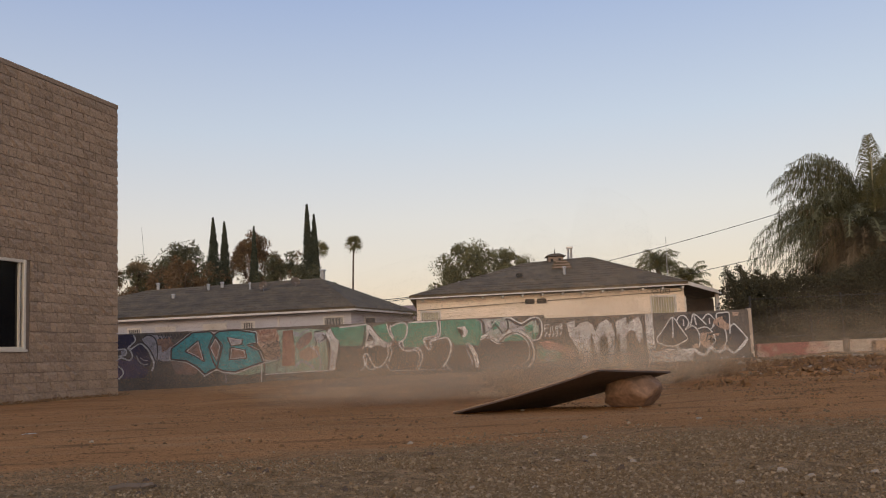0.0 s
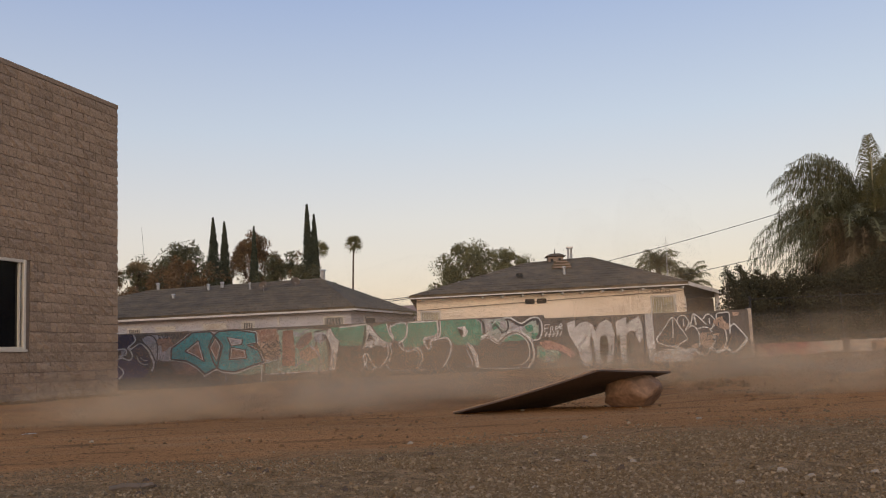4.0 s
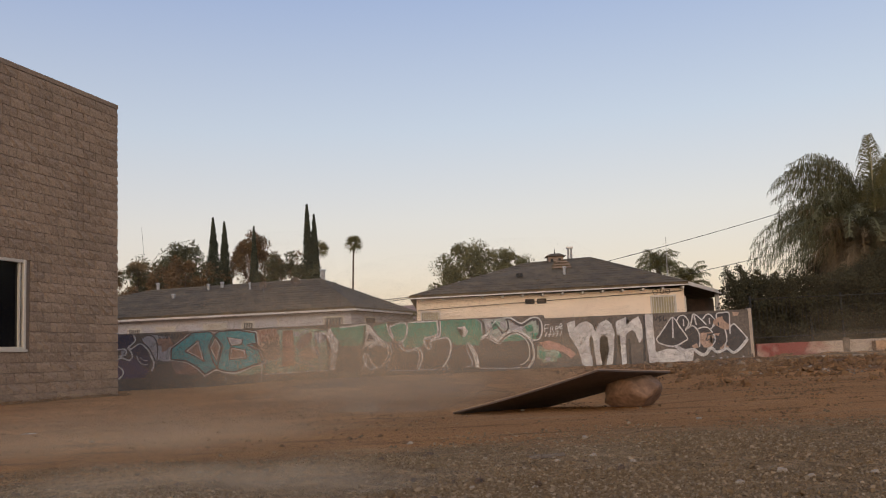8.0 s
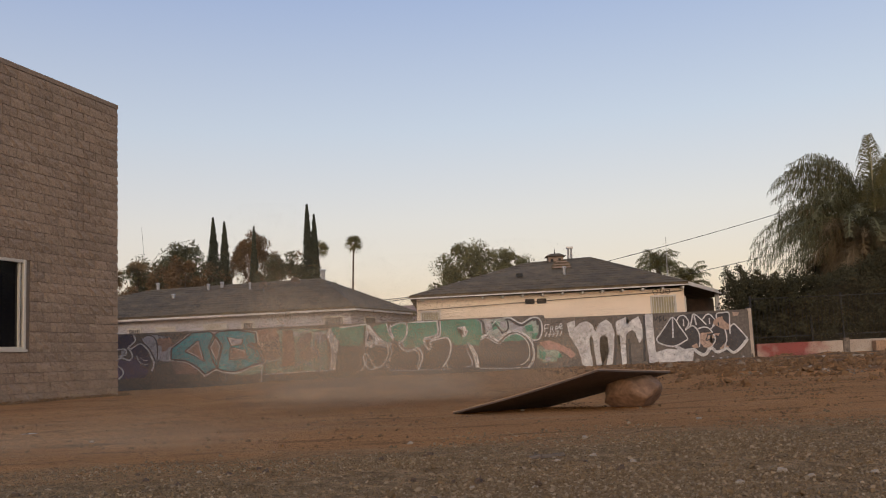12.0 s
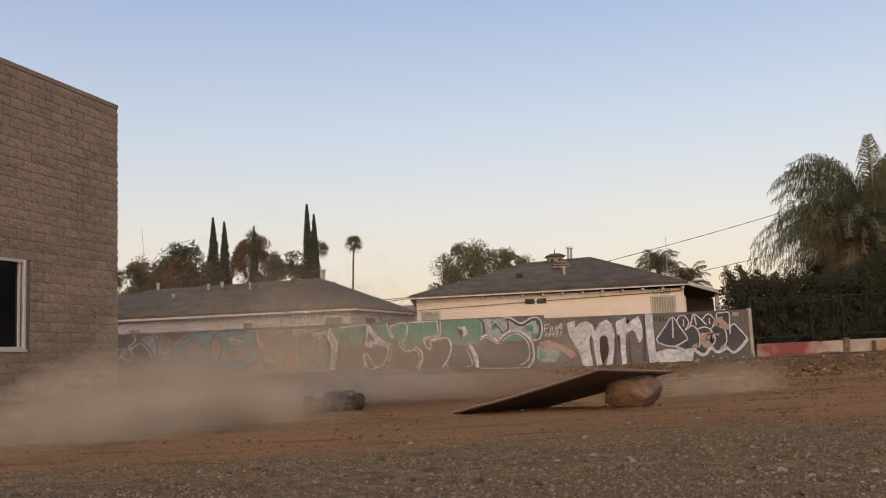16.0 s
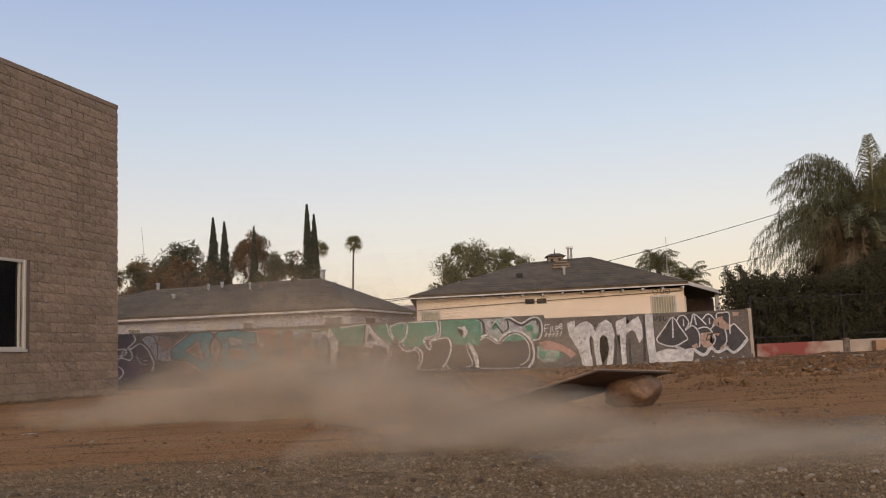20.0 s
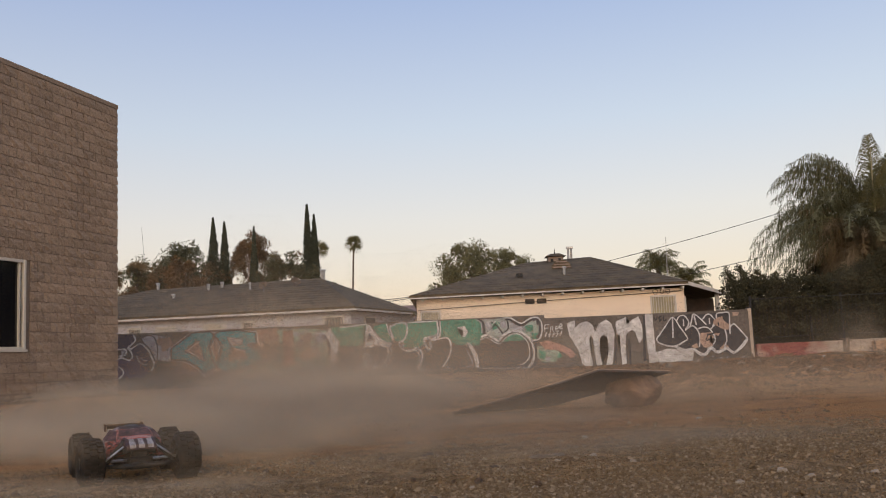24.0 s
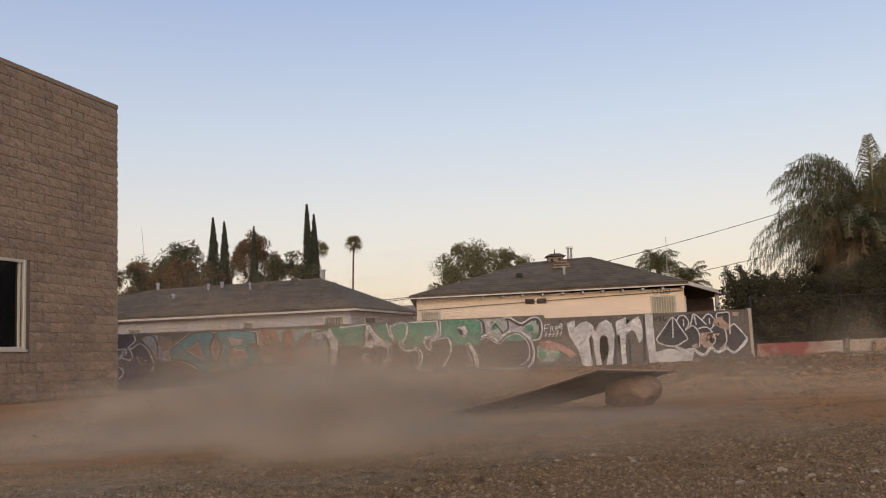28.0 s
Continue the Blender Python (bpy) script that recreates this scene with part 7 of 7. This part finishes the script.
def cloud(mesh, scale, turn, rows):
    """A dust cloud of that size; rows: seconds, x, y, height of its foot (below ground: not yet risen, or settled)."""
    d = new("dust_cloud", mesh)
    d.scale = (scale[0], scale[1], scale[2] * 1.25)
    tagged(d, "cloud of brown dust hanging over the dirt", "dust", "dust clouds over the lot", kind="stuff")
    t, x, y, z = rows[0]
    d.location = (x, y, z)
    CLOUDS.append((d, turn, rows))


def dust_motion():
    for d, turn, rows in CLOUDS:
        rows = [(0, *rows[0][1:])] * (rows[0][0] > 0) + list(rows) + [(28, *rows[-1][1:])] * (rows[-1][0] < 28)
        walk(d, [(t, pose(x, y, z, 0, 0, turn + 0.5 * t)) for t, x, y, z in rows])


# bank that hangs behind the ramp all along, and the thin haze over the lot
cloud(LIGHT[0], (1.9, 1.3, 0.36), 0, [(0, -0.3, 10.5, 0), (28, -0.9, 10.2, 0)])
cloud(HAZE, (6.0, 3.0, 2.2), 0, [(0, -1.0, 20, 0), (28, -2.5, 19, 0)])
cloud(THIN, (9.0, 2.0, 3.2), 0, [(0, -2.0, 26, -1.2), (8, -2.5, 26, 0), (28, -4.5, 26, 0)])
cloud(VEIL, (6.0, 1.8, 3.0), 180, [(0, 12.0, 26, -0.6), (6, 12.5, 26, -0.8), (9, 12.5, 26, -1.4), (12.6, 12.5, 26, -2.4), (15, 13, 26, -5)])
cloud(VEIL, (5.0, 1.6, 2.6), 40, [(20.4, 14.0, 26, -5), (23.2, 12.6, 26, -0.9), (28, 12.4, 26, -0.7)])
cloud(THIN, (6.0, 1.8, 3.4), 90, [(10.5, -7.5, 25, -6), (14.4, -7.0, 25, 0), (28, -7.0, 25, 0)])
# smoke-like dust that has risen high and thins out
cloud(HAZE, (2.6, 1.2, 2.6), 60, [(0, 2.6, 15, 0.0), (3, 3.2, 15, 0.2), (7, 3.8, 15, -1.2), (12, 4.2, 15, -5)])
cloud(HAZE, (2.4, 1.2, 3.0), 200, [(0, -1.6, 20, -1.6), (7, -2.6, 20, -0.6), (11, -3.2, 20, 0.2), (19, -3.2, 20, 0.4), (28, -4.0, 20, -0.6)])
# first run: behind the rock, along the run-up, where it lands
cloud(LIGHT[1], (1.5, 1.2, 0.8), 40, [(0, 2.4, 11.5, 0.05), (6, 2.9, 11.0, -0.05), (9.5, 3.2, 11, -1.2)])
cloud(LIGHT[0], (1.3, 1.0, 0.75), 110, [(0, 1.2, 10.2, -0.02), (3, 0.9, 10.4, -0.12), (6, 1.0, 10.4, -0.45), (8.5, 1.0, 10.4, -1.0)])
cloud(LIGHT[1], (1.4, 0.9, 0.55), 0, [(0.4, -3.9, 9.0, -0.9), (1.6, -3.7, 8.8, -0.08), (3.2, -3.2, 8.6, 0), (5.5, -2.8, 8.6, -0.3), (7.5, -2.6, 8.7, -0.9)])
cloud(LIGHT[0], (1.3, 0.9, 0.5), 70, [(1.2, -1.6, 8.8, -0.8), (2.4, -1.4, 8.6, -0.05), (4.5, -0.9, 8.8, -0.05), (8.5, -0.6, 9, -0.4), (10, -0.5, 9, -0.8)])
cloud(LIGHT[0], (1.3, 0.9, 0.6), 120, [(2.4, 3.4, 7.4, -0.9), (3.4, 3.3, 7.6, -0.05), (5.8, 3.1, 8.2, 0.0), (8, 3.0, 8.8, -0.9)])
cloud(LIGHT[1], (1.6, 1.2, 0.75), 200, [(2.6, 4.9, 12, -1.1), (4.2, 4.6, 12, -0.1), (6.2, 4.2, 12.5, -0.1), (9, 4.2, 13, -1.1)])
# near pass
cloud(FAINT[1], (0.95, 0.5, 0.24), 0, [(6.5, -1.2, 3.0, -0.4), (7.0, -1.05, 3.1, -0.06), (7.6, -0.85, 3.2, -0.05), (9, -0.6, 3.4, -0.24), (10.5, -0.5, 3.6, -0.45)])
cloud(HAZE, (1.9, 1.1, 0.55), 30, [(6.7, -2.2, 4.8, -0.9), (8, -1.8, 4.9, -0.06), (11.5, -2.0, 5.0, -0.05), (13, -2.2, 5.1, -0.5)])
# out of sight on the left, then round the back of the ramp
cloud(NEAR[1], (0.7, 0.5, 0.30), 60, [(11.6, -2.4, 4.4, -0.6), (12.4, -1.75, 4.3, -0.04), (13.2, -1.7, 4.6, 0.0), (15, -1.9, 5.2, -0.1), (17, -1.9, 5.6, -0.6)])
cloud(NEAR[0], (1.25, 0.9, 0.62), 240, [(12.6, -3.0, 5.8, -1.0), (14.2, -2.35, 5.9, -0.05), (15.6, -2.3, 6.0, -0.08), (17.5, -2.3, 6.2, -0.35), (19.5, -2.3, 6.4, -1.0)])
cloud(DENSE[1], (1.6, 1.0, 0.72), 0, [(12.6, -3.9, 7.4, -1.2), (14.2, -3.1, 7.6, -0.03), (16, -2.9, 8.6, 0), (19, -2.2, 8.4, -0.05), (22, -1.7, 8.2, -0.25), (25, -1.7, 8.3, -0.32), (28, -1.7, 8.4, -0.36)])
cloud(LIGHT[0], (1.8, 1.2, 0.42), 150, [(12.8, -1.6, 10.5, -1.4), (14.4, -0.8, 10.6, -0.1), (17, -1.6, 10.8, 0), (28, -2.2, 10.8, 0)])
cloud(DENSE[2], (1.35, 1.0, 0.62), 90, [(15.2, -1.7, 11.2, -1.0), (16.3, -1.7, 11.0, -0.05), (17.2, -1.2, 10.4, 0), (19, -1.0, 9.6, 0), (22, -0.9, 9.2, -0.22), (28, -0.6, 8.9, -0.30)])
cloud(LIGHT[1], (0.7, 0.6, 0.42), 0, [(14.9, 2.9, 8.8, -0.6), (15.6, 2.5, 8.6, -0.05), (18.5, 2.4, 8.8, -0.05), (20.5, 2.4, 8.8, -0.6)])
# turn in front of the ramp and the dash past the camera
cloud(NEAR[0], (0.85, 0.7, 0.50), 20, [(18.8, -0.2, 6.0, -0.8), (19.4, -0.25, 5.9, -0.05), (20.2, -0.15, 6.0, -0.04), (21.5, -0.1, 6.2, -0.10), (24, 0.0, 6.4, -0.32), (28, 0.0, 6.6, -0.40)])
cloud(NEAR[1], (0.8, 0.6, 0.34), 200, [(18.9, 0.15, 5.0, -0.6), (19.35, 0.25, 4.8, -0.06), (19.8, 0.25, 4.5, -0.03), (20.6, 0.1, 4.5, -0.02), (22.5, 0.1, 4.8, -0.2), (24, 0.2, 5.2, -0.6)])
cloud(NEAR[0], (1.2, 0.6, 0.26), 0, [(19.4, 1.5, 3.5, -0.5), (20.0, 1.3, 3.4, -0.05), (21.2, 1.3, 3.8, -0.10), (23.5, 1.5, 4.2, -0.20), (28, 1.7, 4.6, -0.26)])
# spins on the left and the run out
cloud(NEAR[1], (1.1, 0.8, 0.42), 0, [(21.8, -2.6, 5.0, -0.9), (23.3, -2.0, 5.2, -0.05), (25, -1.9, 5.4, -0.08), (28, -1.8, 5.8, -0.14)])
cloud(FAINT[0], (0.8, 0.5, 0.32), 100, [(22.4, -1.5, 4.6, -0.6), (23.4, -1.1, 4.8, -0.06), (25, -0.9, 4.9, -0.02), (27, -0.8, 4.8, -0.02), (28, -0.8, 4.8, -0.03)])
cloud(NEAR[1], (0.9, 0.7, 0.40), 300, [(24.3, -0.5, 5.2, -0.8), (25.2, -0.3, 5.2, -0.08), (26.5, -0.3, 5.4, -0.1), (28, -0.3, 5.6, -0.14)])
cloud(FAINT[0], (0.9, 0.5, 0.34), 220, [(26.1, -0.7, 3.9, -0.6), (26.8, -0.6, 4.0, -0.06), (28, -0.4, 4.2, -0.02)])
cloud(LIGHT[1], (1.4, 1.0, 0.6), 250, [(22, -2.9, 7.2, -1.0), (24, -2.6, 7.2, -0.15), (28, -2.3, 7.2, -0.2)])
cloud(NEAR[1], (1.2, 0.5, 0.30), 330, [(22.3, -1.9, 4.9, -0.7), (23.5, -1.5, 5.0, -0.06), (26, -1.2, 4.8, -0.04), (28, -1.2, 4.8, -0.16)])
cloud(NEAR[0], (1.3, 0.7, 0.34), 15, [(22.5, 1.4, 5.2, -0.8), (24.6, 1.3, 5.2, -0.36), (25.8, 1.2, 5.3, -0.08), (28, 1.0, 5.4, -0.15)])
cloud(LIGHT[0], (2.2, 1.4, 0.5), 45, [(21.6, 0.2, 10.4, -1.6), (23.6, -0.2, 10.2, -0.1), (28, -0.6, 10, 0)])
cloud(LIGHT[1], (2.0, 1.3, 0.42), 10, [(14.0, -3.4, 10.2, -1.6), (16.0, -3.0, 10, -0.1), (22, -2.8, 10, -0.1), (28, -3.0, 9.8, 0)])
cloud(HAZE, (3.4, 1.6, 0.7), 130, [(21.4, 3.4, 7.6, -1.4), (23.4, 2.8, 7.4, -0.05), (28, 2.6, 7.4, -0.05)])
# thin dust before the spinning truck
cloud(FAINT[1], (1.0, 0.35, 0.30), 0, [(22.0, -1.6, 3.1, -0.6), (23.4, -1.2, 3.15, -0.08), (24.4, -1.1, 3.2, -0.18), (25.4, -1.0, 3.3, -0.22), (27, -0.9, 3.4, -0.3), (28, -0.9, 3.4, -0.3)])
cloud(NEAR[1], (0.55, 0.22, 0.16), 80, [(24.5, 0.0, 4.0, -0.3), (24.9, 0.05, 3.95, -0.04), (25.5, 0.1, 4.0, -0.05), (26.2, 0.2, 4.1, -0.3)])
cloud(DENSE[0], (0.75, 0.4, 0.5), 0, [(13.4, -2.6, 6.7, -0.8), (14.4, -2.2, 6.8, -0.04), (16, -1.85, 7.0, -0.02), (18, -1.7, 7.2, -0.15), (19.5, -1.6, 7.3, -0.8)])
# broad thin dust that has spread over the whole lot by the end
cloud(BROAD, (2.6, 1.3, 0.42), 0, [(20.6, -1.6, 5.4, -0.6), (22.5, -1.5, 5.4, -0.12), (24.6, -1.4, 5.4, -0.08), (26, -0.9, 5.5, -0.10), (28, -0.9, 5.5, -0.20)])
cloud(BROAD, (1.9, 0.5, 0.30), 180, [(21.4, -0.9, 3.4, -0.45), (23.2, -0.8, 3.4, -0.22), (24, -0.8, 3.4, -0.23), (26, -0.8, 3.4, -0.17), (28, -0.8, 3.4, -0.20)])
cloud(BROAD, (3.8, 1.5, 0.55), 90, [(20.6, -2.2, 8.5, -1.0), (23.2, -2.0, 8.5, -0.05), (28, -1.8, 8.5, 0)])


# ---- what moves ----
# seconds, x, y, height, roll, pitch, heading
TRUCK_PATH = [
    (0, -6.6, 10.5, 0, 0, 0, 0), (0.4, -5.36, 10.4, 0, 0, 0, 0), (0.6, -5.1, 10.4, 0, 0, 0, 4), (0.8, -4.79, 10.3, 0, 0, 0, 8), (1, -4.45, 10.2, 0, 0, 0, 10),
    (1.2, -3.91, 10.1, 0, 0, 0, 4), (1.4, -3.18, 9.9, 0, 0, 0, -4), (1.6, -2.33, 9.7, 0, 0, 0, -14), (1.8, -1.39, 9.5, 0, 0, 0, -24), (1.9, -0.94, 9.35, 0, 0, 0, -28),
    (2, -0.55, 9.2, 0, 0, 0, -31), (2.1, -0.19, 8.8, 0, 0, 0, -33), (2.2, 0.16, 8.25, 0, 0, -2, -34), (2.3, 0.41, 7.36, 0.045, 0, -9, -36), (2.4, 0.76, 7.26, 0.135, 0, -13, -39),
    (2.5, 1.26, 7.15, 0.235, 0, -14, -42), (2.6, 1.57, 7.05, 0.265, -8, -15, -46), (2.7, 2.06, 7, 0.3, -16, -22, -48), (2.8, 2.55, 6.95, 0.275, -25, -32, -49), (2.9, 3.01, 6.9, 0.16, -26, -44, -52),
    (3, 3.87, 6.5, 0.04, -10, -30, -54), (3.2, 4.3, 5.6, 0, 0, 0, -56), (3.8, 5.3, 3.6, 0, 0, 0, -70), (4.5, 5.2, 2, 0, 0, 0, -130), (5.2, 4.6, 1.9, 0, 0, 0, -185),
    (5.8, 3.6, 2.2, 0, 0, 0, -188), (6.2, 2.36, 2.9, 0, 0, 0, -180), (6.3, 1.76, 2.9, 0, 0, 0, -180), (6.4, 1.06, 2.88, 0, 0, 0, -180), (6.5, 0.35, 2.86, 0, 0, 0, -183),
    (6.6, -0.23, 2.8, 0, 0, 0, -193), (6.7, -0.71, 2.74, 0, 0, 0, -205), (6.8, -1.26, 3.05, 0, 0, 0, -222), (6.9, -1.85, 3.2, 0, 0, 0, -228), (7.2, -3.0, 4.2, 0, 0, 0, -240),
    (8, -4.2, 5.5, 0, 0, 0, -300), (10, -4.6, 5, 0, 0, 0, -350), (11.6, -4.4, 4.2, 0, 0, 0, -350), (12.5, -3.9, 5, 0, 0, 0, -300), (13.2, -3.7, 7.8, 0, 0, 0, -310),
    (13.9, -1.92, 11.4, 0, 0, 0, -350), (14.5, 0.83, 11.4, 0, 0, 0, -362), (14.7, 1.09, 11.28, 0, 0, 0, -372), (14.9, 1.25, 11.04, 0, 0, 0, -420), (15.1, 1.15, 10.8, 0, 0, 0, -480),
    (15.3, 0.82, 10.32, 0, 0, 0, -530), (15.5, 0.26, 9.96, 0, 0, 0, -536), (15.7, -0.43, 9.96, 0, 0, 0, -498), (15.9, -1.02, 9.7, 0, 0, 0, -486), (16, -1.23, 9.7, 0, 0, 0, -478),
    (16.1, -1.39, 9.7, 0, 0, 0, -458), (16.5, -1.46, 9.1, 0, 0, 0, -430), (16.9, -1.41, 9.1, 0, 0, 0, -390), (17.1, -1.25, 8.64, 0, 0, 0, -375), (17.3, -1.04, 8, 0, 0, 0, -365),
    (17.5, -0.76, 8, 0, 0, 0, -362), (17.7, -0.25, 7.95, 0, 0, 0, -370), (17.9, 0.05, 7.95, -0.016, 8, 0, -424), (18.1, 0.18, 7.9, -0.006, 14, -2, -440), (18.3, 0.19, 7.75, 0, 3, 0, -446),
    (18.5, 0.21, 7.5, 0, 0, 0, -448), (18.7, 0.16, 7, 0, 0, 0, -449), (18.9, 0.1, 6.4, 0, 0, 0, -449), (19, 0.11, 5.9, 0, 0, 0, -444), (19.1, 0.14, 5.45, 0, 0, 0, -432),
    (19.2, 0.21, 4.95, 0, 0, 0, -420), (19.3, 0.34, 4.42, 0, 0, 0, -409), (19.4, 0.53, 3.8, 0, 0, 0, -401), (19.5, 0.73, 3.22, 0, 0, 0, -391), (19.6, 1.06, 2.85, 0, 0, 0, -378),
    (19.7, 1.24, 2.2, 0, 0, 0, -365), (19.8, 1.64, 2.15, 0, 0, 0, -370), (20.2, 2.9, 0.6, 0, 0, 0, -430), (21, 1.6, -2.2, 0, 0, 0, -500), (22, -2.4, -2.4, 0, 0, 0, -560),
    (22.8, -3.2, 1.2, 0, 0, 0, -640), (23.2, -2.1, 3.4, 0, 0, 0, -735), (23.5, -1.33, 3.76, 0, 0, 0, -788), (23.9, -1.32, 3.76, 0, 0, 0, -786), (24.1, -1.29, 3.76, 0, 0, 0, -778),
    (24.3, -1.23, 4, 0, 0, 0, -764), (24.5, -0.92, 3.95, 0, 0, -4, -748), (24.7, -0.38, 3.65, 0, 0, 0, -684), (24.9, -0.04, 4.2, 0, 0, 0, -640), (25, 0.07, 4.45, 0, 0, 0, -572),
    (25.1, 0.06, 4.6, 0, 0, 0, -540), (25.25, 0.08, 4.6, 0, 0, 0, -520), (25.4, 0.05, 4.6, 0, 0, 0, -506), (25.7, -0.06, 4.48, 0, 0, 0, -500), (26, -0.27, 4.48, 0, 0, 0, -506),
    (26.2, -0.65, 4.13, 0, 0, 0, -515), (26.3, -0.96, 3.93, 0, 0, 0, -524), (26.4, -1.23, 3.73, 0, 0, 0, -530), (26.5, -1.5, 3.57, 0, 0, 0, -532), (26.6, -1.79, 3.45, 0, 0, 0, -535),
    (26.8, -2.6, 3.5, 0, 0, 0, -580), (27.2, -3.1, 4.6, 0, 0, 0, -650), (27.4, -2.64, 5.2, 0, 0, 0, -675), (27.5, -2.59, 5.5, 0, 0, 0, -678), (27.6, -2.84, 6.4, 0, 0, 0, -680),
    (27.7, -2.94, 7.2, 0, 0, 0, -680), (27.8, -3.02, 8.2, 0, 0, 0, -682), (27.9, -3.1, 9.2, 0, 0, 0, -685), (28, -3.01, 10.0, 0, 0, 0, -690),
]


def motions():
    rows = []
    for t, x, y, z, roll, pitch, turn in TRUCK_PATH:
        rows.append((t, pose(x, y, z + (heap(x, y) if z == 0 else 0), roll, pitch, turn)))
    walk(TRUCK, rows)
    # wheels turn with the way that the truck goes, less than a quarter turn from row to row
    ts = np.arange(0, 28.01, 0.1)
    P = np.array(TRUCK_PATH)
    x, y, head = (np.interp(ts, P[:, 0], P[:, k]) for k in (1, 2, 6))
    speed = np.hypot(np.gradient(x, ts), np.gradient(y, ts))
    spin = np.cumsum(np.clip(speed / WHEEL_R * 57.3 * 0.1, 0, 80))
    steer = np.clip(np.gradient(head, ts) * 0.12, -24, 24)
    for w in WHEELS:
        lx, ly, lz = w.location
        wr = []
        for k, t in enumerate(ts):
            s = steer[k] if lx > 0 else 0
            wr.append((float(t), Matrix.Translation((lx, ly, lz)) @ Matrix.Rotation(radians(float(s)), 4, "Z") @ Matrix.Rotation(radians(float(spin[k])), 4, "Y")))
        walk(w, wr)
    dust_motion()
    # clods thrown up by the wheels; each lies on the ground before and after its flight
    for ob, (t0, x, y, vx, vy, vz) in zip(CLODS, FLIGHTS):
        land = 2 * vz / 9.81
        lie = heap(x, y) - 0.003
        rows = [(0, pose(x, y, lie)), (t0, pose(x, y, lie))]
        n = max(3, int(land / 0.08))
        for k in range(1, n + 1):
            t = land * k / n
            rows.append((t0 + t, pose(x + vx * t, y + vy * t, lie + max(0, vz * t - 4.905 * t * t), 70 * k, 40 * k, 0)))
        walk(ob, rows + [(28, rows[-1][1])])
    stick = [(0, -1.15, 3.3, 0.012, 0), (6.72, -1.15, 3.3, 0.012, 0), (6.9, -0.73, 3.5, 0.21, 30), (7.0, -0.45, 3.55, 0.31, 38), (7.1, -0.19, 3.6, 0.30, 62), (7.2, 0.06, 3.65, 0.20, 120), (7.33, 0.38, 3.7, 0.012, 180), (28, 0.38, 3.7, 0.012, 180)]
    walk(STICK, [(t, pose(x, y, z, 0, -a, 20)) for t, x, y, z, a in stick])


# ---- the block wall's courses, block by block ----
def block_mesh(seed, length):
    rng = random.Random(seed)
    nx, nz = (6, 3) if length > 0.3 else (3, 3)
    bm = bmesh.new()
    h = COURSE - 0.012
    g = [[bm.verts.new((length * i / nx, (rng.uniform(-0.014, 0.020) if 0 < i < nx and 0 < j < nz else rng.uniform(-0.013, 0.006)), h * j / nz)) for j in range(nz + 1)] for i in range(nx + 1)]
    for i in range(nx):
        for j in range(nz):
            bm.faces.new((g[i][j], g[i + 1][j], g[i + 1][j + 1], g[i][j + 1]))
    rim = [g[i][0] for i in range(nx)] + [g[nx][j] for j in range(nz)] + [g[i][nz] for i in range(nx, 0, -1)] + [g[0][j] for j in range(nz, 0, -1)]
    back = [bm.verts.new((v.co.x, -0.03, v.co.z)) for v in rim]
    for k in range(len(rim)):
        q = (k + 1) % len(rim)
        bm.faces.new((rim[q], rim[k], back[k], back[q]))
    bmesh.ops.recalc_face_normals(bm, faces=bm.faces)
    return mesh_of("block", bm, M_BLOCK)


def lay_blocks():
    kinds = {L: [block_mesh(s, L - 0.011) for s in range(9)] for L in (BLOCK, BLOCK / 2)}
    rng = random.Random(8)
    panels = [o for o in BUILDING.children if o.name.startswith("wall_panel")]
    w0, w1, c0, c1 = WIN
    rest_v, rest_f = [], []
    for c in range(COURSES):
        x = 0.0
        first = True
        while x < 17.4:
            L = BLOCK / 2 if first and c % 2 else BLOCK
            first = False
            if c0 <= c < c1 and x + L > w0 and x < w1:
                if x < w0 - 0.19:
                    L = BLOCK / 2
                elif x < w1:
                    x = w1 + (0.0 if c % 2 else BLOCK / 2)
                    continue
            me = rng.choice(kinds[L])
            z = BASE + c * COURSE
            if x < 3.75:
                o = new("block", me)
                o.parent, o.location = panels[0 if x < w0 else 1 if c < c0 else 2], (x, 0, z)
            else:
                k = len(rest_v)
                rest_v += [(v.co.x + x, v.co.y, v.co.z + z) for v in me.vertices]
                rest_f += [tuple(k + i for i in p.vertices) for p in me.polygons]
            x += L
    raw("blockwork", rest_v, rest_f, M_BLOCK, BUILDING, kind="stuff")


lay_blocks()


motions()
